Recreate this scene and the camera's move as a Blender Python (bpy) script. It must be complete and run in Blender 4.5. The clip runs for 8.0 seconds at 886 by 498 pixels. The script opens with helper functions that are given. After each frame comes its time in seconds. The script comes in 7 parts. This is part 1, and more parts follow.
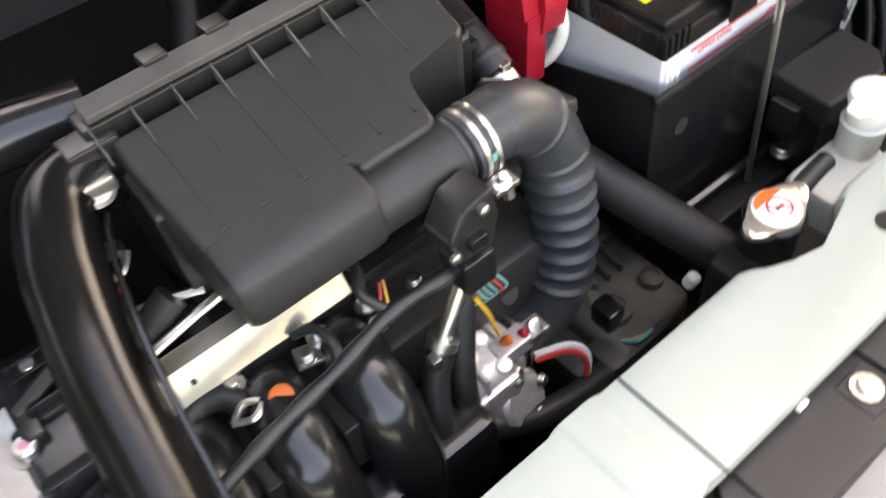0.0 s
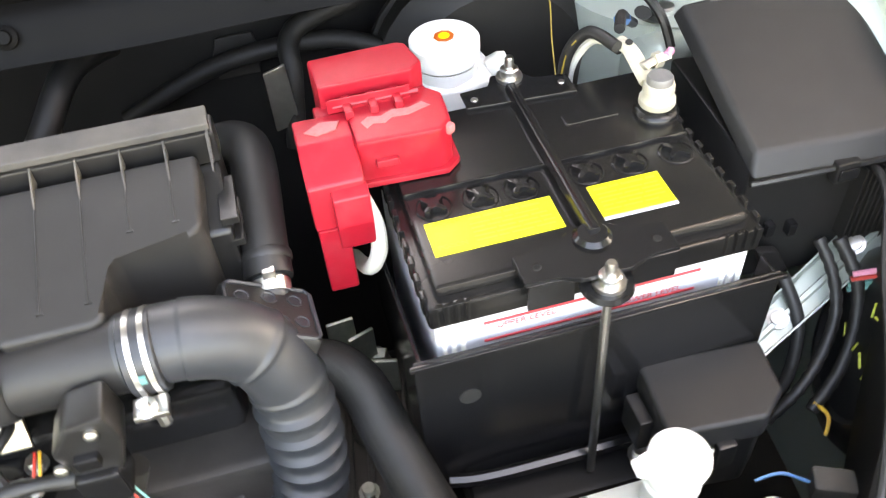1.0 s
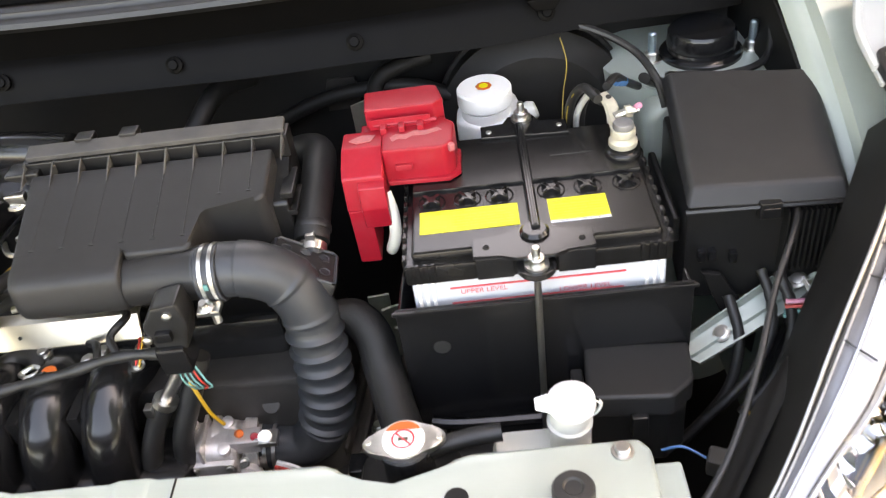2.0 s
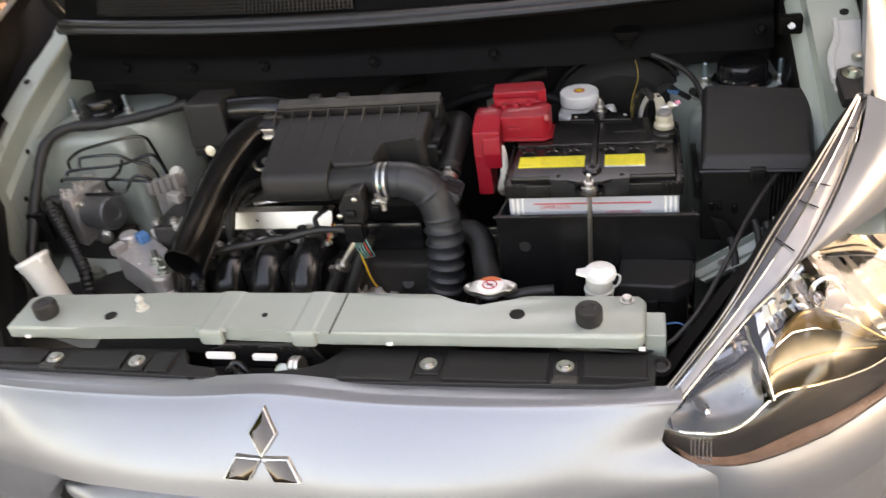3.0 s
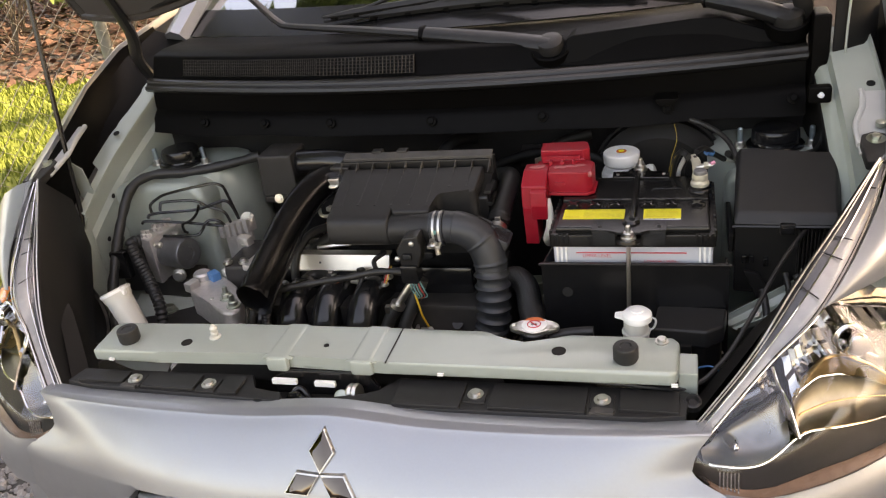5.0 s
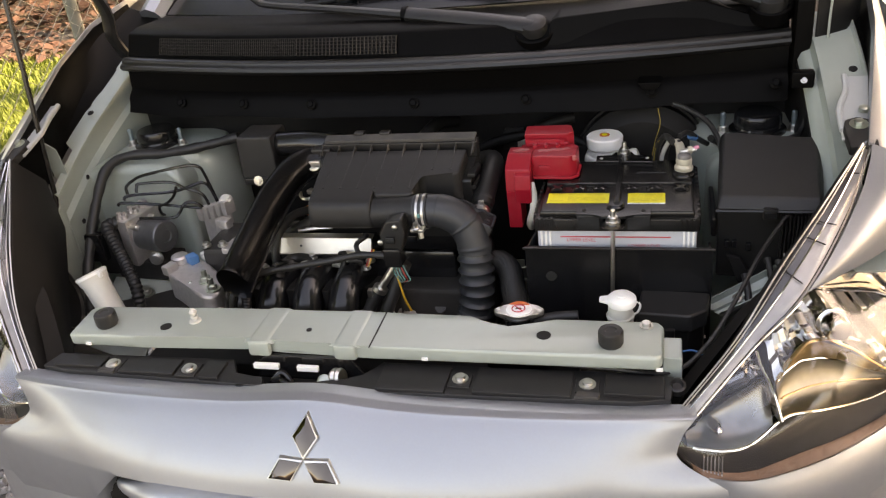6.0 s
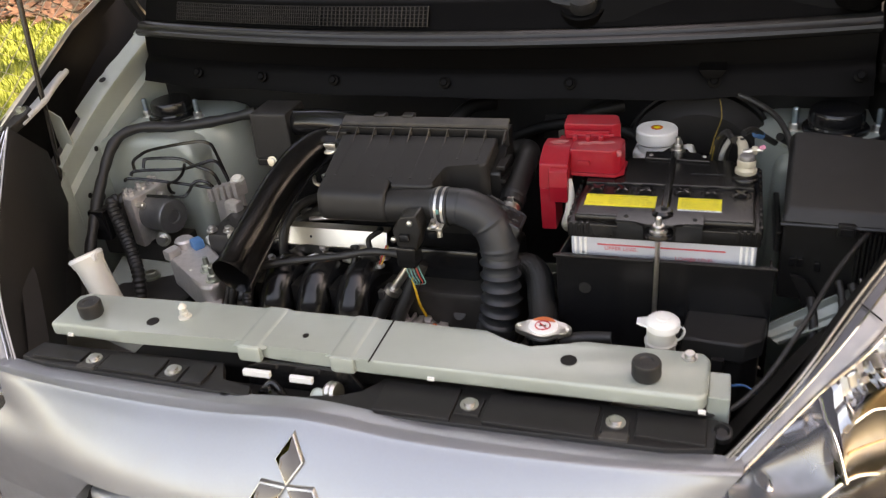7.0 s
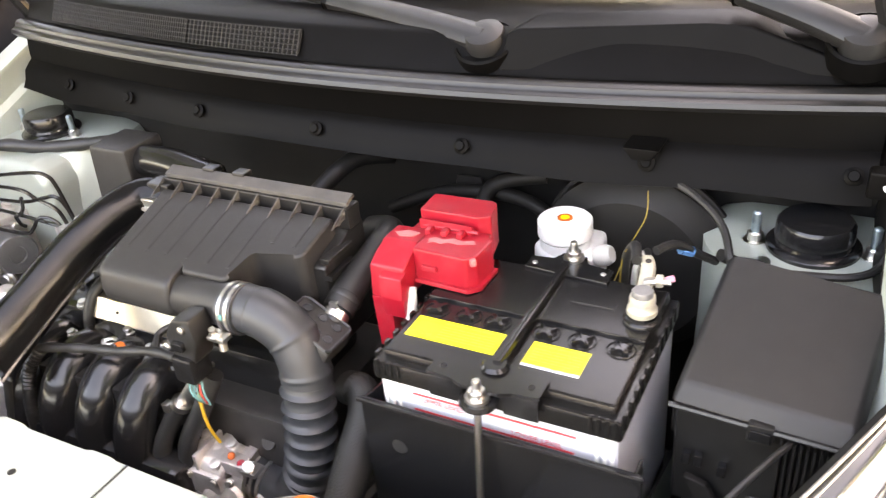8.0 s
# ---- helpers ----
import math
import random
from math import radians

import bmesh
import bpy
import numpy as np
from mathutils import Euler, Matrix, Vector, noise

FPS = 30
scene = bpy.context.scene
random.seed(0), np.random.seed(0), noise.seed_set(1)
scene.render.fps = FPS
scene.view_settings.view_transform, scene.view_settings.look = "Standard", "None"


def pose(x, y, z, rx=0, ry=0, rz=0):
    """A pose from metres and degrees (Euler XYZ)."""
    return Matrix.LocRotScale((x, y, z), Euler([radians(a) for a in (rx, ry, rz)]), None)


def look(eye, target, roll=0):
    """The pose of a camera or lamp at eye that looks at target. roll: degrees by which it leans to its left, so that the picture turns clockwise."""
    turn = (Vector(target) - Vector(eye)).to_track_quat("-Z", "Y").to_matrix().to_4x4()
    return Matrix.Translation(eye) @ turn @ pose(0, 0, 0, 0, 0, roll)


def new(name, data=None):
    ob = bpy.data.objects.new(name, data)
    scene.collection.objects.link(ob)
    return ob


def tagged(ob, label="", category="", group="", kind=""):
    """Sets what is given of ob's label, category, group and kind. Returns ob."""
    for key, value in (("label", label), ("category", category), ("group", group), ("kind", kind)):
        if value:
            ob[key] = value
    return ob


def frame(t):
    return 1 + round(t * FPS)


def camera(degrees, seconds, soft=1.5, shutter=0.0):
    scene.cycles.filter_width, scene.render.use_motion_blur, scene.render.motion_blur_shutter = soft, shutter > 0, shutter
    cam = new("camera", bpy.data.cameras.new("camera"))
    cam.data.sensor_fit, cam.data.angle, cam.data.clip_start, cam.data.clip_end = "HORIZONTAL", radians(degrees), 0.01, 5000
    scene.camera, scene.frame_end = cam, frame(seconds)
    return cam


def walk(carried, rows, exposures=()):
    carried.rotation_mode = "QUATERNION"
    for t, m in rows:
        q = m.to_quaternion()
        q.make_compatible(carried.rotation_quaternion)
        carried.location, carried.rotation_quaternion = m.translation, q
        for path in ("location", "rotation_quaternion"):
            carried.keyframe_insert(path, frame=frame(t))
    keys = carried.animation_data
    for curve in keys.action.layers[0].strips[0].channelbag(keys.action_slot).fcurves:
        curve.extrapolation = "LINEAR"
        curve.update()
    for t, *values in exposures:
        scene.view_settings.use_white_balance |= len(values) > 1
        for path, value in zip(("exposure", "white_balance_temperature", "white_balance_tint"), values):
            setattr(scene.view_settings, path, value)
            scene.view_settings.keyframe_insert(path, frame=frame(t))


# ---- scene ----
cam = camera(56.3, 8.0, soft=1.2, shutter=0.25)
PATH = [
    (0, (-0.163, -0.111, 1.245), (0.537, 0.972, -0.285), -8.9),
    (0.2, (-0.078, -0.092, 1.248), (0.556, 1.001, -0.303), -5.0),
    (0.5, (0.032, -0.099, 1.255), (0.551, 1.138, -0.228), -7.4),
    (1, (0.2, -0.137, 1.26), (0.482, 1.236, -0.167), -5.0),
    (1.2, (0.254, -0.171, 1.283), (0.381, 1.231, -0.137), -4.2),
    (2.3, (0.389, -0.475, 1.337), (0.198, 1.099, 0.119), -8.7),
    (2.5, (0.427, -0.578, 1.355), (0.184, 0.981, 0.125), -7.2),
    (3, (0.431, -0.782, 1.392), (-0.029, 0.855, 0.339), -8.8),
    (3.5, (0.432, -0.876, 1.41), (-0.128, 0.827, 0.523), -8.2),
    (4, (0.454, -0.902, 1.416), (-0.119, 0.816, 0.569), -8.7),
    (4.5, (0.453, -0.886, 1.415), (-0.123, 0.816, 0.536), -8.4),
    (6, (0.429, -0.876, 1.412), (-0.071, 0.813, 0.465), -7.3),
    (6.5, (0.435, -0.811, 1.375), (-0.05, 0.859, 0.388), -6.0),
    (7, (0.435, -0.728, 1.37), (-0.187, 0.898, 0.385), -6.6),
    (7.3, (0.447, -0.563, 1.341), (-0.213, 1.043, 0.349), -6.7),
    (7.5, (0.468, -0.461, 1.338), (-0.196, 1.151, 0.357), -6.2),
    (8, (0.622, -0.292, 1.323), (-0.244, 1.206, 0.32), -5.6),
]
LIGHT = [(t, stops, kelvin, tint) for t, stops, kelvin, tint in ((0.0, 4.05, 10200, 19), (1.0, 4.8, 10500, 16), (2.5, 3.45, 10600, 20), (3.0, 3.0, 10800, 21), (3.5, 2.8, 11200, 22), (6.5, 2.77, 11200, 22), (7.2, 3.0, 11200, 22), (7.5, 3.45, 11100, 22), (8.0, 4.58, 11300, 23))]
walk(cam, [(t, look(eye, target, roll)) for t, eye, target, roll in PATH], LIGHT)

# ---------------------------------------------------------------- world, sun
world = bpy.data.worlds.new("world")
scene.world = world
world.use_nodes = True
wn = world.node_tree.nodes
wl = world.node_tree.links
sky = wn.new("ShaderNodeTexSky")
sky.sky_type = "NISHITA"
sky.sun_disc = False
SUN_ELEV = 43.0
sky.sun_elevation = radians(SUN_ELEV)
sky.sun_rotation = radians(59.0)
sky.air_density, sky.dust_density, sky.ozone_density = 1.0, 3.0, 1.2
bg = wn["Background"]
bg.inputs["Strength"].default_value = 0.15
wl.new(sky.outputs["Color"], bg.inputs["Color"])
sun_data = bpy.data.lights.new("sun", "SUN")
sun_data.energy, sun_data.angle, sun_data.color = 3.2, radians(0.6), (1.0, 0.95, 0.86)
sun = new("sun", sun_data)
# the sun stands behind the car; unseen trees added beside the drive keep it off the car
sun.matrix_world = look((10, 6, 10.9), (0, 0, 0))

# ---------------------------------------------------------------- materials
def material(name, color, rough=0.5, metal=0.0, vary=0.12, scale=40.0, bump=0.0, bump_scale=400.0, coat=0.0, dust=0.0, spec=0.5, dust_color=(0.22, 0.19, 0.15)):
    m = bpy.data.materials.new(name)
    m.use_nodes = True
    n, l = m.node_tree.nodes, m.node_tree.links
    b = n["Principled BSDF"]
    b.inputs["Metallic"].default_value = metal
    b.inputs["Coat Weight"].default_value = coat
    b.inputs["Coat Roughness"].default_value = 0.05
    b.inputs["Specular IOR Level"].default_value = spec
    geo = n.new("ShaderNodeNewGeometry")
    n1 = n.new("ShaderNodeTexNoise")
    n1.inputs["Scale"].default_value, n1.inputs["Detail"].default_value = scale, 6
    l.new(geo.outputs["Position"], n1.inputs["Vector"])
    n2 = n.new("ShaderNodeTexNoise")
    n2.inputs["Scale"].default_value, n2.inputs["Detail"].default_value = scale * 0.17, 4
    l.new(geo.outputs["Position"], n2.inputs["Vector"])
    mix = n.new("ShaderNodeMix")
    mix.data_type = "RGBA"
    lo = [c * (1 - vary) for c in color] + [1]
    hi = [min(1, c * (1 + vary)) for c in color] + [1]
    mix.inputs[6].default_value, mix.inputs[7].default_value = lo, hi
    l.new(n1.outputs["Fac"], mix.inputs[0])
    last = mix.outputs[2]
    if dust > 0:
        mx = n.new("ShaderNodeMix")
        mx.data_type = "RGBA"
        ramp = n.new("ShaderNodeMapRange")
        ramp.inputs[1].default_value, ramp.inputs[2].default_value = 0.5, 0.75
        ramp.inputs[3].default_value, ramp.inputs[4].default_value = 0.0, dust
        l.new(n2.outputs["Fac"], ramp.inputs[0])
        l.new(ramp.outputs[0], mx.inputs[0])
        l.new(last, mx.inputs[6])
        mx.inputs[7].default_value = (*dust_color, 1)
        last = mx.outputs[2]
    l.new(last, b.inputs["Base Color"])
    rr = n.new("ShaderNodeMapRange")
    rr.inputs[3].default_value, rr.inputs[4].default_value = max(0.02, rough * 0.8), min(1, rough * 1.2)
    l.new(n2.outputs["Fac"], rr.inputs[0])
    l.new(rr.outputs[0], b.inputs["Roughness"])
    if bump > 0:
        n3 = n.new("ShaderNodeTexNoise")
        n3.inputs["Scale"].default_value, n3.inputs["Detail"].default_value = bump_scale, 3
        l.new(geo.outputs["Position"], n3.inputs["Vector"])
        bp = n.new("ShaderNodeBump")
        bp.inputs["Strength"].default_value, bp.inputs["Distance"].default_value = bump, 0.001
        l.new(n3.outputs["Fac"], bp.inputs["Height"])
        l.new(bp.outputs["Normal"], b.inputs["Normal"])
    return m


def clear_plastic(name, tint=(1, 1, 1), gloss=0.05, rough=0.03):
    """Clear sheet: see-through, with a gloss that grows towards a grazing view."""
    m = bpy.data.materials.new(name)
    m.use_nodes = True
    n, l = m.node_tree.nodes, m.node_tree.links
    n.remove(n["Principled BSDF"])
    tr, gl, mx, lw = n.new("ShaderNodeBsdfTransparent"), n.new("ShaderNodeBsdfGlossy"), n.new("ShaderNodeMixShader"), n.new("ShaderNodeLayerWeight")
    pw, mr = n.new("ShaderNodeMath"), n.new("ShaderNodeMapRange")
    lw.inputs["Blend"].default_value = 0.5
    pw.operation = "POWER"
    pw.inputs[1].default_value = 4.0
    mr.inputs[3].default_value, mr.inputs[4].default_value = gloss, 0.9
    tr.inputs["Color"].default_value = (*tint, 1)
    gl.inputs["Roughness"].default_value = rough
    l.new(lw.outputs["Facing"], pw.inputs[0])
    l.new(pw.outputs[0], mr.inputs[0])
    l.new(mr.outputs[0], mx.inputs[0])
    l.new(tr.outputs[0], mx.inputs[1])
    l.new(gl.outputs[0], mx.inputs[2])
    l.new(mx.outputs[0], n["Material Output"].inputs["Surface"])
    return m


SILVER = material("silver_metallic_paint", (0.325, 0.345, 0.368), 0.38, 0.65, 0.03, 300, coat=0.5)
BAY = material("grey_green_primer_paint", (0.375, 0.42, 0.375), 0.34, 0.15, 0.06, 30, bump=0.04, bump_scale=250, dust=0.10, coat=0.25)
BLACK = material("black_plastic", (0.013, 0.0127, 0.0125), 0.30, 0, 0.25, 60, bump=0.12, bump_scale=1400, dust=0.025, spec=0.42)
GRAIN = material("grained_dark_plastic", (0.020, 0.0195, 0.0192), 0.46, 0, 0.2, 50, bump=0.2, bump_scale=1800, dust=0.03, spec=0.36)
COVER = material("satin_black_cover_plastic", (0.017, 0.0168, 0.017), 0.42, 0, 0.25, 60, bump=0.12, bump_scale=1500, dust=0.04, spec=0.4)
LIDBLACK = material("dusty_black_battery_lid", (0.0085, 0.0083, 0.0083), 0.24, 0, 0.3, 90, bump=0.05, bump_scale=900, dust=0.06, spec=0.42)
GLOSSY = material("glossy_black_plastic", (0.009, 0.009, 0.0095), 0.2, 0, 0.2, 40, dust=0.02)
MATT = material("matt_black_plastic", (0.009, 0.0085, 0.0083), 0.55, 0, 0.3, 30, bump=0.1, bump_scale=900, dust=0.03, spec=0.25)
RUBBER = material("blue_black_rubber", (0.024, 0.027, 0.031), 0.42, 0, 0.2, 60, bump=0.06, bump_scale=700, dust=0.08)
HOSE = material("black_rubber_hose", (0.014, 0.0138, 0.0135), 0.48, 0, 0.2, 60, bump=0.1, bump_scale=900, dust=0.08)
RED = material("red_plastic", (0.34, 0.009, 0.020), 0.38, 0, 0.1, 260, bump=0.04, bump_scale=800, dust=0.10, dust_color=(0.50, 0.14, 0.15), spec=0.38)
WORN = material("pink_worn_red_plastic", (0.46, 0.13, 0.13), 0.6, 0, 0.3, 300, bump=0.2, bump_scale=900)
WHITE = material("white_plastic", (0.86, 0.86, 0.83), 0.4, 0, 0.05, 40)
IVORY = material("translucent_ivory_plastic", (0.62, 0.61, 0.55), 0.4, 0, 0.1, 30)
CASE = material("pale_grey_battery_plastic", (0.50, 0.52, 0.56), 0.35, 0, 0.06, 30)
YELLOW = material("yellow_label", (0.86, 0.74, 0.03), 0.4, 0, 0.04, 40)
INK = material("dark_print", (0.05, 0.045, 0.02), 0.5)
INKY = material("ochre_print", (0.62, 0.50, 0.03), 0.5)
OCHRE = material("dull_ochre_wire", (0.30, 0.20, 0.03), 0.5)
REDINK = material("red_print", (0.60, 0.05, 0.06), 0.5)
GREYINK = material("grey_print", (0.30, 0.30, 0.30), 0.6)
LIME = material("lime_chalk_marks", (0.45, 0.50, 0.08), 0.8)
ORANGE = material("orange_paint", (0.62, 0.12, 0.02), 0.4)
BLUEZINC = material("blue_passivated_zinc", (0.36, 0.46, 0.50), 0.35, 0.9, 0.2, 150)
STEEL = material("zinc_plated_steel", (0.62, 0.60, 0.56), 0.32, 1.0, 0.15, 150, bump=0.05)
# silver of the hood's underside, with its shade put into the colour
HOODIN = material("shaded_silver_inner_paint", (0.075, 0.068, 0.064), 0.34, 0.1, 0.2, 12)
CHROME = material("chrome", (0.80, 0.80, 0.80), 0.06, 1.0, 0.03, 60)
ALU = material("cast_aluminium", (0.60, 0.56, 0.53), 0.42, 0.7, 0.2, 120, bump=0.25, bump_scale=500)
ZINC = material("greenish_zinc", (0.45, 0.47, 0.40), 0.3, 0.9, 0.2, 150)
HOLE = material("deep_black", (0.003, 0.003, 0.003), 0.9)
FOIL = material("heat_shield_steel", (0.66, 0.60, 0.50), 0.33, 0.9, 0.12, 60, bump=0.05, bump_scale=120)
BRASS = material("tarnished_lead_alloy", (0.42, 0.38, 0.30), 0.45, 0.7, 0.25, 120)
IRON = material("dark_engine_metal", (0.045, 0.042, 0.040), 0.5, 0.5, 0.35, 40, bump=0.2, bump_scale=300, dust=0.15)
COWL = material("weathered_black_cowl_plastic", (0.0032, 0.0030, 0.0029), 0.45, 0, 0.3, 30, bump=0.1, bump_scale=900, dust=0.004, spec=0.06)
DUSTY = material("dusty_black_plastic", (0.048, 0.045, 0.042), 0.6, 0, 0.35, 60, bump=0.15, bump_scale=700, dust=0.4)
GLASS = clear_plastic("windscreen_glass", (0.45, 0.52, 0.47), gloss=0.6)
LENS = clear_plastic("clear_lamp_lens", gloss=0.07)
WIRE = {c: material(c + "_wire_insulation", v, 0.45) for c, v in {"yellow": (0.62, 0.33, 0.03), "teal": (0.10, 0.30, 0.28), "red": (0.50, 0.04, 0.03),
        "blue": (0.05, 0.20, 0.42), "pink": (0.65, 0.25, 0.35), "white": (0.65, 0.65, 0.62)}.items()}

# ---------------------------------------------------------------- builders
def thing(name, label, category, at, group="", kind=""):
    ob = new(name)
    ob.empty_display_size = 0.02
    ob.location = at
    return tagged(ob, label, category, group, kind)


def part(name, bm, mat, parent=None, label=""):
    bmesh.ops.recalc_face_normals(bm, faces=bm.faces)
    me = bpy.data.meshes.new(name)
    bm.to_mesh(me)
    bm.free()
    me.materials.append(mat)
    me.shade_smooth()
    me.set_sharp_from_angle(angle=radians(38))
    ob = new(name, me)
    if len(me.polygons) < 500:
        wn_mod = ob.modifiers.new("weighted_normals", "WEIGHTED_NORMAL")
        wn_mod.keep_sharp = True
    if parent is not None:
        ob.parent = parent
        if parent.parent is None:
            ob.matrix_parent_inverse = Matrix.Translation(-parent.location)
    if label:
        ob["label"] = label
    return ob


def single(name, bm, mat, label, category, group="", kind=""):
    return tagged(part(name, bm, mat), label, category, group, kind)


def soften(bm, edges, width, seg=2):
    if width > 0:
        bmesh.ops.bevel(bm, geom=edges, offset=width, offset_type="OFFSET", segments=seg, profile=0.5, affect="EDGES", clamp_overlap=True)


def box(x0, x1, y0, y1, z0, z1, bevel=0.002, bm=None, turn=0.0, taper=0.0):
    """A bevelled box; turn: degrees about z; taper: how far the top draws in."""
    b = bmesh.new()
    c = Vector(((x0 + x1) / 2, (y0 + y1) / 2, 0))
    vs = []
    for z, k in ((z0, 0.0), (z1, taper)):
        vs.append([b.verts.new((x, y, z)) for x, y in ((x0 + k, y0 + k), (x1 - k, y0 + k), (x1 - k, y1 - k), (x0 + k, y1 - k))])
    b.faces.new(vs[0][::-1])
    b.faces.new(vs[1])
    for i in range(4):
        j = (i + 1) % 4
        b.faces.new((vs[0][i], vs[0][j], vs[1][j], vs[1][i]))
    soften(b, list(b.edges), bevel)
    if turn:
        bmesh.ops.rotate(b, verts=b.verts, cent=c, matrix=Matrix.Rotation(radians(turn), 3, "Z"))
    return merge(bm, b)


def merge(bm, b):
    if bm is None:
        return b
    me = bpy.data.meshes.new("tmp")
    b.to_mesh(me)
    b.free()
    bm.from_mesh(me)
    bpy.data.meshes.remove(me)
    return bm


def prism(pts, axis, a, c, bevel=0.0, bm=None, seg=2):
    """A polygon in the two other axes, drawn out along axis from a to c."""
    b = bmesh.new()
    def put(p, v):
        return {"x": (v, p[0], p[1]), "y": (p[0], v, p[1]), "z": (p[0], p[1], v)}[axis]
    lo, hi = [b.verts.new(put(p, a)) for p in pts], [b.verts.new(put(p, c)) for p in pts]
    b.faces.new(lo[::-1])
    b.faces.new(hi)
    n = len(pts)
    for i in range(n):
        b.faces.new((lo[i], lo[(i + 1) % n], hi[(i + 1) % n], hi[i]))
    soften(b, list(b.edges), bevel, seg)
    return merge(bm, b)


def spline(pts, n=8):
    """Points smoothed through the given ones."""
    p = [Vector(q) for q in pts]
    if len(p) < 3:
        return [p[0].lerp(p[-1], i / n) for i in range(n + 1)]
    out = []
    for i in range(len(p) - 1):
        a, b, c, d = p[max(i - 1, 0)], p[i], p[i + 1], p[min(i + 2, len(p) - 1)]
        for k in range(n):
            t = k / n
            out.append(0.5 * ((2 * b) + (c - a) * t + (2 * a - 5 * b + 4 * c - d) * t * t + (3 * b - a - 3 * c + d) * t ** 3))
    out.append(p[-1])
    return out


def tube(pts, r, seg=10, n=8, bm=None, smooth=True, hollow=0.0, flat=1.0):
    """A tube along points. r: radius, or a function of the share of the way."""
    b = bm if bm is not None else bmesh.new()
    line = spline(pts, n) if smooth else [Vector(q) for q in pts]
    run = [0.0]
    for i in range(1, len(line)):
        run.append(run[-1] + (line[i] - line[i - 1]).length)
    side = None
    rings = []
    for i, p in enumerate(line):
        d = (line[min(i + 1, len(line) - 1)] - line[max(i - 1, 0)]).normalized()
        if side is None:
            side = d.orthogonal().normalized() if abs(d.z) > 0.95 else d.cross(Vector((0, 0, 1))).normalized()
        side = (side - d * side.dot(d)).normalized()
        up = d.cross(side)
        rad = r(run[i] / run[-1]) if callable(r) else r
        rings.append([b.verts.new(p + (side * math.cos(a) + up * math.sin(a) * flat) * rad) for a in (2 * math.pi * k / seg for k in range(seg))])
    for i in range(len(rings) - 1):
        for k in range(seg):
            b.faces.new((rings[i][k], rings[i][(k + 1) % seg], rings[i + 1][(k + 1) % seg], rings[i + 1][k]))
    b.faces.new(rings[0][::-1])
    b.faces.new(rings[-1])
    return b


def lathe(profile, at, axis=(0, 0, 1), seg=24, bm=None):
    """A turned shape: (radius, height) pairs along axis from at. Open ends are closed."""
    b = bm if bm is not None else bmesh.new()
    w = Vector(axis).normalized()
    u = w.orthogonal().normalized()
    v = w.cross(u)
    rings = [[b.verts.new(Vector(at) + w * h + (u * math.cos(a) + v * math.sin(a)) * max(r, 1e-5)) for a in (2 * math.pi * k / seg for k in range(seg))] for r, h in profile]
    for i in range(len(rings) - 1):
        for k in range(seg):
            b.faces.new((rings[i][k], rings[i][(k + 1) % seg], rings[i + 1][(k + 1) % seg], rings[i + 1][k]))
    b.faces.new(rings[0][::-1])
    b.faces.new(rings[-1])
    return b


def sheet(rows, thick=0.0, bm=None):
    """A surface through rows of points; thick: how far it is filled out along its normals."""
    b = bmesh.new()
    g = [[b.verts.new(p) for p in row] for row in rows]
    for i in range(len(g) - 1):
        for k in range(len(g[0]) - 1):
            b.faces.new((g[i][k], g[i][k + 1], g[i + 1][k + 1], g[i + 1][k]))
    bmesh.ops.recalc_face_normals(b, faces=b.faces)
    if thick:
        bmesh.ops.solidify(b, geom=list(b.faces), thickness=thick)
    return merge(bm, b)


def along(pts, s):
    """The point at share s (0 to 1) of a smoothed line."""
    line = spline(pts, 10)
    f = min(max(s, 0), 1) * (len(line) - 1)
    i = min(int(f), len(line) - 2)
    return line[i].lerp(line[i + 1], f - i)


def hexbolt(at, r, h, parent, name="bolt", mat=None, axis=(0, 0, 1), washer=1.5):
    b = lathe([(r * washer, 0), (r * washer, h * 0.3), (r, h * 0.32), (r, h * 0.9), (r * 0.85, h)], at, axis, 12)
    return part(name, b, mat or STEEL, parent)


def words(text, size, m, mat, parent, name="lettering"):
    cu = bpy.data.curves.new(name, "FONT")
    cu.body, cu.size, cu.extrude, cu.align_x = text, size, 0.0001, "CENTER"
    tmp = new("tmp", cu)
    me = bpy.data.meshes.new_from_object(tmp.evaluated_get(bpy.context.evaluated_depsgraph_get()))
    bpy.data.objects.remove(tmp)
    b = bmesh.new()
    b.from_mesh(me)
    bpy.data.meshes.remove(me)
    bmesh.ops.transform(b, matrix=m, verts=b.verts)
    return part(name, b, mat, parent)


# ---------------------------------------------------------------- ground and surroundings
def grid(x0, x1, y0, y1, z, nx, ny, amp=0.0, sc=1.0):
    return [[(x, y, z + amp * noise.noise((x * sc, y * sc, 3.1))) for x in np.linspace(x0, x1, nx)] for y in np.linspace(y0, y1, ny)]


ASPHALT = material("grey_gravelly_asphalt", (0.062, 0.060, 0.058), 0.85, 0, 0.45, 90, bump=0.6, bump_scale=120)
STONE = material("grey_gravel", (0.25, 0.24, 0.235), 0.8, 0, 0.5, 25, bump=0.4, bump_scale=200)
GRASS = material("sunlit_grass", (0.125, 0.165, 0.022), 0.7, 0, 0.6, 5)
LITTER = material("leaf_litter", (0.05, 0.035, 0.022), 0.9, 0, 0.7, 6, bump=0.5, bump_scale=60)
DEADLEAF = material("fallen_leaves", (0.085, 0.042, 0.028), 0.8, 0, 0.8, 3)
LEAF = material("green_leaves", (0.10, 0.16, 0.03), 0.5, 0, 0.5, 4)
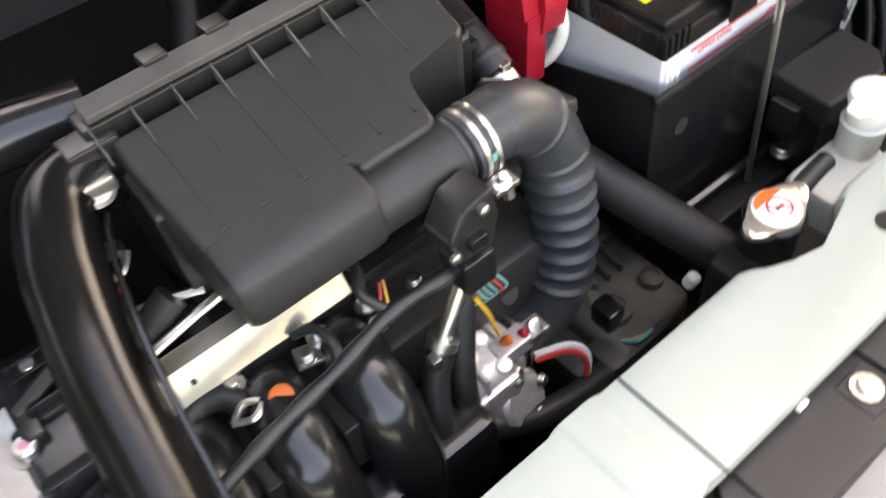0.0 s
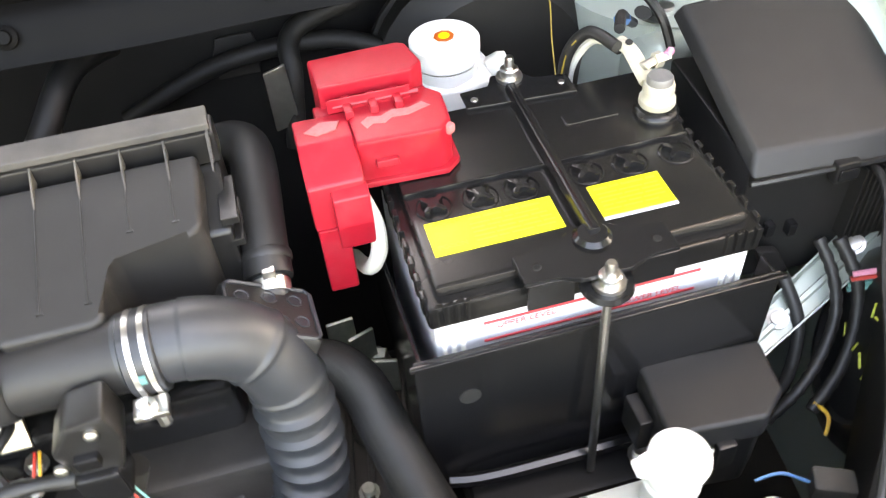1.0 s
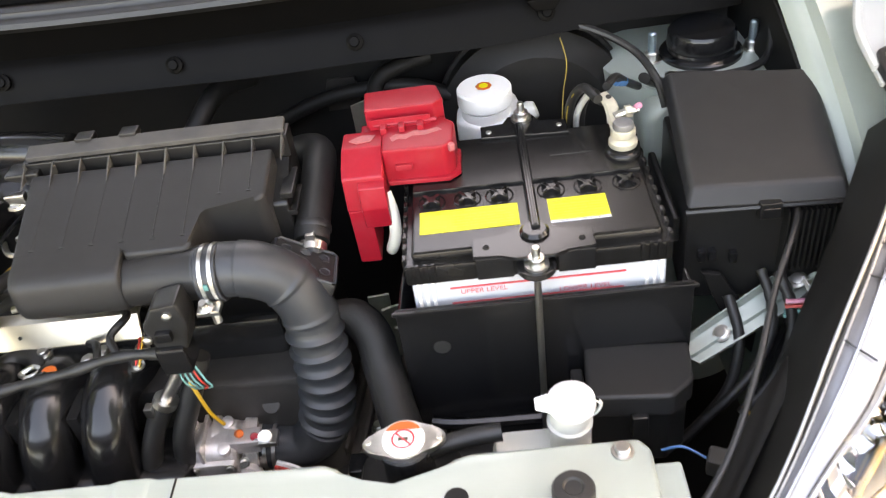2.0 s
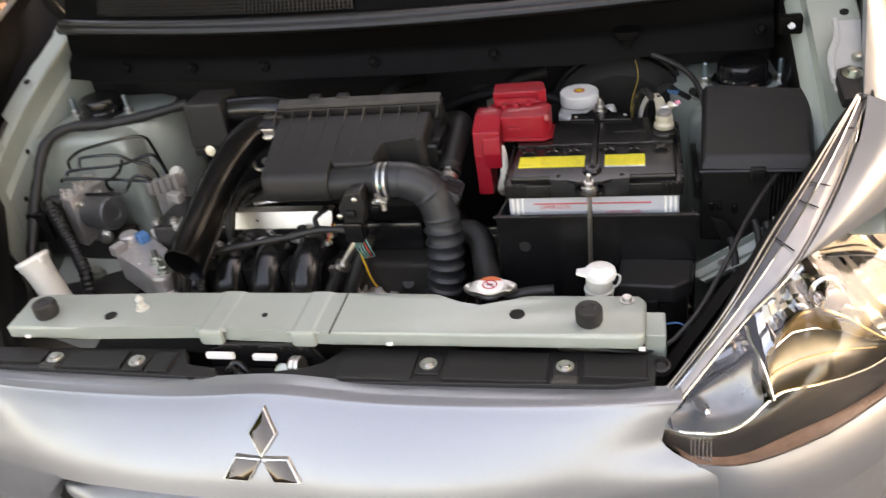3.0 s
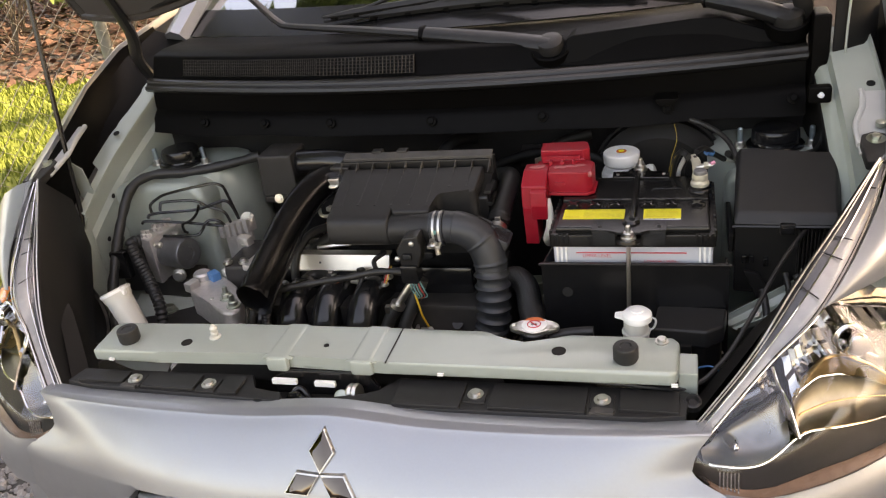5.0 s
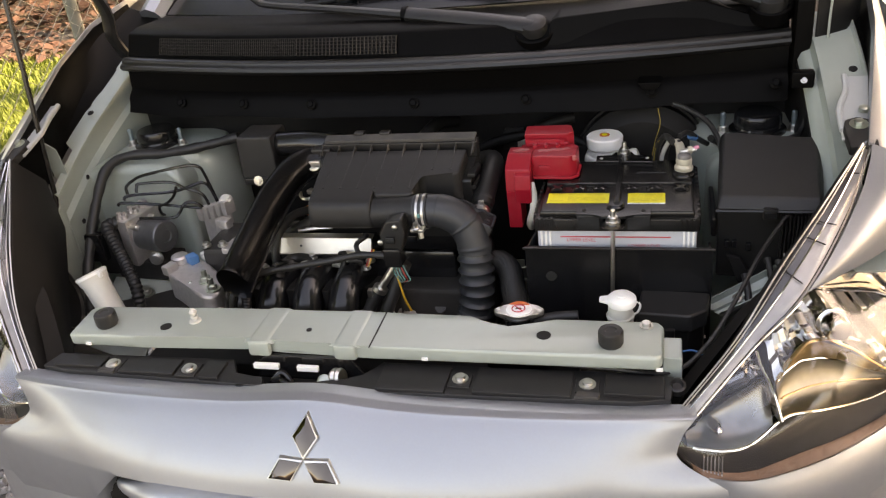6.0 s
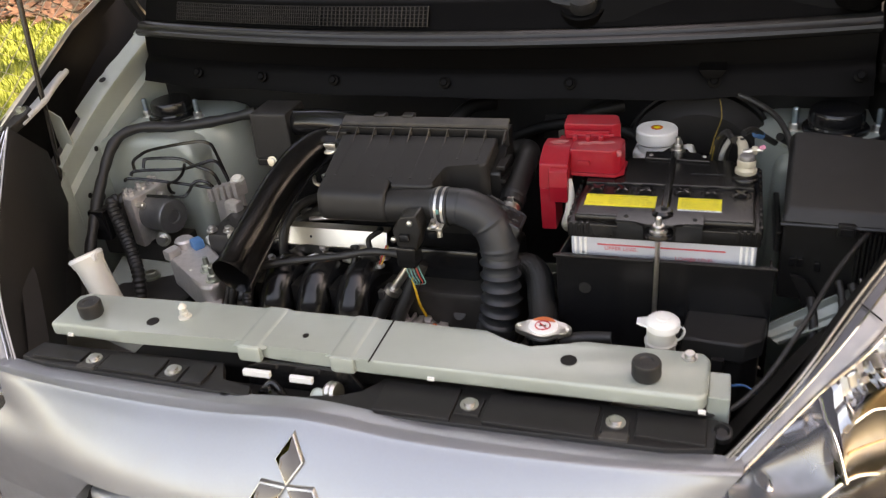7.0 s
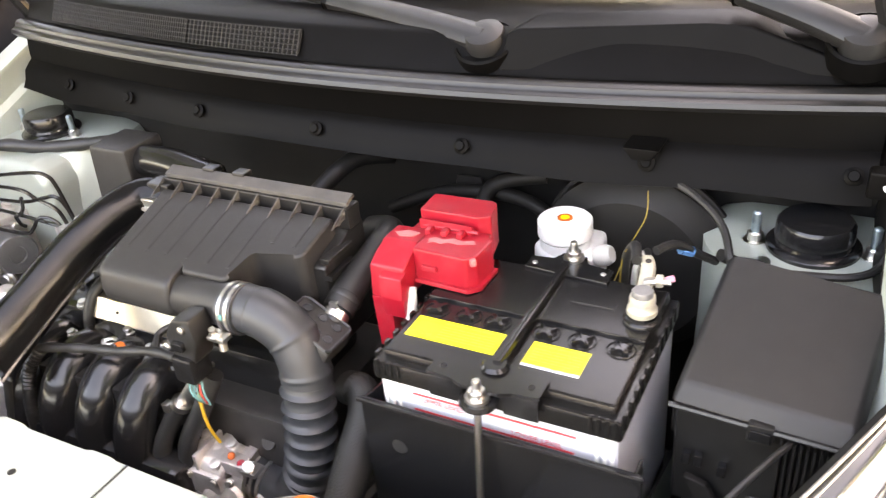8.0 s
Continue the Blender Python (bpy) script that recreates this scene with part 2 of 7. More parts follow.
BARK = material("grey_bark", (0.16, 0.13, 0.10), 0.9, 0, 0.4, 20, bump=0.6, bump_scale=40)
GALV = material("galvanised_wire", (0.20, 0.20, 0.17), 0.6, 0.0, 0.2, 60)
single("ground", sheet([[(x, y, 0) for x in (-300, -2, 2, 300)] for y in (-300, -2, 3, 300)]), ASPHALT, "grey gravelly tarmac drive under the car", "ground", kind="structure")


def pebbles():
    b = bmesh.new()
    rnd = random.Random(5)
    vs, fs = [], []
    for i in range(26000):
        x, y, r = 0.86 + abs(rnd.gauss(0, 0.75)), rnd.gauss(1.4, 1.1), rnd.uniform(0.006, 0.017)
        if rnd.random() < 0.2:
            x, y = -0.95 - abs(rnd.gauss(0, 0.6)), rnd.gauss(0.7, 0.8)
        o = len(vs)
        a = rnd.uniform(0, 6.28)
        for k in range(5):
            q = r * rnd.uniform(0.7, 1.2)
            vs.append((x + q * math.cos(a + k * 1.257), y + q * math.sin(a + k * 1.257), 0.002))
        for k in range(5):
            q = r * rnd.uniform(0.3, 0.7)
            vs.append((x + q * math.cos(a + k * 1.257), y + q * math.sin(a + k * 1.257), r * rnd.uniform(0.6, 1.1)))
        for k in range(5):
            fs.append((o + k, o + (k + 1) % 5, o + 5 + (k + 1) % 5, o + 5 + k))
        fs.append(tuple(o + 5 + k for k in range(5)))
    me = bpy.data.meshes.new("gravel")
    me.from_pydata(vs, [], fs)
    me.materials.append(STONE)
    return tagged(new("gravel", me), "loose grey gravel lying beside the car", "gravel", kind="stuff")


pebbles()


def blades(name, n, area, h, mat, label, seed, lean=0.4, broad=0.006):
    rnd = random.Random(seed)
    vs, fs = [], []
    for i in range(n):
        x, y = rnd.uniform(area[0], area[1]), rnd.uniform(area[2], area[3])
        z0 = 0.0
        a, hh, w = rnd.uniform(0, 6.28), h * rnd.uniform(0.5, 1.3), broad * rnd.uniform(0.7, 1.4)
        dx, dy = math.cos(a), math.sin(a)
        o = len(vs)
        vs += [(x - dy * w, y + dx * w, z0), (x + dy * w, y - dx * w, z0), (x + dx * hh * lean * 0.4 + dy * w * 0.7, y + dy * hh * lean * 0.4 - dx * w * 0.7, z0 + hh * 0.6), (x + dx * hh * lean, y + dy * hh * lean, z0 + hh)]
        fs += [(o, o + 1, o + 2), (o, o + 2, o + 3)]
    me = bpy.data.meshes.new(name)
    me.from_pydata(vs, [], fs)
    me.materials.append(mat)
    return tagged(new(name, me), label, "grass", kind="stuff")


single("lawn", sheet(grid(-12, -1.7, 0.9, 4.5, 0.006, 20, 12, 0.004, 1.0)), GRASS, "bright sunlit grass verge behind the car", "lawn", kind="structure")
blades("grass", 30000, (-7.5, -1.7, 0.9, 4.6), 0.055, GRASS, "short sunlit yellow-green grass blades", 11)
single("litter_bed", sheet(grid(-14, 1.0, 4.45, 14, 0.01, 30, 24, 0.06, 1.2)), LITTER, "reddish brown leaf litter behind the fence", "ground", kind="structure")



def fallen(n, area):
    rnd = random.Random(8)
    vs, fs = [], []
    for i in range(n):
        c = Vector((rnd.uniform(area[0], area[1]), rnd.uniform(area[2], area[3]), rnd.uniform(0.03, 0.09)))
        a, s = rnd.uniform(0, 6.28), rnd.uniform(0.03, 0.075)
        u = Vector((math.cos(a), math.sin(a), rnd.uniform(-0.5, 0.5))) * s
        v = Vector((-math.sin(a), math.cos(a), rnd.uniform(-0.5, 0.5))) * s * 0.5
        o = len(vs)
        vs += [tuple(c - u), tuple(c + v), tuple(c + u), tuple(c - v)]
        fs.append((o, o + 1, o + 2, o + 3))
    me = bpy.data.meshes.new("fallen_leaves")
    me.from_pydata(vs, [], fs)
    me.materials.append(DEADLEAF)
    return tagged(new("fallen_leaves", me), "reddish fallen leaves lying behind the fence", "leaves", kind="stuff")


fallen(9000, (-10, 0.5, 4.4, 9))


def fence():
    """Chain-link fence beside the drive: zigzag wires whose bends hook into one another."""
    x, across, rise = -2.25, 0.066, 0.040
    f = thing("chain_link_fence", "grey galvanised chain-link fence on round posts", "fence", (x, 2, 0))
    for y in (-2.4, 0.1, 2.62, 5.1, 7.6):
        part("post", lathe([(0.03, 0), (0.03, 1.85), (0.024, 1.88)], (x - 0.035, y, 0), seg=12), GALV, f)
    part("top_rail", tube([(x - 0.03, -2.5, 1.8), (x - 0.03, 7.7, 1.8)], 0.019, 8, 2), GALV, f)
    b = bmesh.new()
    for k in range(int(8.0 / across)):
        y = -1.2 + k * across
        pts = [(x + (0.0035 if j % 2 else -0.0035), y + (0.5 if (j + k) % 2 else -0.5) * across, 0.02 + j * rise) for j in range(int(1.76 / rise))]
        tube(pts, 0.0027, 3, 1, bm=b, smooth=False)
    part("wire_mesh", b, GALV, f)


fence()


def leaf_cloud(n, spots, size, rnd):
    vs, fs = [], []
    for i in range(n):
        cx, cy, cz, r = rnd.choice(spots)
        while True:
            p = Vector((rnd.uniform(-1, 1), rnd.uniform(-1, 1), rnd.uniform(-1, 1)))
            if 0.25 < p.length < 1:
                break
        c = Vector((cx, cy, cz)) + p * r
        u = Vector((rnd.uniform(-1, 1), rnd.uniform(-1, 1), rnd.uniform(-0.6, 0.6))).normalized()
        v = u.orthogonal().normalized()
        s = size * rnd.uniform(0.6, 1.4)
        o = len(vs)
        vs += [c - u * s, c + v * s * 0.45, c + u * s, c - v * s * 0.45]
        fs.append((o, o + 1, o + 2, o + 3))
    me = bpy.data.meshes.new("crown")
    me.from_pydata([tuple(v) for v in vs], [], fs)
    me.materials.append(LEAF)
    return me


def tree(at, h, spread, seed, leaves=5000, leaf=0.09, group="trees behind the fence"):
    rnd = random.Random(seed)
    t = thing("tree", "leafy green tree with a grey trunk", "tree", at, group)
    x, y = at[0], at[1]
    b = tube([(x, y, 0), (x + 0.1, y, h * 0.35), (x - 0.05, y + 0.1, h * 0.75)], lambda s: 0.16 * (1 - 0.7 * s), 9)
    spots = []
    for k in range(9):
        a = k * 2.4 + rnd.uniform(-0.3, 0.3)
        z0, e = h * (0.3 + 0.05 * k), spread * rnd.uniform(0.5, 1)
        tip = (x + e * math.cos(a), y + e * math.sin(a), z0 + h * rnd.uniform(0.08, 0.25))
        tube([(x, y, z0), ((x + tip[0]) / 2, (y + tip[1]) / 2, z0 + h * 0.1), tip], lambda s: 0.06 * (1 - 0.8 * s), 6, bm=b)
        spots.append((*tip, spread * rnd.uniform(0.3, 0.5)))
    part("trunk", b, BARK, t)
    c = new("crown", leaf_cloud(leaves, spots, leaf + h * 0.004, rnd))
    c.parent = t
    c.matrix_parent_inverse = Matrix.Translation(-Vector(at))


for k, (x, y, h, s) in enumerate(((-8, 9.5, 6.5, 2.4), (-4.6, 11, 7.5, 2.8), (-1, 12.5, 7, 2.6), (-11.5, 8, 6, 2.2), (3, 14, 8, 3))):
    tree((x, y, 0), h, s, 20 + k)


def shrub(at, r, seed, n=1500):
    rnd = random.Random(seed)
    t = thing("shrub", "loose green shrub growing along the fence", "shrub", at, "shrubs along the fence")
    b = bmesh.new()
    spots = []
    for k in range(6):
        a = rnd.uniform(0, 6.28)
        tip = (at[0] + r * 0.7 * math.cos(a), at[1] + r * 0.5 * math.sin(a), r * rnd.uniform(0.5, 1.5))
        tube([at, (at[0] * 0.6 + tip[0] * 0.4, at[1], tip[2] * 0.6), tip], 0.008, 5, 3, bm=b)
        spots.append((*tip, r * 0.45))
    part("stem", b, BARK, t)
    c = new("foliage", leaf_cloud(n, spots, 0.045, rnd))
    c.parent = t
    c.matrix_parent_inverse = Matrix.Translation(-Vector(at))


# the trees beside the drive are unseen, added to block sun and side skylight
tree((4.3, 2.75, 0), 7.6, 2.6, 31, 44000, 0.20, "trees beside the drive")
tree((-6.6, 0.6, 0), 7.0, 3.0, 33, 22000, 0.2, "trees beside the drive")
tree((-6.5, 10.2, 0), 6.5, 2.6, 34, 8000, 0.14, "trees behind the fence")
tree((6.8, 5.2, 0), 9.0, 2.8, 36, 24000, 0.2, "trees beside the drive")
tree((-2.6, 4.3, 0), 10.0, 1.5, 37, 6000, 0.10, "trees behind the fence")
tree((3.0, 3.4, 0), 8.2, 2.2, 38, 22000, 0.2, "trees beside the drive")
# invented trees out of view, added to cut skylight and fill reflections
for k, (x, y, h) in enumerate(((9.5, -7, 8), (5.2, -1.4, 7), (-8.5, -3.5, 6.5))):
    tree((x, y, 0), h, 2.6, 50 + k, 9000, 0.16, "trees across the drive")

for k, (x, y, r) in enumerate(((-8.6, 6.9, 0.9), (-7.4, 6.6, 0.8), (-9.8, 7.2, 1.0), (-6.2, 6.4, 0.8), (-5.0, 6.9, 0.9), (-3.9, 6.4, 0.8), (-6.8, 7.8, 1.2), (-4.5, 8.2, 1.2), (-8.2, 8.4, 1.3), (-5.6, 5.6, 0.8), (-6.8, 5.8, 0.9), (-4.4, 5.7, 0.8), (-7.8, 6.1, 0.9))):
    shrub((x, y, 0), r, 40 + k)

PALE = material("pale_grey_primer", (0.50, 0.51, 0.49), 0.4, 0.1, 0.08, 30)
# ---------------------------------------------------------------- the car's shell
car = thing("car_shell", "small silver hatchback front with its hood open", "car", (0, 0, 0))


HUMP = 0.011


def nose_edge(x):
    k = min(1.0, abs(x) / 0.48)
    return -0.096 + 0.016 * k ** 4, 0.7485 - 0.002 * k * k + HUMP * math.exp(-(x / 0.09) ** 2)


NOSE = ((0.0, 0.0, 0.0, 1.0), (0.10, -0.014, -0.0015, 1.0), (0.13, -0.018, -0.0045, 1.0), (0.25, -0.034, -0.018, 0.85), (0.45, -0.058, -0.044, 0.6), (0.7, -0.077, -0.070, 0.3), (1.0, -0.089, -0.096, 0.0))


def nose_point(x, i):
    y, z = nose_edge(x)
    hump = HUMP * math.exp(-(x / 0.09) ** 2)
    f = 1 - 0.6 * (min(1, abs(x) / 0.48)) ** 2.5
    return (x * (1 - 0.015 * NOSE[i][0]), y + NOSE[i][1] * f, z - hump * (1 - NOSE[i][3]) + NOSE[i][2])


def on_nose(x, z):
    """The nose panel's surface point at x and height z."""
    y0, z0 = nose_edge(x)
    pr = spline([(0, n[1], n[2] - HUMP * math.exp(-(x / 0.09) ** 2) * (1 - n[3])) for n in NOSE], 8)
    f = 1 - 0.6 * (min(1, abs(x) / 0.48)) ** 2.5
    best = min(pr, key=lambda p: abs(z0 + p.z - z))
    return Vector((x, y0 + best.y * f, z))


def nose_end(z):
    """How far out the nose panel reaches at height z: it is cut round the lamp's inner corner."""
    return float(np.interp(z, (0.660, 0.672, 0.678, 0.684, 0.693, 0.702, 0.715, 0.728, 0.740, 0.750), (0.525, 0.506, 0.494, 0.481, 0.465, 0.457, 0.459, 0.464, 0.473, 0.480)))


xs = list(np.linspace(-0.478, 0.478, 81))
rows = [[(x, nose_edge(x)[0] + 0.030, nose_edge(x)[1] - 0.014) for x in xs], [(x, nose_edge(x)[0] + 0.023, nose_edge(x)[1] - 0.0035) for x in xs], [(x, nose_edge(x)[0] + 0.003, nose_edge(x)[1] - 0.0003) for x in xs]]
fine = []
for i in range(len(NOSE)):
    fine.append([nose_point(x, i) for x in xs])
smooth = [spline([fine[i][k] for i in range(len(NOSE))], 4) for k in range(len(xs))]
rows += [[tuple(smooth[k][j]) for k in range(len(xs))] for j in range(len(smooth[0]))]
ends = [s[-1] for s in smooth]
side = [min(1, max(0, (abs(x) - 0.29) / 0.06)) for x in xs]
rows.append([(x, p.y + 0.004 * (1 - q), p.z - 0.060 * q - 0.002) for x, p, q in zip(xs, ends, side)])
rows.append([(x, p.y + 0.03 * (1 - q) + 0.01 * q, p.z - 0.100 * q - 0.004) for x, p, q in zip(xs, ends, side)])
rows = [[(math.copysign(0.36 + (abs(x) - 0.36) * (nose_end(z) - 0.36) / 0.118, x) if abs(x) > 0.36 else x, y, z) for x, y, z in row] for row in rows]
part("nose_panel", sheet(rows, 0.002), SILVER, car, "silver painted front panel carrying the badge")

PLAN = [(0, -0.190), (0.2, -0.182), (0.4, -0.140), (0.5, -0.105), (0.6, -0.05), (0.72, 0.06), (0.80, 0.2), (0.825, 0.3)]
plan = spline([(-x, y, 0) for x, y in PLAN[:0:-1]] + [(x, y, 0) for x, y in PLAN], 4)
part("bumper", sheet([[(p.x * k, p.y + o, z) for p in plan] for z, k, o in ((0.585, 1.0, 0.0), (0.55, 1.005, -0.012), (0.45, 1.01, -0.02), (0.3, 1.0, 0.0), (0.2, 0.97, 0.05))], 0.003), SILVER, car)
part("grille_bar", tube([(-0.30, -0.150, 0.622), (-0.27, -0.166, 0.630), (-0.2, -0.178, 0.634), (0, -0.186, 0.634), (0.2, -0.178, 0.634), (0.27, -0.166, 0.630), (0.30, -0.150, 0.622)], lambda q: 0.006 + 0.014 * min(1, 8 * q, 8 * (1 - q)), 12), SILVER, car, "silver bar of the front grille")

part("grille_back", box(-0.33, 0.33, -0.148, -0.140, 0.575, 0.668, 0.002), MATT, car)
LAMP_LOW = [(0.4545, -0.104, 0.704), (0.480, -0.108, 0.683), (0.50, -0.112, 0.676), (0.56, -0.095, 0.668), (0.668, -0.02, 0.662), (0.780, 0.10, 0.668), (0.812, 0.19, 0.735), (0.785, 0.242, 0.835)]
LAMP_TOP = [(0.450, -0.074, 0.737), (0.522, 0.0, 0.799), (0.578, 0.075, 0.862), (0.635, 0.150, 0.915), (0.69, 0.235, 0.958)]
TONGUE = (0.607, 0.042, 0.844)
CREASE = [TONGUE, (0.638, 0.085, 0.872), (0.672, 0.150, 0.908), (0.692, 0.198, 0.930), (0.703, 0.240, 0.953)]  # edge between lamp strip and fender
FENDER = [(y, [(e, z), (e + 0.75 * (0.785 - e) * 0.62, z - 0.030), (0.79, z - 0.112), (0.815, z - 0.205), (0.828, 0.6), (0.82, 0.3)]) for y, z, e in ((0.24, 0.953, 0.702), (0.36, 0.997, 0.702), (0.5, 1.046, 0.726), (0.65, 1.085, 0.740), (0.9, 1.11, 0.752), (1.5, 1.12, 0.755))]
for s in (-1, 1):
    stations = []
    def flare(y):
        return 0.022 * min(1.0, max(0.0, (y - 0.24) / 0.12)) if s > 0 else -0.030 + 0.016 * min(1.0, max(0.0, (y - 0.24) / 0.12))
    for y, edges in FENDER:
        prof = [(x + flare(y) * (1.0, 0.7, 0.0, 0.0, 0.0, 0.0)[i], z) for i, (x, z) in enumerate(edges)]
        line = spline([(s * (prof[0][0] - 0.006), y, prof[0][1] - 0.016), (s * (prof[0][0] - 0.004), y, prof[0][1] - 0.004)] + [(s * x, y, z) for x, z in prof], 4)
        stations.append([tuple(p) for p in line])
    b = sheet(stations, 0.002)
    crease = spline([(s * x + (float(np.interp(y, (0.0, 0.075, 0.15, 0.235), (0.0, 0.010, 0.026, 0.036))) if s < 0 else 0.0), y, z) for x, y, z in CREASE], 6)
    a1 = [Vector(crease[round(k / 6 * (len(crease) - 1))]) for k in range(7)]
    a2 = [Vector((s * TONGUE[0], TONGUE[1], TONGUE[2])).lerp(Vector((s * 0.78, 0.24, 0.841)), k / 6) + Vector((s * 0.012 * math.sin(math.pi * k / 6), 0, 0)) for k in range(7)]
    rows = []
    for j in range(6):
        w = j / 5
        rows.append([tuple(p.lerp(q, w) + Vector((s * 0.022, -0.006, 0.022)) * math.sin(math.pi * w) * (k / 6)) for k, (p, q) in enumerate(zip(a1, a2))])
    sheet(rows, 0.002, bm=b)
    part("fender", b, SILVER, car)
    low = [(s * p.x, p.y, p.z) for p in spline(LAMP_LOW[:7], 4)]
    low = [p for p in low if abs(p[0]) > 0.488]
    out = [min(1.0, (abs(p[0]) - 0.485) / 0.08) for p in low]
    b = sheet([low, [(x * (1 + 0.008 * q), y - 0.008 * q, z - 0.012) for (x, y, z), q in zip(low, out)],
               [(x * (1 + 0.02 * q), y - 0.014 * q, z - 0.04 - 0.3 * max(0, z - 0.68)) for (x, y, z), q in zip(low, out)], [(x * (1 + 0.02 * q), y - 0.012 * q, 0.585) for (x, y, z), q in zip(low, out)]], 0.002)
    part("bumper_corner", b, SILVER, car)
    # inner wing: rail, flange and wall of the bay
    rail = [(0.60, 0.62, 1.03), (0.605, 0.50, 0.985), (0.61, 0.38, 0.925), (0.612, 0.28, 0.865), (0.60, 0.16, 0.80)]
    if s > 0:
        rr = spline([(x + 0.048, y, z) for x, y, z in rail], 5)
        wide = 0.082
        b = sheet([[(p.x + s * wide, p.y, p.z + 0.012) for p in rr], [(p.x + s * (wide - 0.004), p.y, p.z + 0.004) for p in rr], [(p.x + s * 0.020, p.y, p.z + 0.002) for p in rr], [(p.x + s * 0.016, p.y, p.z - 0.012) for p in rr], [(p.x + s * 0.008, p.y, p.z - 0.014) for p in rr], [(p.x + s * 0.004, p.y, p.z - 0.016) for p in rr], [(p.x, p.y, p.z - 0.024) for p in rr], [(p.x + s * 0.022, p.y, p.z - 0.040) for p in rr], [(p.x + s * 0.03, p.y, p.z - 0.09) for p in rr], [(p.x + s * 0.012, p.y, p.z - 0.105) for p in rr], [(p.x, p.y, 0.66) for p in rr], [(p.x - s * 0.03, p.y, 0.45) for p in rr]], 0.003)
    else:
        rr = spline([(-0.613, 0.62, 1.012), (-0.630, 0.523, 0.965), (-0.645, 0.43, 0.916), (-0.649, 0.36, 0.877), (-0.648, 0.31, 0.850)], 5)
        wide = 0.034
        b = sheet([[(p.x - (0.034 if p.y > 0.40 else 0.012), p.y, p.z + 0.006) for p in rr], [(p.x - 0.006, p.y, p.z + 0.003) for p in rr], [(p.x, p.y, p.z) for p in rr], [(p.x + 0.001, p.y, p.z - 0.008) for p in rr], [(p.x - 0.004, p.y, p.z - 0.020) for p in rr], [(p.x - 0.004, p.y, p.z - 0.045) for p in rr], [(p.x + 0.004, p.y, p.z - 0.055) for p in rr], [(p.x + 0.006, p.y, 0.70) for p in rr], [(p.x + 0.012, p.y, 0.50) for p in rr]], 0.003)
        part("wing_gusset", prism([(-0.700, 0.905), (-0.690, 0.948), (-0.656, 0.925), (-0.648, 0.88), (-0.662, 0.845)], "y", 0.352, 0.355, 0.001), BAY, car, "grey steel gusset under the bracket")
        part("wing_corner", sheet([[(-0.648, 0.311, z), (-0.640, 0.290, z - 0.01), (-0.645, 0.262, z - 0.03)] for z in (0.842, 0.80, 0.72, 0.60)], 0.003), BAY, car)
    part("inner_wing", b, BAY, car, "grey-green painted inner wing panel")
    if s > 0:
        # black sheet added over the painted wall in place of its shade
        pad = [p for p in rr if p.y > 0.22]
        b = sheet([[(p.x - 0.003, p.y, p.z - 0.030) for p in pad], [(p.x + 0.006, p.y, p.z - 0.041) for p in pad], [(p.x + 0.006, p.y, p.z - 0.088) for p in pad], [(p.x - 0.004, p.y, p.z - 0.110) for p in pad], [(p.x - 0.004, p.y, 0.68) for p in pad]], 0.003)
        part("wing_shade", b, MATT, car, "black sheet standing in for shade on the wing wall")
    ys = (0.24, 0.30, 0.36, 0.42, 0.5, 0.58, 0.65, 0.8)
    def rail_at(y):
        q = min(rr, key=lambda p: abs(p.y - y))
        return q.x + s * (wide - 0.002), q.z + max(0.0, y - 0.62) * 0.3
    def fend(y):
        return s * (float(np.interp(y, [f[0] for f in FENDER], [f[1][0][0] for f in FENDER])) + flare(y) - 0.004), float(np.interp(y, [f[0] for f in FENDER], [f[1][0][1] for f in FENDER])) - 0.008
    low, high = [(*rail_at(y), y) for y in ys], [(*fend(y), y) for y in ys]
    b = sheet([[(x, y, z) for x, z, y in low], [(x0 * 0.4 + x1 * 0.6, y, z0 * 0.85 + z1 * 0.15) for (x0, z0, y), (x1, z1, y) in zip(low, high)], [(x1 - s * 0.003, y, z0 * 0.4 + z1 * 0.6) for (x0, z0, y), (x1, z1, y) in zip(low, high)], [(x, y, z) for x, z, y in high]], 0.003)
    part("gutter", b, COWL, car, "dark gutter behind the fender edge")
    # bracket that ties lamp and fender
    o = 0.022 if s > 0 else 0.0
    tilt = Matrix.Rotation(radians(14), 3, "X")
    piv = (s * 0.67, 0.27, 0.95)
    b = prism([(s * 0.650 + o, 0.268), (s * 0.700 + o, 0.262), (s * 0.712 + o, 0.375), (s * 0.708 + o, 0.425), (s * 0.672 + o, 0.425), (s * 0.668 + o, 0.385), (s * 0.652 + o, 0.335)], "z", 0.945, 0.950, 0.0015)
    bmesh.ops.rotate(b, verts=b.verts, cent=piv, matrix=tilt)
    br = part("fender_bracket", b, PALE, car, "pale bracket bolted to the fender edge")
    rib = tube([(s * 0.652 + o, 0.285, 0.951), (s * 0.654 + o, 0.335, 0.951), (s * 0.669 + o, 0.383, 0.951), (s * 0.673 + o, 0.424, 0.951)], 0.0045, 8, 5)
    bmesh.ops.rotate(rib, verts=rib.verts, cent=piv, matrix=tilt)
    part("folded_edge", rib, PALE, br)
    c = Vector((s * 0.672 + o, 0.288, 0.953))
    b = prism([(c.x - 0.018, 0.238), (c.x + 0.018, 0.238), (c.x + 0.020, 0.285), (c.x + 0.016, 0.302), (c.x, 0.309), (c.x - 0.016, 0.302), (c.x - 0.020, 0.285)], "z", 0.943, 0.9585, 0.003)
    bmesh.ops.rotate(b, verts=b.verts, cent=piv, matrix=tilt)
    foot = part("lamp_foot", b, COVER, br, "black plastic lamp foot")
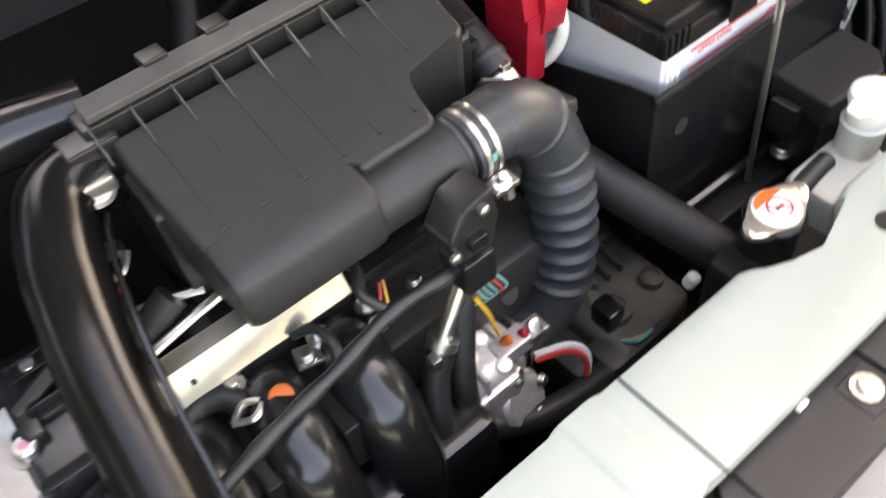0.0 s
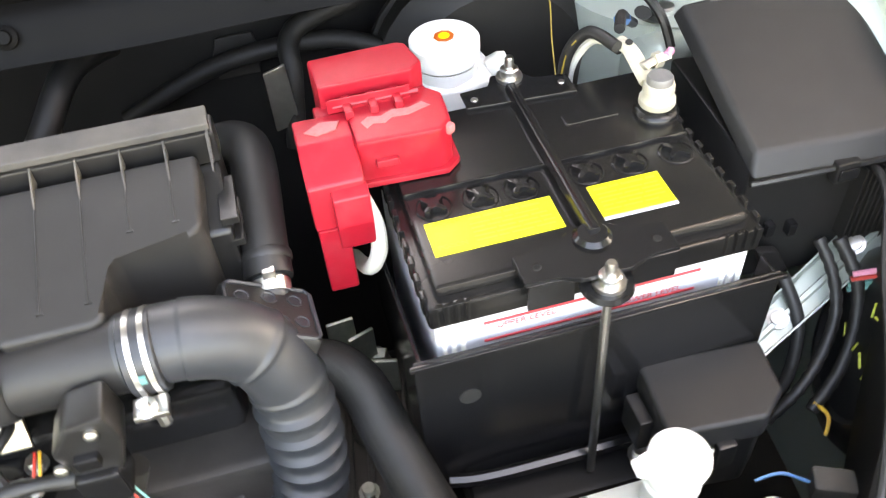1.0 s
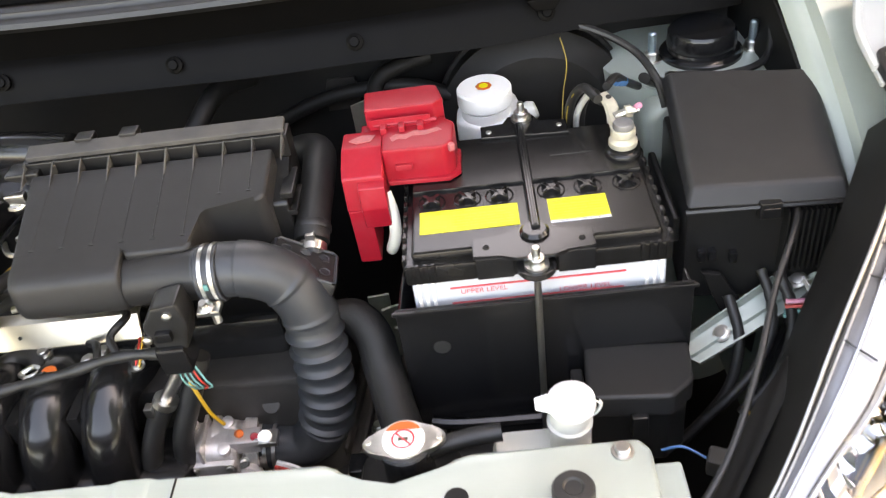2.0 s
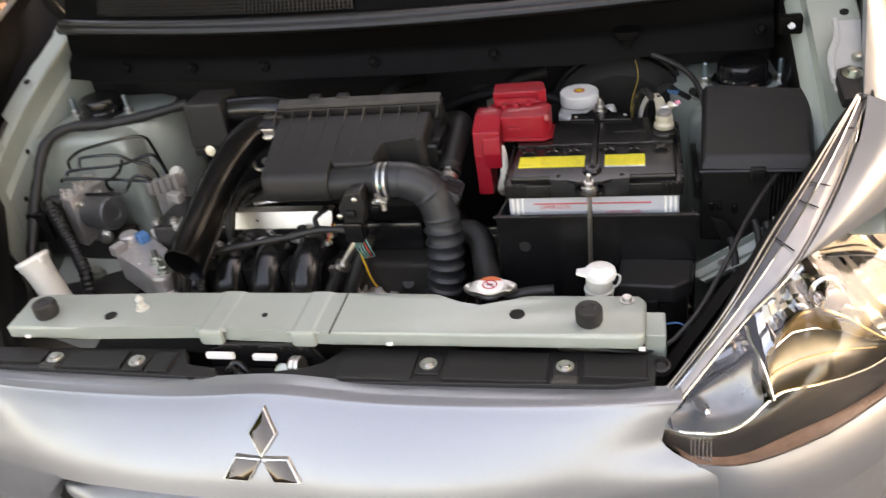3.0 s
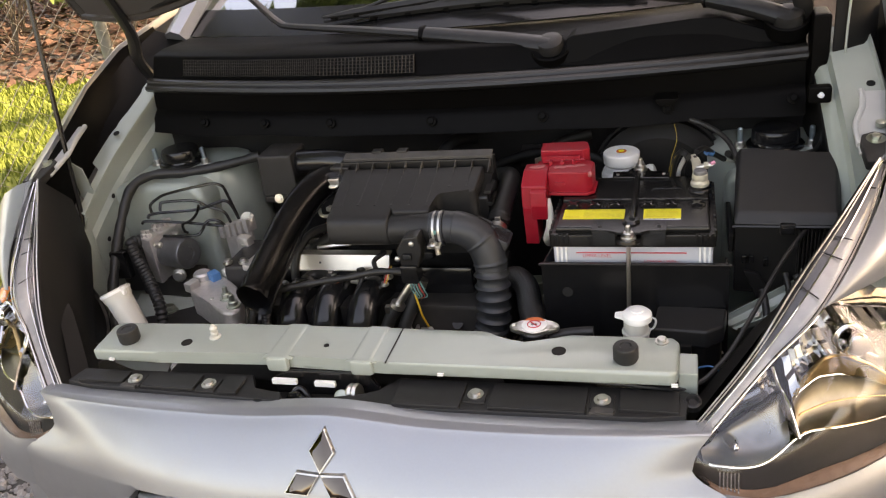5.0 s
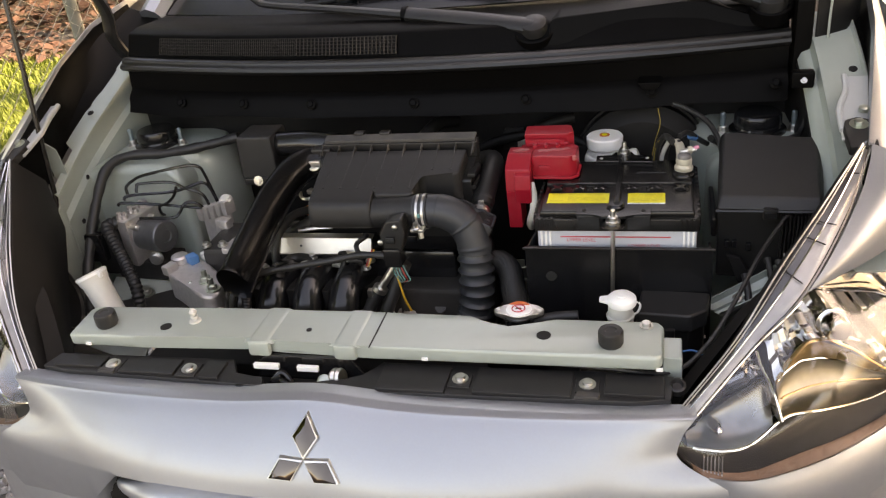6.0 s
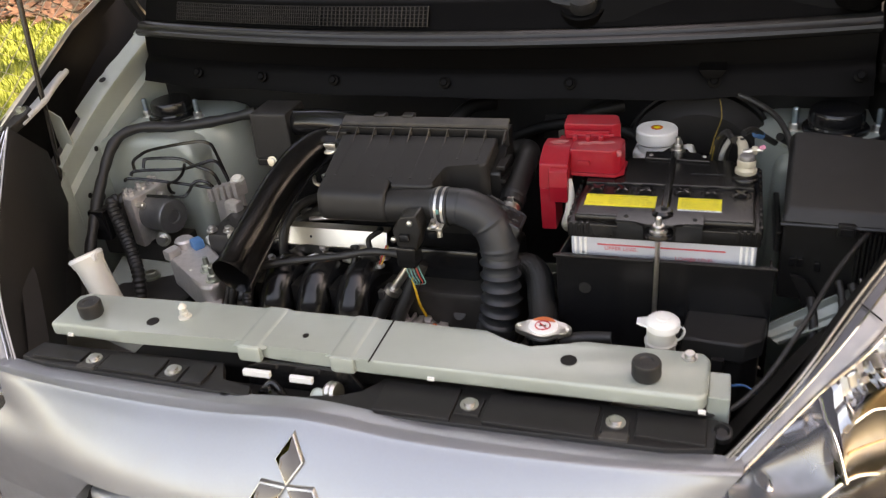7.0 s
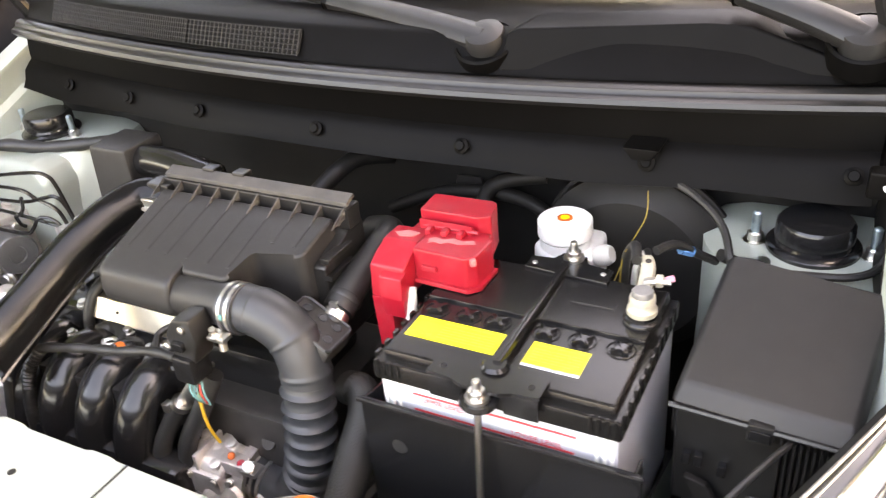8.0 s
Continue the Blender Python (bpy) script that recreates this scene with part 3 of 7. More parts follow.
    part("washer", lathe([(0.0125, 0), (0.0125, 0.002), (0.006, 0.002)], (c.x, c.y, c.z + 0.0085), (0, -0.24, 0.97), 20), ZINC, foot)
    part("bolt", lathe([(0.0065, 0), (0.0065, 0.005), (0.005, 0.006)], (c.x, c.y, c.z + 0.0105), (0, -0.24, 0.97), 6), ZINC, foot)
    part("stud", lathe([(0.007, 0), (0.007, 0.006), (0.004, 0.008)], (c.x + s * 0.012, 0.325, 0.968), (0, -0.24, 0.97), 12), ZINC, br)
    for y in (0.475, 0.36):
        x, z = rail_at(y)
        part("rail_hole", lathe([(0.0065, 0), (0.0065, 0.001)], (x - s * 0.016, y, z + 0.0065), (0, -0.4, 0.9), 14), HOLE, car)
    for y, z in (((0.43, 0.905), (0.33, 0.83), (0.30, 0.80)) if s > 0 else ((0.50, 0.915), (0.395, 0.870), (0.345, 0.80))):
        part("wall_hole", lathe([(0.005, 0), (0.005, 0.001)], (0.6665 if s > 0 else -0.6425, y, z - 0.02), (-s, 0, 0), 12), HOLE, car)
    # strut tower
    prof = [(0.135, 0.40), (0.132, 0.78), (0.122, 0.84), (0.108, 0.862), (0.085, 0.869), (0.03, 0.870)]
    if s > 0:
        prof = [(min(r, 0.108 - 0.02 * (z > 0.8) * (r < 0.1)), z) for r, z in prof]
    st = part("strut_tower", lathe(prof, (s * 0.56 + 0.025, 0.545, 0), seg=40), BAY, car, "grey-green painted suspension strut tower")
    part("strut_cap", lathe([(0.046, 0), (0.046, 0.006), (0.043, 0.009), (0.038, 0.010), (0.037, 0.013), (0.0385, 0.016), (0.0375, 0.030), (0.0345, 0.034), (0.010, 0.035)], (s * 0.5695 + 0.0205, 0.515, 0.867), seg=36), GLOSSY, st, "black round cap")
    for dx, dy in ((-0.056, -0.004), (0.056, -0.004)):
        hexbolt((s * 0.5695 + 0.0205 + dx, 0.515 + dy, 0.866), 0.008, 0.014, st, "nut")
        part("stud", lathe([(0.0048, 0), (0.0048, 0.033), (0.003, 0.035)], (s * 0.5695 + 0.0205 + dx, 0.515 + dy, 0.868), seg=10), BLUEZINC, st)
# front wall of the left-hand strut housing, the floor of the bay and the bulkhead
part("strut_front", prism([(-0.66, 0.45), (-0.66, 0.85), (-0.63, 0.865), (-0.47, 0.865), (-0.445, 0.84), (-0.44, 0.45)], "y", 0.405, 0.53, 0.02, seg=4), BAY, car, "pale painted housing in front of the strut")
part("strut_front", prism([(0.66, 0.45), (0.66, 0.845), (0.63, 0.86), (0.53, 0.86), (0.508, 0.84), (0.504, 0.45)], "y", 0.43, 0.53, 0.02, seg=4), BAY, car)
part("bay_floor", box(-0.75, 0.75, -0.02, 0.70, 0.30, 0.32), MATT, car)
part("bulkhead", sheet([[(x, 0.60, z) for x in (-0.70, -0.3, 0, 0.3, 0.70)] for z in (0.31, 0.6, 0.98)], 0.004), MATT, car, "dark sound-deadened bulkhead")
for s in (-1, 1):
    part("body_side", sheet([[(s * 0.835, y, z) for y in (0.75, 2.0, 3.4)] for z in (0.25, 0.6, 1.0)], 0.01), SILVER, car)

# radiator support bar
bar_pts = [(-0.412, -0.028), (-0.30, -0.026), (-0.125, -0.018), (-0.07, -0.022), (0.01, -0.024), (0.06, -0.026), (0.43, -0.026), (0.438, -0.018), (0.440, 0.045), (0.432, 0.056),
           (0.30, 0.056), (0.285, 0.052), (0.268, 0.036), (0.238, 0.027), (0.210, 0.034), (0.193, 0.052), (0.18, 0.058), (0.05, 0.056), (-0.19, 0.054), (-0.405, 0.050), (-0.418, 0.040)]
bar = thing("radiator_support_bar", "pale grey-green painted steel crossbar along the front of the engine bay", "crossbar", (0, 0, 0.785))
b = prism(bar_pts, "z", 0.765, 0.785, 0.005, seg=3)
part("bar", b, BAY, bar)
for x in (-0.105, 0.022):
    part("saddle", prism([(x - 0.024, 0.782), (x - 0.012, 0.7862), (x + 0.012, 0.7862), (x + 0.024, 0.782)], "y", -0.028, 0.0585, 0.002), BAY, bar)
    part("saddle_lip", box(x - 0.017, x + 0.017, -0.0315, -0.020, 0.762, 0.7860, 0.007), BAY, bar)
part("seam", box(0.058, 0.0595, -0.030, 0.056, 0.7848, 0.7862, 0.0), MATT, bar)
part("end_plate", box(0.438, 0.462, -0.006, 0.040, 0.70, 0.772, 0.003), BAY, bar)
for x, y, r in ((-0.264, 0.0, 0.0085), (-0.041, 0.006, 0.004), (0.287, 0.014, 0.0095)):
    part("hole", lathe([(r, 0), (r, 0.0012)], (x, y, 0.7848), seg=18), MATT, bar, "round punched hole")
for x, y in ((-0.3615, 0.0), (0.374, 0.001)):
    bu = part("rubber_buffer", lathe([(0.0140, 0), (0.0160, 0.004), (0.0160, 0.019), (0.0145, 0.0215), (0.008, 0.022), (0.0065, 0.0205)], (x, y, 0.785), seg=24), HOSE, bar, "round black rubber hood buffer")
hexbolt((0.417, 0.043, 0.785), 0.006, 0.007, bar)
for x in (-0.385, 0.13, 0.43):
    part("clip_hole", box(x, x + 0.008, -0.0300, -0.0270, 0.768, 0.772, 0.0), WHITE, bar)
single("white_clip", lathe([(0.009, 0), (0.009, 0.002), (0.004, 0.003), (0.006, 0.009), (0.003, 0.010), (0.006, 0.016), (0.002, 0.022)], (-0.225, 0.017, 0.785), seg=12), IVORY, "small ivory plastic push clip in the crossbar", "clip")


# plastic covers behind the nose panel
def cover(x0, x1, notches, name="grille_cover"):
    c = thing(name, "black textured plastic air guide cover bolted behind the nose panel", "cover", ((x0 + x1) / 2, -0.06, 0.75), "air guide covers")
    part("panel", prism(notches, "z", 0.736, 0.7505, 0.0015), COVER, c)
    return c


left = cover(-0.43, -0.09, [(-0.435, -0.028), (-0.445, -0.060), (-0.40, -0.068), (-0.10, -0.078), (-0.085, -0.075), (-0.092, -0.060), (-0.135, -0.055), (-0.15, -0.024)])
right = cover(-0.02, 0.45, [(-0.02, -0.074), (0.05, -0.078), (0.40, -0.070), (0.448, -0.060), (0.452, -0.015), (0.42, -0.012), (0.07, -0.014), (0.05, -0.045), (0.03, -0.055), (-0.01, -0.062)])
for c, x0, x1, y0, y1 in ((left, -0.425, -0.347, -0.0605, -0.036), (left, -0.313, -0.225, -0.068, -0.034), (left, -0.185, -0.155, -0.071, -0.034), (right, 0.075, 0.168, -0.074, -0.020), (right, 0.204, 0.328, -0.070, -0.020), (right, 0.368, 0.440, -0.060, -0.020)):
    part("raised_field", box(x0, x1, y0, y1, 0.748, 0.7545, 0.0015), COVER, c)
for c, x, y in ((left, -0.33, -0.052), (left, -0.206, -0.054), (right, 0.184, -0.045), (right, 0.347, -0.043)):
    part("clip_plate", box(x - 0.015, x + 0.015, y - 0.016, y + 0.014, 0.749, 0.7530, 0.0015), COVER, c)
    hexbolt((x, y, 0.7525), 0.0068, 0.0065, c, washer=1.6)
# sheen on the two pads is given by a paler material
part("shiny_pad", prism([(-0.346, -0.069), (-0.320, -0.071), (-0.318, -0.062), (-0.344, -0.061)], "z", 0.749, 0.7545, 0.001), DUSTY, left, "glossy pad, its sheen painted as a paler colour")
part("shiny_pad", prism([(0.332, -0.070), (0.362, -0.069), (0.364, -0.059), (0.336, -0.058)], "z", 0.749, 0.7545, 0.001), DUSTY, right, "glossy pad, its sheen painted as a paler colour")
part("end_ear", lathe([(0.011, 0), (0.011, 0.010), (0.008, 0.011), (0.006, 0.006), (0.002, 0.006)], (0.455, -0.030, 0.742), (0, -0.3, 1), 16), COVER, right)

# hood latch between the covers
latch = thing("hood_latch", "black and bare steel hood latch with two white labels", "latch", (-0.055, -0.04, 0.72))
part("latch_plate", prism([(-0.115, 0.70), (-0.115, 0.752), (-0.09, 0.765), (0.03, 0.765), (0.045, 0.74), (0.03, 0.70)], "y", -0.030, -0.024, 0.002), GLOSSY, latch)
part("label", box(-0.112, -0.074, -0.0425, -0.036, 0.750, 0.758, 0.001), WHITE, latch, "white label")
part("label", box(-0.047, -0.016, -0.0425, -0.036, 0.749, 0.757, 0.001), WHITE, latch, "white label")
part("claw", tube([(-0.085, -0.05, 0.72), (-0.08, -0.055, 0.74), (-0.065, -0.05, 0.752), (-0.05, -0.055, 0.738)], 0.004, 8), GLOSSY, latch)
part("lever", tube([(-0.04, -0.045, 0.72), (-0.03, -0.06, 0.735), (-0.015, -0.062, 0.728)], 0.005, 8), GLOSSY, latch)
part("spring", lathe([(0.011, 0), (0.013, 0.004), (0.011, 0.008), (0.013, 0.012), (0.011, 0.016)], (0.006, -0.045, 0.745), (1, -0.2, 0.2), 14), STEEL, latch)
part("striker_guide", prism([(-0.10, -0.070), (-0.045, -0.074), (-0.035, -0.055), (-0.09, -0.046)], "z", 0.730, 0.7345, 0.002), GLOSSY, latch)
part("safety_hook", tube([(-0.070, -0.050, 0.742), (-0.062, -0.062, 0.746), (-0.05, -0.070, 0.742), (-0.052, -0.074, 0.732)], 0.0045, 8, 5), GLOSSY, latch)
part("arm", prism([(-0.088, 0.705), (-0.080, 0.748), (-0.066, 0.752), (-0.060, 0.72)], "y", -0.060, -0.054, 0.002), GLOSSY, latch)
part("bolt_head", lathe([(0.010, 0), (0.010, 0.004), (0.006, 0.006)], (-0.004, -0.052, 0.742), (0, -0.8, 0.6), 14), ZINC, latch)
part("pink_clip", box(0.040, 0.050, -0.068, -0.060, 0.742, 0.748, 0.001), WIRE["pink"], latch)
part("rubber_bung", lathe([(0.010, 0), (0.012, 0.006), (0.010, 0.014)], (-0.118, -0.070, 0.736), seg=14), GLOSSY, latch)
part("catch_box", box(-0.145, 0.05, -0.072, -0.03, 0.69, 0.729, 0.004), MATT, latch)

# badge: three plain diamonds
# badge chrome tinted brown to hold the dark surroundings it would mirror
DARKCHROME = material("dark_chrome", (0.15, 0.125, 0.105), 0.06, 1.0, 0.3, 40)
badge = thing("badge", "chrome badge of three diamonds on the silver nose", "badge", (0, -0.14, 0.71))

C = (0.0, 0.7035)
for ang in (90, 210, 330):
    a = radians(ang)
    u, v = (math.cos(a), math.sin(a)), (-math.sin(a), math.cos(a))
    L, W = 0.0565, 0.0178
    pts = [(C[0] + u[0] * p + v[0] * q, C[1] + (u[1] * p + v[1] * q) * 0.80) for p, q in ((0.0006, 0), (L / 2, W), (L, 0), (L / 2, -W))]
    b = bmesh.new()
    cen = (C[0] + u[0] * L / 2, C[1] + u[1] * L / 2)
    tops, mids, bots = [], [], []
    for x, z in pts:
        p = on_nose(x, z)
        bots.append(b.verts.new(p + Vector((0, 0.003, 0.001))))
        mids.append(b.verts.new(p + Vector((0, -0.004, 0.001))))
        k = on_nose(x + (cen[0] - x) * 0.09, z + (cen[1] - z) * 0.09)
        tops.append(b.verts.new(k + Vector((0, -0.0052, 0.001))))
    peak = b.verts.new(on_nose(*cen) + Vector((0, -0.0058, 0.001)))
    for i in range(4):
        j = (i + 1) % 4
        b.faces.new((bots[i], bots[j], mids[j], mids[i]))
        b.faces.new((mids[i], mids[j], tops[j], tops[i]))
        b.faces.new((tops[i], tops[j], peak))
    dia = part("diamond", b, STEEL, badge)
    b = bmesh.new()
    tops = [b.verts.new(on_nose(x + (cen[0] - x) * 0.11, z + (cen[1] - z) * 0.11) + Vector((0, -0.0054, 0.0015))) for x, z in pts]
    peak = b.verts.new(on_nose(*cen) + Vector((0, -0.0100, 0.0022)))
    for i in range(4):
        b.faces.new((tops[i], tops[(i + 1) % 4], peak))
    part("face", b, DARKCHROME, dia, "chrome face with dark reflections put into its colour")


# ---------------------------------------------------------------- headlamps
BEZEL = material("bronze_lamp_bezel", (0.008, 0.0072, 0.0068), 0.5, 0, 0.2, 40, spec=0.25)
REFLECT = material("bright_reflector", (0.50, 0.50, 0.495), 0.10, 1.0, 0.15, 60)
# bowl chrome darkened: the dark ground it mirrors is put into the colour
BOWL = material("darkened_bowl_reflector", (0.175, 0.168, 0.145), 0.3, 0.9, 0.3, 40)
STRIP = material("grey_strip_reflector", (0.10, 0.10, 0.105), 0.25, 0.5, 0.25, 90)
FROST = material("frosted_bright_strip", (0.23, 0.23, 0.24), 0.18, 0.85, 0.25, 80)
MILKY = material("milky_strip_reflector", (0.40, 0.385, 0.37), 0.3, 0.45, 0.25, 60)
CELL = material("grey_cell_reflector", (0.24, 0.235, 0.225), 0.28, 1.0, 0.3, 50)
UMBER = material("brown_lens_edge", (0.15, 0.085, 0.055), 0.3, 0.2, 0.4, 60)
# gold of the bowl's highlights, held in the colour
GILT = material("gold_highlight", (0.40, 0.27, 0.13), 0.28, 0.85, 0.35, 50)
AMBER = material("amber_lens", (0.85, 0.22, 0.05), 0.18, 0, 0.1, 60)


def headlamp(s):
    h = thing("headlamp", "clear-lensed headlamp with chrome reflectors and a dark bezel", "headlamp", (s * 0.62, 0.05, 0.7), "headlamps")
    def mir(p):
        return Vector((s * p[0], p[1], p[2]))
    low = spline([mir(p) for p in LAMP_LOW], 4)
    upl = [mir((0.459, -0.098, 0.722)), mir((0.474, -0.077, 0.746)), mir((0.545, -0.01, 0.800)), mir(TONGUE), mir((0.69, 0.14, 0.842)), mir((0.78, 0.242, 0.838))]
    upc = spline(upl, 4)
    n = 25
    def at(line, k):
        f = k / (n - 1) * (len(line) - 1)
        i = min(int(f), len(line) - 2)
        return line[i].lerp(line[i + 1], f - i)
    rows = []
    for j in range(9):
        w = j / 8
        rows.append([at(low, k).lerp(at(upc, k), w) + Vector((s * 0.020, -0.028, 0.004)) * math.sin(math.pi * w) * math.sin(math.pi * k / (n - 1)) for k in range(n)])
    lens = part("lens", sheet(rows), LENS, h, "clear plastic lens")
    lens.visible_shadow = False
    def tip(p):
        # the two sides of the car differ a little towards the windscreen
        return mir(p) + Vector((float(np.interp(p[1], (0.0, 0.075, 0.15, 0.235), (0.003, 0.014, 0.033, 0.038))) if s < 0 else 0.0, 0, 0))
    top = spline([tip(p) for p in LAMP_TOP], 5)
    bot = spline([tip(p) for p in ((0.476, -0.079, 0.742), (0.545, -0.01, 0.797), (0.606, 0.042, 0.842), (0.668, 0.148, 0.904), (0.699, 0.235, 0.950))], 5)
    rows = [[p.lerp(q, w) + Vector((s * 0.006, -0.010, 0.010)) * math.sin(math.pi * w) for p, q in zip(top, bot)] for w in (0, 0.25, 0.5, 0.75, 1)]
    strip = part("lens_strip", sheet(rows), LENS, h, "clear upper strip of the lens")
    strip.visible_shadow = False
    inner = Vector((-s * 0.03, 0.045, -0.028))
    pairs = list(zip(top, bot))
    o = Vector((0, 0.004, -0.006))
    part("strip_back", sheet([[p.lerp(q, w) + o for p, q in pairs] for w in (0.0, 0.15, 0.3, 0.42)]), STRIP, h, "smoky outer band of the strip")
    part("strip_reflector", sheet([[p.lerp(q, w) + o * (1 - 0.5 * abs(w - 0.7)) for p, q in pairs] for w in (0.43, 0.55, 0.72, 0.86, 1.0)]), MILKY, h, "frosted pale strip reflector")
    def along(f, w):
        i = min(int(f * (len(top) - 1)), len(top) - 2)
        g = f * (len(top) - 1) - i
        return top[i].lerp(top[i + 1], g).lerp(bot[i].lerp(bot[i + 1], g), w) + Vector((0, 0.002, -0.003))
    for f in (0.50, 0.62, 0.68, 0.86):
        part("strip_tick", tube([along(f, 0.16), along(f + 0.012, 0.75)], 0.0010, 5, 1), BEZEL, strip, "dark tick across the strip")
    for w, r, mat in ((0.03, 0.0014, STEEL), (0.10, 0.0009, BEZEL), (0.17, 0.0008, STEEL), (0.42, 0.0011, CHROME), (0.90, 0.0008, BEZEL)):
        part("strip_line", tube([along(f, w) for f in np.linspace(0, 1, 26)], r, 6, 1), mat, strip)
    part("strip_edge", tube([q + Vector((0, 0.001, -0.001)) for q in bot], 0.0013, 6, 1), CHROME, strip, "bright inner edge of the strip")
    # housing behind
    def deep(k, w, d):
        return at(low, k).lerp(at(upc, k), w) + inner * d
    b = sheet([[deep(k, 1.0, float(np.interp(k, (4, 12), (0.6, 1.1)))) for k in range(4, n)], [deep(k, 1.0, float(np.interp(k, (4, 12), (1.1, 1.5)))) for k in range(4, n)], [deep(k, 0.0, float(np.interp(k, (4, 12), (0.7, 1.5)))) + Vector((0, 0.02 * min(1, (k - 4) / 8), 0)) for k in range(4, n)], [deep(k, 0.0, 0.06) for k in range(4, n)]])
    part("housing", b, BEZEL, h, "dark inner housing")
    def table(k, ks, ws):
        return float(np.interp(k, ks, ws))
    def edge(k):
        return sum(table(k + o, (0, 4.5, 6, 8, 9.8, 11.2, 11.6, 13.4, 15, 16.2, 17.4, 18.6, 19.3, 24), (0.5, 0.42, 0.31, 0.22, 0.2, 0.28, 0.34, 0.25, 0.16, 0.11, 0.12, 0.15, 0.2, 0.05)) for o in (-0.6, -0.3, 0.0, 0.3, 0.6)) / 5
    def lip(k):
        return table(k, (11.6, 12.5, 13.8, 14.8, 15.6, 16.4, 16.9), (0.58, 0.66, 0.70, 0.64, 0.50, 0.24, 0.125))
    def brow(k):
        return table(k, (11.6, 15.4, 17.4, 18.3, 19.0, 19.3), (0.97, 0.95, 0.80, 0.70, 0.56, 0.30))
    rows = [[deep(k, 0.0, 0.10) for k in range(n)], [deep(k, edge(k) * 0.3, 0.22) for k in range(n)], [deep(k, edge(k) * 0.8, 0.36) for k in range(n)], [deep(k, edge(k), 0.42) for k in range(n)]]
    part("bezel", sheet(rows), BEZEL, h, "dark bronze bezel along the lower edge")
    part("trim", tube([tuple(deep(k, edge(k) + 0.005, 0.36)) for k in np.linspace(5.2, 18.6, 30)], 0.0019, 6, 2), CHROME, h, "chrome trim line")
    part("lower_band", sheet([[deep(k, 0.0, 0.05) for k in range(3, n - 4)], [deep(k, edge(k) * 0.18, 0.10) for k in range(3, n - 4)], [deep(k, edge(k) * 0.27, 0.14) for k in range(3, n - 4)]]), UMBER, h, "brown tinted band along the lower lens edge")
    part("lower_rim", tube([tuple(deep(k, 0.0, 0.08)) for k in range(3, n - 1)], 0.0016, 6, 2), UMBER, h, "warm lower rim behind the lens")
    # reflectors: a small round cell, a deep bowl and a faceted back above it
    def cell(k0, k1, bottom, head, depth, name, facets=0, base=0.36, m=14, mat=REFLECT):
        rows = []
        for j in range(m + 1):
            row, v = [], j / m
            for i in range(73):
                u = i / 72
                k = k0 + (k1 - k0) * u
                w = bottom(k) + (head(k) - bottom(k)) * v
                if facets:
                    d = base + depth * min(1, 6 * v + 0.2) * min(1, 8 * u + 0.2, 8 * (1 - u) + 0.2) + 0.22 * abs((u * facets) % 1.0 - 0.5) + 0.20 * (((int(u * facets * 0.999) * 7 + int(v * 2.999) * 5) % 4) / 3 - 0.5)
                else:
                    d = base + depth * (max(0.0, 1 - (2 * u - 1) ** 2) * max(0.0, 1 - (2 * v - 1) ** 2)) ** 0.5
                row.append(deep(k, w, d))
            rows.append(row)
        return part(name, sheet(rows), mat, h, "bright warm chrome reflector")
    def flat(w):
        return lambda k: w
    small = cell(4.3, 11.2, edge, flat(0.66), 0.6, "side_reflector", mat=CELL)
    cell(4.4, 11.0, flat(0.67), flat(0.985), 0.12, "upper_reflector", 3, mat=FROST)
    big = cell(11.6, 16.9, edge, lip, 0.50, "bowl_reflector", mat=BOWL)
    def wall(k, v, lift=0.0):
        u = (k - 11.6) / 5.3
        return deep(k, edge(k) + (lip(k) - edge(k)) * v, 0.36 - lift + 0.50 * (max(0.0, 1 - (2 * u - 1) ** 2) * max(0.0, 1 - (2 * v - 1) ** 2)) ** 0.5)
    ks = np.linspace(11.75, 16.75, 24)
    # the highlight near the bowl's top edge, laid on as a gold sheet
    part("bowl_highlight", sheet([[wall(k, v, 0.03) for k in ks] for v in (0.70, 0.78, 0.86, 0.93, 0.985)]), GILT, big, "gold highlight painted under the bowl's lip")
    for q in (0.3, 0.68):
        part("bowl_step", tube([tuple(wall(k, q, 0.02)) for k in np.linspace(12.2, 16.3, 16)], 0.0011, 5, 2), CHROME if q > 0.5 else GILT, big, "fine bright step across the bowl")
    cell(11.6, 19.25, lambda k: max(lip(k), edge(k)), brow, 0.18, "main_reflector", 9)
    cell(15.6, 23.6, lambda k: brow(k) + 0.01, flat(0.985), 0.15, "corner_reflector", 2, mat=FROST)
    part("bowl_lip", tube([tuple(deep(k, lip(k), 0.33)) for k in np.linspace(11.7, 16.8, 14)], 0.003, 6, 2, flat=0.6), GILT, h, "bowl's lip with a gold highlight painted in")
    part("bowl_rim", tube([tuple(deep(k, edge(k), 0.34)) for k in np.linspace(16.8, 19.3, 8)] + [tuple(deep(k, brow(k), 0.34)) for k in (19.2, 19.0, 18.3, 17.4, 16.4)], 0.0017, 6, 2), CHROME, h, "bright outer rim of the main reflector")
    fin = [[deep(k, w, d) for d in (0.20, 0.3, 0.42)] for k, w in ((11.4, 0.32), (11.2, 0.5), (10.9, 0.64), (10.5, 0.76), (10.2, 0.9))]
    part("divider", sheet(fin, 0.002), REFLECT, h, "bright divider between the reflectors")
    part("divider_edge", tube([tuple(r[0]) for r in fin], 0.002, 6, 3), CHROME, h)
    aim = Vector((s * 0.35, -1, 0.12))
    part("bulb_shield", lathe([(0.017, 0), (0.018, 0.020), (0.013, 0.028), (0.004, 0.030)], deep(15.4, 0.72, 0.36), aim, 20), CHROME, big)
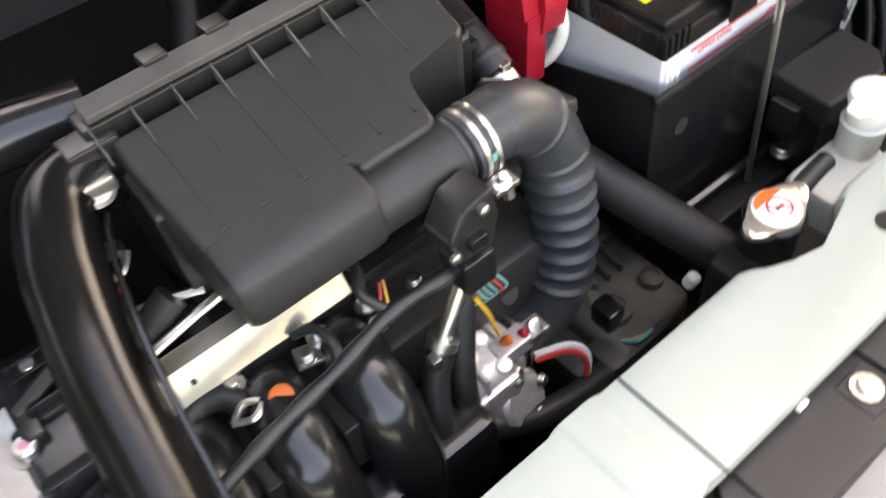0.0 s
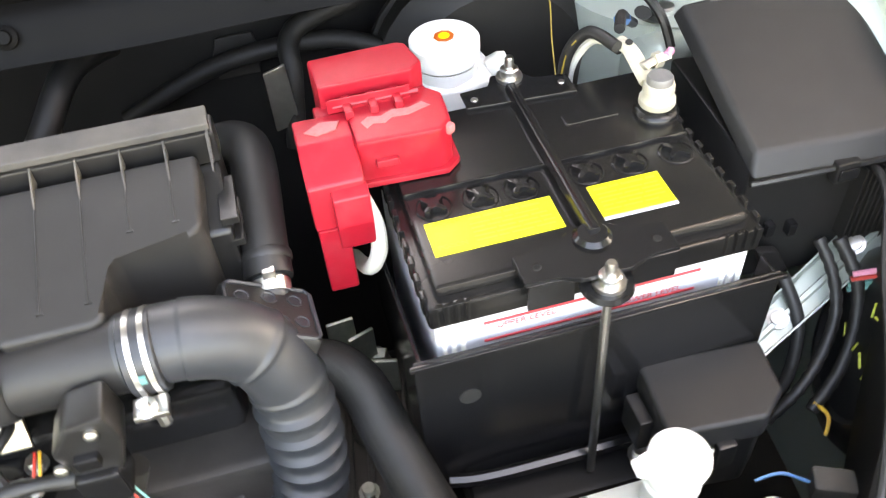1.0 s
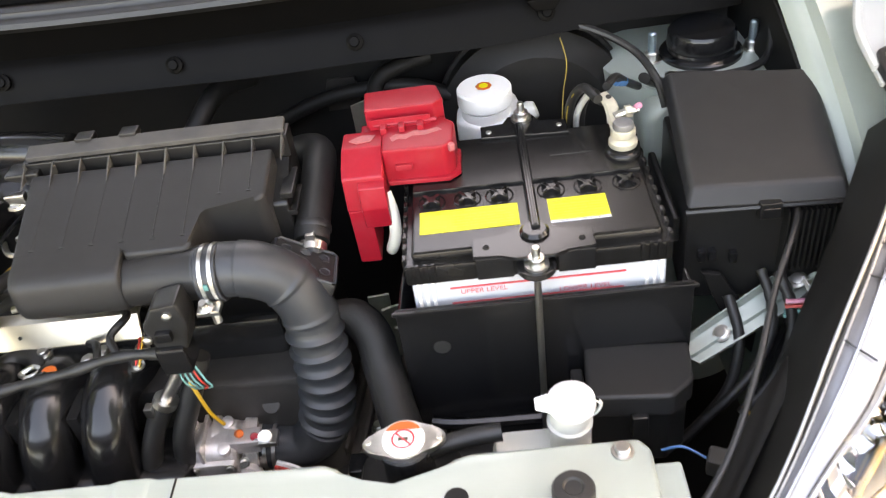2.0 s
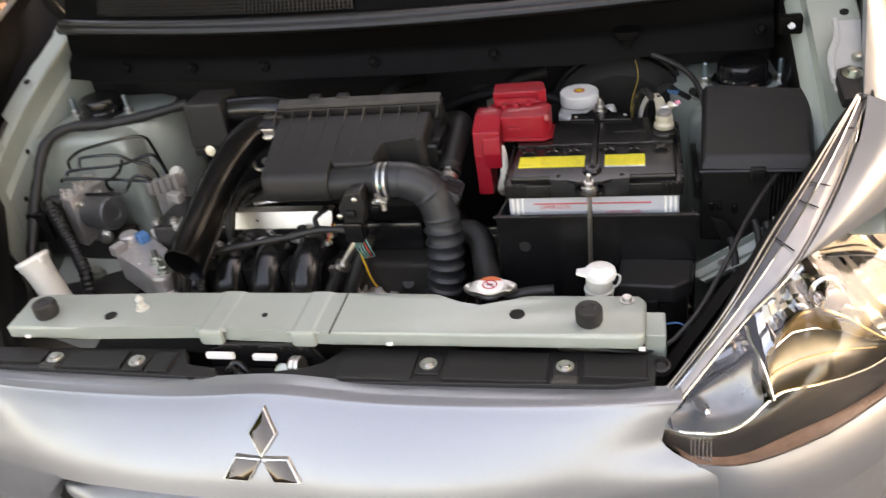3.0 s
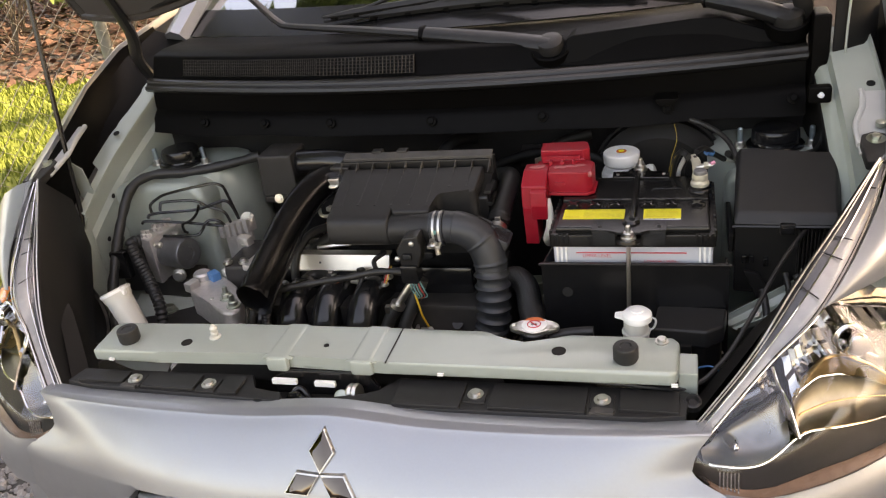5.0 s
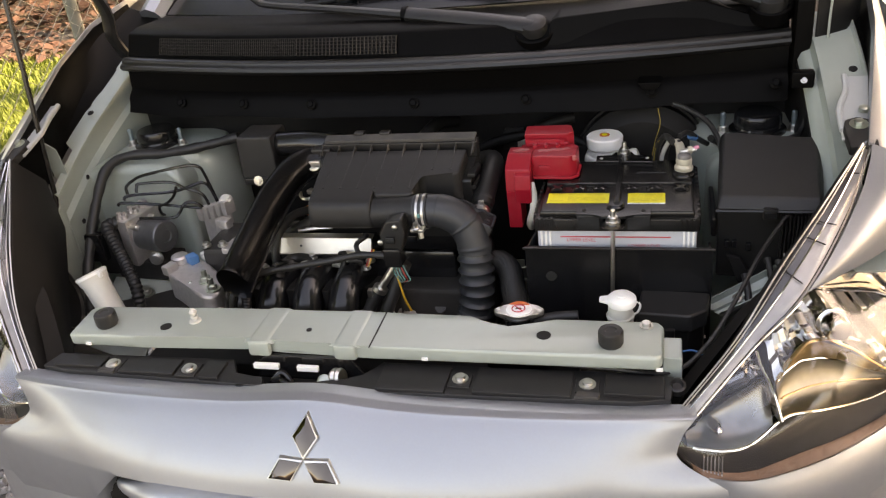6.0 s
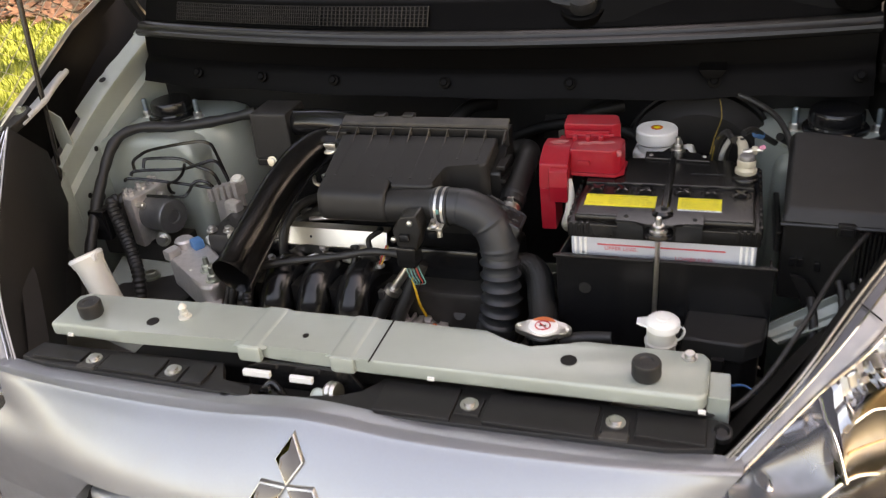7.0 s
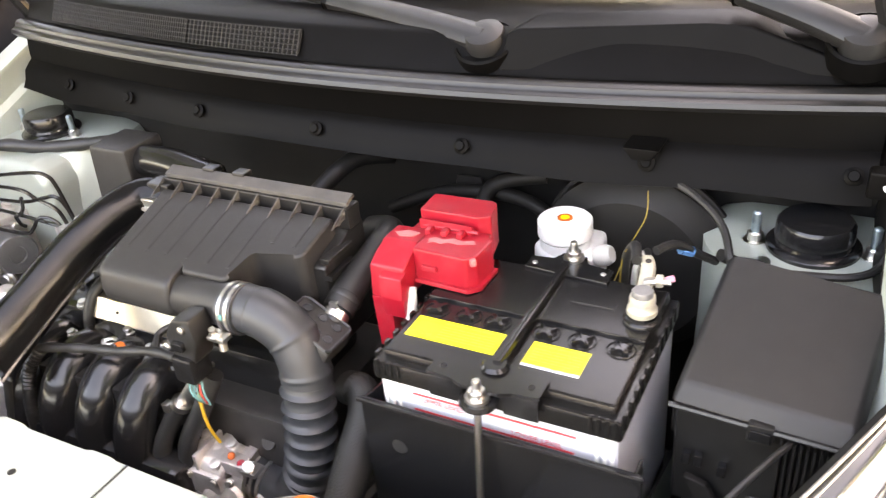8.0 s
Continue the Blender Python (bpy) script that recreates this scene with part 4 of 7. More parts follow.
    part("bulb_collar", lathe([(0.019, 0), (0.021, 0.002), (0.021, 0.005), (0.0175, 0.007)], deep(15.4, 0.72, 0.38), aim, 24), CHROME, big, "chrome ring round the bulb cap")
    part("bulb", lathe([(0.007, 0), (0.009, 0.012), (0.006, 0.024), (0.002, 0.028)], deep(8.2, 0.46, 0.80), aim, 14), CHROME, small)
    part("turn_cover", lathe([(0.015, 0), (0.018, 0.010), (0.014, 0.018), (0.005, 0.021)], deep(19.9, 0.30, 0.50), Vector((s, -0.4, 0.1)), 18), AMBER, h, "orange turn signal cover")
    for k in range(6):
        a = mir((0.486 + 0.0042 * k, -0.099, 0.700))
        part("ventilation_rib", tube([a, a + Vector((0, -0.006, -0.030))], 0.0013, 5, 1), CHROME, h)
    # back of the lamp, seen from inside the bay
    b = sheet([[p + Vector((0, 0.003, -0.005)) for p in top], [p + Vector((-s * 0.003, 0.006, -0.010)) for p in top], [p + Vector((-s * 0.012, 0.05, -0.065)) for p in top], [p + Vector((-s * 0.01, 0.06, -0.16)) for p in top], [p + Vector((s * 0.02, 0.06, -0.24)) for p in top]], 0.002)
    part("back_shell", b, MATT, h, "black plastic back shell of the lamp")
    dome = part("back_cover", lathe([(0.096, -0.006), (0.094, 0.010), (0.084, 0.028), (0.066, 0.038), (0.062, 0.038), (0.058, 0.034), (0.03, 0.034)], mir((0.624, 0.162, 0.7085)), Vector((-s * 0.9, 0.35, 0.25)), 36), BLACK, h, "round black bulb cover")
    if s > 0:
        w = Vector((-0.9, 0.35, 0.25)).normalized()
        u = w.cross(Vector((0, 0, 1))).normalized()
        v = u.cross(w)
        c = Vector((0.624, 0.162, 0.7085)) + w * 0.0350
        for dx, dy, tilt, ln in ((-0.02, 0.03, 0.3, 0.013), (-0.008, 0.032, 1.2, 0.012), (0.004, 0.03, -0.5, 0.012), (0.016, 0.028, 0.9, 0.012), (-0.024, -0.002, 1.4, 0.013), (-0.010, -0.004, 0.4, 0.013), (0.004, -0.006, 1.5, 0.012), (0.016, -0.008, 1.3, 0.012), (0.026, -0.010, 0.6, 0.012)):
            a = c + u * dx + v * dy
            e = u * math.cos(tilt) + v * math.sin(tilt)
            part("chalk_mark", tube([a - e * ln / 2, a + e * ln / 2], 0.0011, 5, 1), LIME, dome, "lime chalk stroke")
    a = mir((0.598, 0.17, 0.815))
    part("moulded_mark", box(a.x - 0.0005, a.x + 0.0005, a.y - 0.014, a.y + 0.014, a.z - 0.003, a.z + 0.003, 0.0), GREYINK, h)
    return h


for s in (-1, 1):
    headlamp(s)

# ---------------------------------------------------------------- hood, cowl, windscreen
HSLOPE = 55.0


def hood_point(x, d, lift=0.0):
    """A point of the opened hood: d metres from the hinge line, lift along its normal."""
    c, q = math.cos(radians(HSLOPE)), math.sin(radians(HSLOPE))
    return (x, 0.63 - d * c - lift * q, 1.064 + d * q - lift * c)


hood = thing("hood", "open silver hood seen from its dim underside", "hood", (0, 0.63, 1.064))
xs = list(np.linspace(-0.695, 0.695, 31))


def rear(x):
    u = min(1.0, abs(x) / 0.69)
    return 0.24 * (1 - u * u) + 0.14 * u ** 6


rows = []
for d in np.linspace(0, 1, 12):
    rows.append([hood_point(x * (1 - 0.16 * max(0, d - 0.75) * 2), rear(x) + d * (0.90 - rear(x) - 0.10 * (x / 0.69) ** 2), -0.03 + 0.035 * (x / 0.69) ** 2) for x in xs])
part("skin", sheet(rows, 0.002), SILVER, hood)
rows = []
for d in np.linspace(0.01, 0.97, 18):
    rows.append([hood_point(x * 0.965, rear(x) + 0.012 + d * (0.88 - rear(x) - 0.10 * (x / 0.69) ** 2), -0.01 + 0.03 * (x / 0.69) ** 2 + (0.012 if (0.12 < d < 0.88 and 0.1 < abs(x) < 0.56) else 0.0) * -1) for x in xs])
part("inner_panel", sheet(rows, 0.002), HOODIN, hood, "silver inner panel, its shade painted as dark grey")
for s in (-1, 1):
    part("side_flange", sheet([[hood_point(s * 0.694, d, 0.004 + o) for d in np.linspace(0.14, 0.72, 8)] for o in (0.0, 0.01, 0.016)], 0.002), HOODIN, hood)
part("rear_hem", tube([hood_point(x, rear(x) + 0.004, -0.012 + 0.02 * (x / 0.69) ** 2) for x in xs], 0.011, 8, 2), HOODIN, hood, "rounded hem in painted-shade grey")
part("seal", tube([hood_point(x, rear(x) + 0.02, 0.006) for x in xs[2:-2]], 0.006, 8, 2), MATT, hood)
for s in (-1, 1):
    part("side_hem", tube([hood_point(s * (0.692 - 0.05 * max(0, d - 0.6)), d, 0.004) for d in np.linspace(0.135, 0.78, 9)], 0.012, 8, 3), HOODIN, hood, "rounded hem in painted-shade grey")
    hg = part("hinge", tube([(s * 0.625, 0.60, 1.03), (s * 0.63, 0.58, 1.075), hood_point(s * 0.615, 0.10, 0.016), hood_point(s * 0.60, 0.27, 0.012)], 0.016, 8, 4, flat=0.6), BLACK, hood, "bent black hinge arm")
single("prop_rod", tube([(-0.655, 0.305, 0.80), (-0.657, 0.312, 0.84), (-0.66, 0.374, 1.255), (-0.663, 0.40, 1.33)], 0.0045, 8, 4), GLOSSY, "thin black hood prop rod standing upright", "prop rod")

cowl = thing("cowl_panel", "black plastic windscreen cowl with vents and a rubber edge seal", "cowl", (0, 0.6, 1.0))


def bow(x):
    """How far the cowl's front edge is drawn back towards the sides, and its rise."""
    k = (x - 0.015) / 0.62
    return 0.068 * k * k, 0.004 * k * k - 0.008 * x


xs = list(np.linspace(-0.605, 0.636, 41))


def cowl_rows(prof, wave=False):
    rows = []
    for i, (y, z, f) in enumerate(prof):
        row = []
        for x in xs:
            dz = -0.007 * (0.5 + 0.5 * math.sin(x * 23.0)) * abs(x) / 0.6 if (wave and i == 0) else 0.0
            row.append((x, y + bow(x)[0] * f, z + bow(x)[1] * f - 0.012 * x * (1 - f) + dz))
        rows.append(row)
    return rows


part("flange", sheet(cowl_rows([(0.479, 0.924, 0.75), (0.486, 0.934, 0.75), (0.492, 0.950, 0.75), (0.500, 0.958, 0.78), (0.508, 0.964, 0.8)], True), 0.002), COWL, cowl, "black sheet flange with push pins")
part("upright", sheet(cowl_rows([(0.508, 0.960, 0.8), (0.505, 0.975, 0.85), (0.499, 0.998, 1.0), (0.490, 1.003, 1.0)]), 0.002), COWL, cowl)
part("edge_seal", sheet(cowl_rows([(0.492, 1.002, 1.0), (0.478, 1.004, 1.0), (0.473, 1.010, 1.0), (0.475, 1.015, 1.0), (0.482, 1.017, 1.0), (0.484, 1.019, 1.0), (0.485, 1.023, 1.0), (0.490, 1.026, 1.0), (0.498, 1.026, 1.0)]), 0.002), BLACK, cowl, "rubber seal strip with two beads")
part("deck", sheet(cowl_rows([(0.497, 1.025, 1.0), (0.509, 1.024, 1.0), (0.512, 1.027, 1.0), (0.530, 1.060, 1.0), (0.536, 1.064, 1.0), (0.575, 1.068, 0.9), (0.62, 1.066, 0.8), (0.70, 1.062, 0.7)]), 0.003), COWL, cowl, "black deck of the cowl")
for x in (-0.475, -0.335, -0.193, 0.006, 0.207, 0.418, 0.616):
    pin = (x, 0.4875 + bow(x)[0] * 0.75, 0.945 + bow(x)[1] * 0.75 - 0.003 * x)
    part("push_pin", lathe([(0.0095, 0), (0.0095, 0.003), (0.006, 0.0045), (0.005, 0.007)], pin, (0, -0.9, 0.5), 14), COWL, cowl)
part("end_post", box(0.640, 0.668, 0.545, 0.60, 0.93, 1.075, 0.006), COWL, cowl)
part("end_tab", box(0.628, 0.662, 0.455, 0.475, 0.958, 0.985, 0.004), COWL, cowl)
hexbolt((0.646, 0.4555, 0.972), 0.0035, 0.004, cowl, axis=(0, -0.8, 0.6))
part("moulding", prism([(0.395, 0.965), (0.435, 0.965), (0.425, 0.952), (0.405, 0.952)], "y", 0.492, 0.53, 0.002), COWL, cowl)
# vent grid on the sloping face, coarse in the middle and fine towards the side
ua, ub = Vector((0, 0.5105, 1.031)), Vector((0, 0.5255, 1.0585))
for x0, x1, n, w, nm in ((-0.214, -0.021, 26, 0.0026, "coarse"), (-0.52, -0.217, 70, 0.0016, "fine")):
    vent = part("vent", sheet([[(x, ua.y + bow(x)[0] + 0.001, ua.z + bow(x)[1] + 0.001), (x, ub.y + bow(x)[0] + 0.001, ub.z + bow(x)[1])] for x in np.linspace(x0, x1, 9)], 0.001), HOLE, cowl, "dark vent opening")
    b = bmesh.new()
    for k in range(n + 1):
        x = x0 + (x1 - x0) * k / n
        o = Vector((x, bow(x)[0] - 0.004, bow(x)[1]))
        tube([ua + o, ub + o], w * 0.5, 4, 1, bm=b, smooth=False)
    for k in range(6):
        c = ua.lerp(ub, k / 5)
        tube([(x, c.y + bow(x)[0] - 0.003, c.z + bow(x)[1]) for x in np.linspace(x0, x1, 9)], 0.0009, 4, 1, bm=b, smooth=False)
    part("vent_grid", b, BLACK, vent)
b = bmesh.new()
pts = [(0.245, 1.028), (0.250, 1.066), (0.262, 1.071), (0.46, 1.078), (0.50, 1.076), (0.585, 1.046), (0.60, 1.03)]
front, back = [], []
for x, z in pts:
    o = bow(x)[0]
    front.append(b.verts.new((x, 0.511 + o + (z - 1.028) * 0.45, z + bow(x)[1])))
    back.append(b.verts.new((x, 0.60 + o, z + bow(x)[1] - 0.002)))
b.faces.new(front[::-1])
b.faces.new(back)
for i in range(len(pts)):
    j = (i + 1) % len(pts)
    b.faces.new((front[i], front[j], back[j], back[i]))
soften(b, list(b.edges), 0.003)
part("raised_field", b, COWL, cowl)
for x, y, z in ((0.221, 0.552, 1.030), (0.605, 0.590, 1.045)):
    part("pivot_well", lathe([(0.036, 0), (0.036, 0.024), (0.033, 0.026), (0.030, 0.020)], (x, y, z), (0, -0.5, 1), 24), COWL, cowl)

xs = list(np.linspace(-0.63, 0.63, 17))
ws = part("windscreen", sheet([[(x * (1 - 0.08 * j / 12), 0.69 + 0.75 * j / 12 + 0.10 * (x / 0.63) ** 2, 1.066 + 0.42 * j / 12) for x in xs] for j in range(13)], 0.004), GLASS, car, "windscreen glass reflecting trees")
ws.visible_shadow = False
part("windscreen_band", sheet([[(x, 0.687 + 0.75 * j / 12 + 0.10 * (x / 0.63) ** 2, 1.066 + 0.42 * j / 12) for x in xs] for j in (0, 0.6, 1.2)], 0.001), GLOSSY, car, "black band printed along the glass edge")
part("hinge_panel", sheet([[(0.673, 0.552, z), (0.690, 0.556, z), (0.720, 0.566, z), (0.744, 0.60, z)] for z in (0.985, 1.03, 1.08, 1.13)], 0.003), MATT, car, "black hinge panel beside the cowl")
part("hinge_panel_edge", tube([(0.691, 0.549, 0.985), (0.691, 0.549, 1.05), (0.694, 0.552, 1.12)], 0.002, 6, 3), BAY, car)
part("hinge_step", box(0.680, 0.722, 0.530, 0.556, 0.968, 0.974, 0.001), PALE, car)
part("roof", sheet([[(x, y, z) for x in (-0.58, 0, 0.58)] for y, z in ((1.45, 1.49), (2.0, 1.55), (3.2, 1.52))], 0.01), SILVER, car)
part("dashboard", box(-0.62, 0.62, 0.85, 1.5, 0.75, 1.02, 0.03), MATT, car)
for s in (-1, 1):
    part("pillar", tube([(s * 0.66, 0.78, 1.06), (s * 0.60, 1.1, 1.27), (s * 0.56, 1.48, 1.49)], 0.03, 8), SILVER, car)


def wiper(base, arm, blade, label):
    w = thing("wiper", label, "wiper", base[0], "windscreen wipers")
    part("pivot_cap", lathe([(0.024, -0.016), (0.025, 0.004), (0.022, 0.013), (0.013, 0.016), (0.004, 0.016)], base[0], (0, -0.45, 1), 24), COVER, w)
    part("base_arm", tube(base, lambda q: 0.022 - 0.004 * q, 10, 8, flat=0.75), COVER, w, "broad channel of the wiper arm")
    part("hinge_joint", tube([Vector(base[-1]) - Vector((0.004, 0, 0)), Vector(base[-1]) + Vector((0.006, 0, 0))], 0.0192, 10, 1, flat=0.8), COWL, w)
    part("arm", tube(arm, lambda q: 0.0125 - 0.006 * q, 8, 8, flat=0.7), COVER, w)
    bl = part("blade", tube(blade, lambda q: 0.003 + 0.007 * min(1, 6 * q, 6 * (1 - q)), 6, 8, flat=0.9), COVER, w)
    part("rubber", tube([(x, y + 0.004, z - 0.010) for x, y, z in blade], 0.0026, 5, 6), HOSE, bl)
    a, c = Vector(blade[0]), Vector(blade[-1])
    for k in range(9):
        q = 0.08 + 0.105 * k
        p = along(blade, q)
        part("claw", box(p.x - 0.006, p.x + 0.006, p.y - 0.008, p.y + 0.008, p.z - 0.009, p.z - 0.002, 0.001), COWL, bl)
    m = along(blade, 0.5)
    part("yoke", tube([along(blade, 0.22) + Vector((0, 0, 0.004)), m + Vector((-0.04, -0.004, 0.016)), m + Vector((0.04, -0.004, 0.016)), along(blade, 0.78) + Vector((0, 0, 0.004))], 0.0045, 6, 6), COVER, bl)


wiper([(0.221, 0.545, 1.052), (0.12, 0.568, 1.064), (-0.023, 0.60, 1.076)], [(-0.023, 0.60, 1.076), (-0.17, 0.632, 1.087), (-0.31, 0.658, 1.097), (-0.345, 0.668, 1.106), (-0.40, 0.70, 1.140), (-0.455, 0.73, 1.176), (-0.52, 0.765, 1.215)],
      [(-0.27, 0.722, 1.097), (-0.125, 0.730, 1.106), (0.0, 0.738, 1.112), (0.17, 0.742, 1.110)], "black wiper arm parked at the foot of the windscreen")
wiper([(0.605, 0.572, 1.066), (0.55, 0.59, 1.083), (0.478, 0.62, 1.097)], [(0.478, 0.62, 1.097), (0.30, 0.665, 1.110), (0.115, 0.715, 1.120), (0.04, 0.725, 1.126), (-0.01, 0.73, 1.116)],
      [(-0.20, 0.722, 1.092), (0.02, 0.732, 1.100), (0.20, 0.738, 1.098), (0.38, 0.742, 1.098)], "black wiper arm beside the fender, parked on the glass")

# ---------------------------------------------------------------- battery and its neighbours
tray = thing("battery_tray", "black open plastic battery tray under the battery", "tray", (0.373, 0.26, 0.655))
X0, X1, Y0, Y1, Z0, Z1 = 0.243, 0.503, 0.188, 0.392, 0.655, 0.822
part("front_wall", box(X0 - 0.003, X1 + 0.003, Y0 - 0.001, Y0 + 0.002, Z0, Z1, 0.001), GLOSSY, tray)
part("rim", box(X0 - 0.006, X1 + 0.006, Y0 - 0.005, Y0 - 0.001, Z1 - 0.004, Z1, 0.001), GLOSSY, tray)
part("side_wall", prism([(Y0 + 0.002, Z0), (Y0 + 0.002, Z1), (Y0 + 0.03, Z1 - 0.006), (Y1, Z1 - 0.05), (Y1, Z0)], "x", X0, X0 + 0.003, 0.0008), GLOSSY, tray)
part("side_wall", prism([(Y0 + 0.002, Z0), (Y0 + 0.002, Z1), (Y0 + 0.018, Z1), (Y0 + 0.022, Z1 - 0.07), (Y1, Z1 - 0.12), (Y1, Z0)], "x", X1 - 0.003, X1, 0.0008), GLOSSY, tray)
part("floor_plate", box(X0 + 0.003, X1 - 0.003, Y0 + 0.002, Y1, Z0, Z0 + 0.004, 0.0008), GLOSSY, tray)
part("tray_rail", tube([(0.255, 0.182, 0.672), (0.30, 0.176, 0.672), (0.46, 0.176, 0.672), (0.50, 0.182, 0.672)], 0.006, 8), GLOSSY, tray)
hexbolt((0.405, 0.160, 0.672), 0.007, 0.008, tray)
part("round_sticker", lathe([(0.008, 0), (0.008, 0.0006)], (0.277, 0.187, 0.772), (0, -1, 0), 20), GRAIN, tray, "round brownish sticker")
part("tray_foot", box(0.27, 0.47, 0.15, 0.30, 0.60, 0.655, 0.006), MATT, tray)

bat = thing("battery", "pale grey car battery with black lid and yellow labels", "battery", (0.372, 0.26, 0.66))
part("case", box(0.258, 0.484, 0.199, 0.380, 0.662, 0.850, 0.004), CASE, bat, "pale grey plastic case")
b = box(0.2545, 0.4875, 0.1945, 0.3845, 0.843, 0.8635, 0.003)
lid = part("lid", b, LIDBLACK, bat, "dusty black lid")
part("deck", box(0.262, 0.480, 0.203, 0.379, 0.862, 0.8720, 0.004), LIDBLACK, lid)
part("terrace", box(0.263, 0.479, 0.292, 0.377, 0.868, 0.8755, 0.002), LIDBLACK, lid)
for k in range(4):
    for x in (0.2575 + k * 0.007, 0.4595 + k * 0.007):
        part("lid_rib", box(x, x + 0.004, 0.1925, 0.197, 0.848, 0.866, 0.001), LIDBLACK, bat)
for k in range(11):
    for x in (0.2530, 0.4850):
        part("lid_rib", box(x, x + 0.004, 0.203 + 0.016 * k, 0.211 + 0.016 * k, 0.850, 0.8665, 0.001), LIDBLACK, bat)
for k in range(3):
    for x in (0.2625 + 0.0065 * k, 0.4645 + 0.0065 * k):
        part("case_rib", box(x, x + 0.0032, 0.1965, 0.2, 0.70, 0.843, 0.001), WHITE, bat)
for x in (0.281, 0.3145, 0.3445, 0.3925, 0.4265, 0.4620):
    petals = []
    for k in range(48):
        a = 2 * math.pi * k / 48
        r = 0.0042 + 0.0066 * max(0.0, math.cos(4 * (a - 0.785))) ** 0.7
        petals.append((x + r * math.cos(a), 0.2765 + r * math.sin(a)))
    cap = part("filler_cap", lathe([(0.0132, 0), (0.0132, 0.0012), (0.0124, 0.0016), (0.0118, 0.0004), (0.002, 0.0004)], (x, 0.2765, 0.8715), seg=24), LIDBLACK, bat)
    part("grip", prism(petals, "z", 0.8716, 0.8765, 0.0009), GLOSSY, cap)
l1 = part("label", box(0.2700, 0.3600, 0.2300, 0.2620, 0.872, 0.8726, 0.0), YELLOW, bat, "yellow printed warning label")
l2 = part("label", box(0.3870, 0.4400, 0.2300, 0.2620, 0.872, 0.8726, 0.0), YELLOW, bat, "yellow printed warning label with white lower rim")
part("label_rim", box(0.3870, 0.4400, 0.2270, 0.2299, 0.872, 0.8725, 0.0), WHITE, l2)
rnd = random.Random(3)
for lab, x0, x1 in ((l1, 0.300, 0.356), (l2, 0.391, 0.436)):
    for r, yy in enumerate((0.2565, 0.2515, 0.2475, 0.2435, 0.2395, 0.2355)):
        x = x0
        while x < x1 - 0.006:
            w = rnd.uniform(0.006, 0.018)
            part("print_bar", box(x, min(x + w, x1), yy, yy + (0.0022 if r == 0 else 0.0013), 0.8726, 0.8728, 0.0), INKY, lab)
            x += w + 0.002
words("POISON", 0.0055, Matrix.Translation((0.284, 0.2352, 0.8727)), INKY, l1)
words("DANGER", 0.0045, Matrix.Translation((0.283, 0.2572, 0.8727)), INKY, l1)
words("MAINTENANCE FREE BATTERY", 0.0029, Matrix.Translation((0.4135, 0.2275, 0.8726)), INK, l2)
for x0, x1, z in ((0.292, 0.448, 0.832), (0.292, 0.446, 0.8135)):
    part("level_line", box(x0, x1, 0.1980, 0.1992, z, z + 0.0016, 0.0), REDINK, bat, "red level line")
flip = Matrix.Rotation(radians(90), 4, "X")
words("UPPER LEVEL", 0.0074, Matrix.Translation((0.322, 0.1985, 0.8250)) @ flip, REDINK, bat)
words("LOWER LEVEL", 0.0074, Matrix.Translation((0.412, 0.1985, 0.8162)) @ flip, REDINK, bat)
post = part("terminal_post", lathe([(0.0175, 0), (0.0175, 0.003), (0.0160, 0.005), (0.0135, 0.006), (0.0130, 0.010)], (0.467, 0.322, 0.8745), seg=28), LIDBLACK, bat, "black collar of the terminal post")
part("embossed_plate", box(0.398, 0.440, 0.328, 0.340, 0.8755, 0.8764, 0.001), GLOSSY, bat)

clampset = thing("battery_terminal_clamp", "tarnished cable clamp with ivory plastic sleeve on the battery post", "clamp", (0.467, 0.317, 0.889))
LEAD = material("cream_corroded_lead", (0.52, 0.48, 0.38), 0.5, 0.35, 0.2, 160, bump=0.15)
CAPGREY = material("dull_grey_lead", (0.22, 0.215, 0.21), 0.5, 0.5, 0.2, 120)
part("ring", lathe([(0.0128, 0), (0.0138, 0.002), (0.0136, 0.006), (0.0115, 0.008), (0.0110, 0.011), (0.0118, 0.012), (0.0118, 0.017), (0.0110, 0.0195)], (0.467, 0.322, 0.883), seg=32), LEAD, clampset, "cream coloured clamp ring")
part("post_top", lathe([(0.0098, 0), (0.0098, 0.004), (0.0088, 0.0055), (0.002, 0.0058)], (0.467, 0.322, 0.9025), seg=28), CAPGREY, clampset, "dull grey post top")
part("cable_lug", tube([(0.464, 0.333, 0.896), (0.463, 0.348, 0.901), (0.461, 0.362, 0.907), (0.456, 0.374, 0.909)], lambda q: 0.0075 - 0.001 * q, 8, 5, flat=0.6), LEAD, clampset, "cream corroded cable lug")
part("lug_hole", lathe([(0.003, 0), (0.003, 0.0006)], (0.4605, 0.364, 0.9125), (0, -0.2, 1), 12), IRON, clampset)
part("clamp_bolt", tube([(0.462, 0.342, 0.903), (0.474, 0.345, 0.905), (0.486, 0.346, 0.906)], 0.0038, 8, 2), STEEL, clampset)
part("nut", lathe([(0.0062, 0), (0.0062, 0.006)], (0.473, 0.345, 0.905), (1, 0.1, 0.05), 6), LEAD, clampset)
part("pink_sleeve", tube([(0.482, 0.344, 0.908), (0.488, 0.348, 0.909)], 0.0032, 8, 2), WIRE["pink"], clampset)

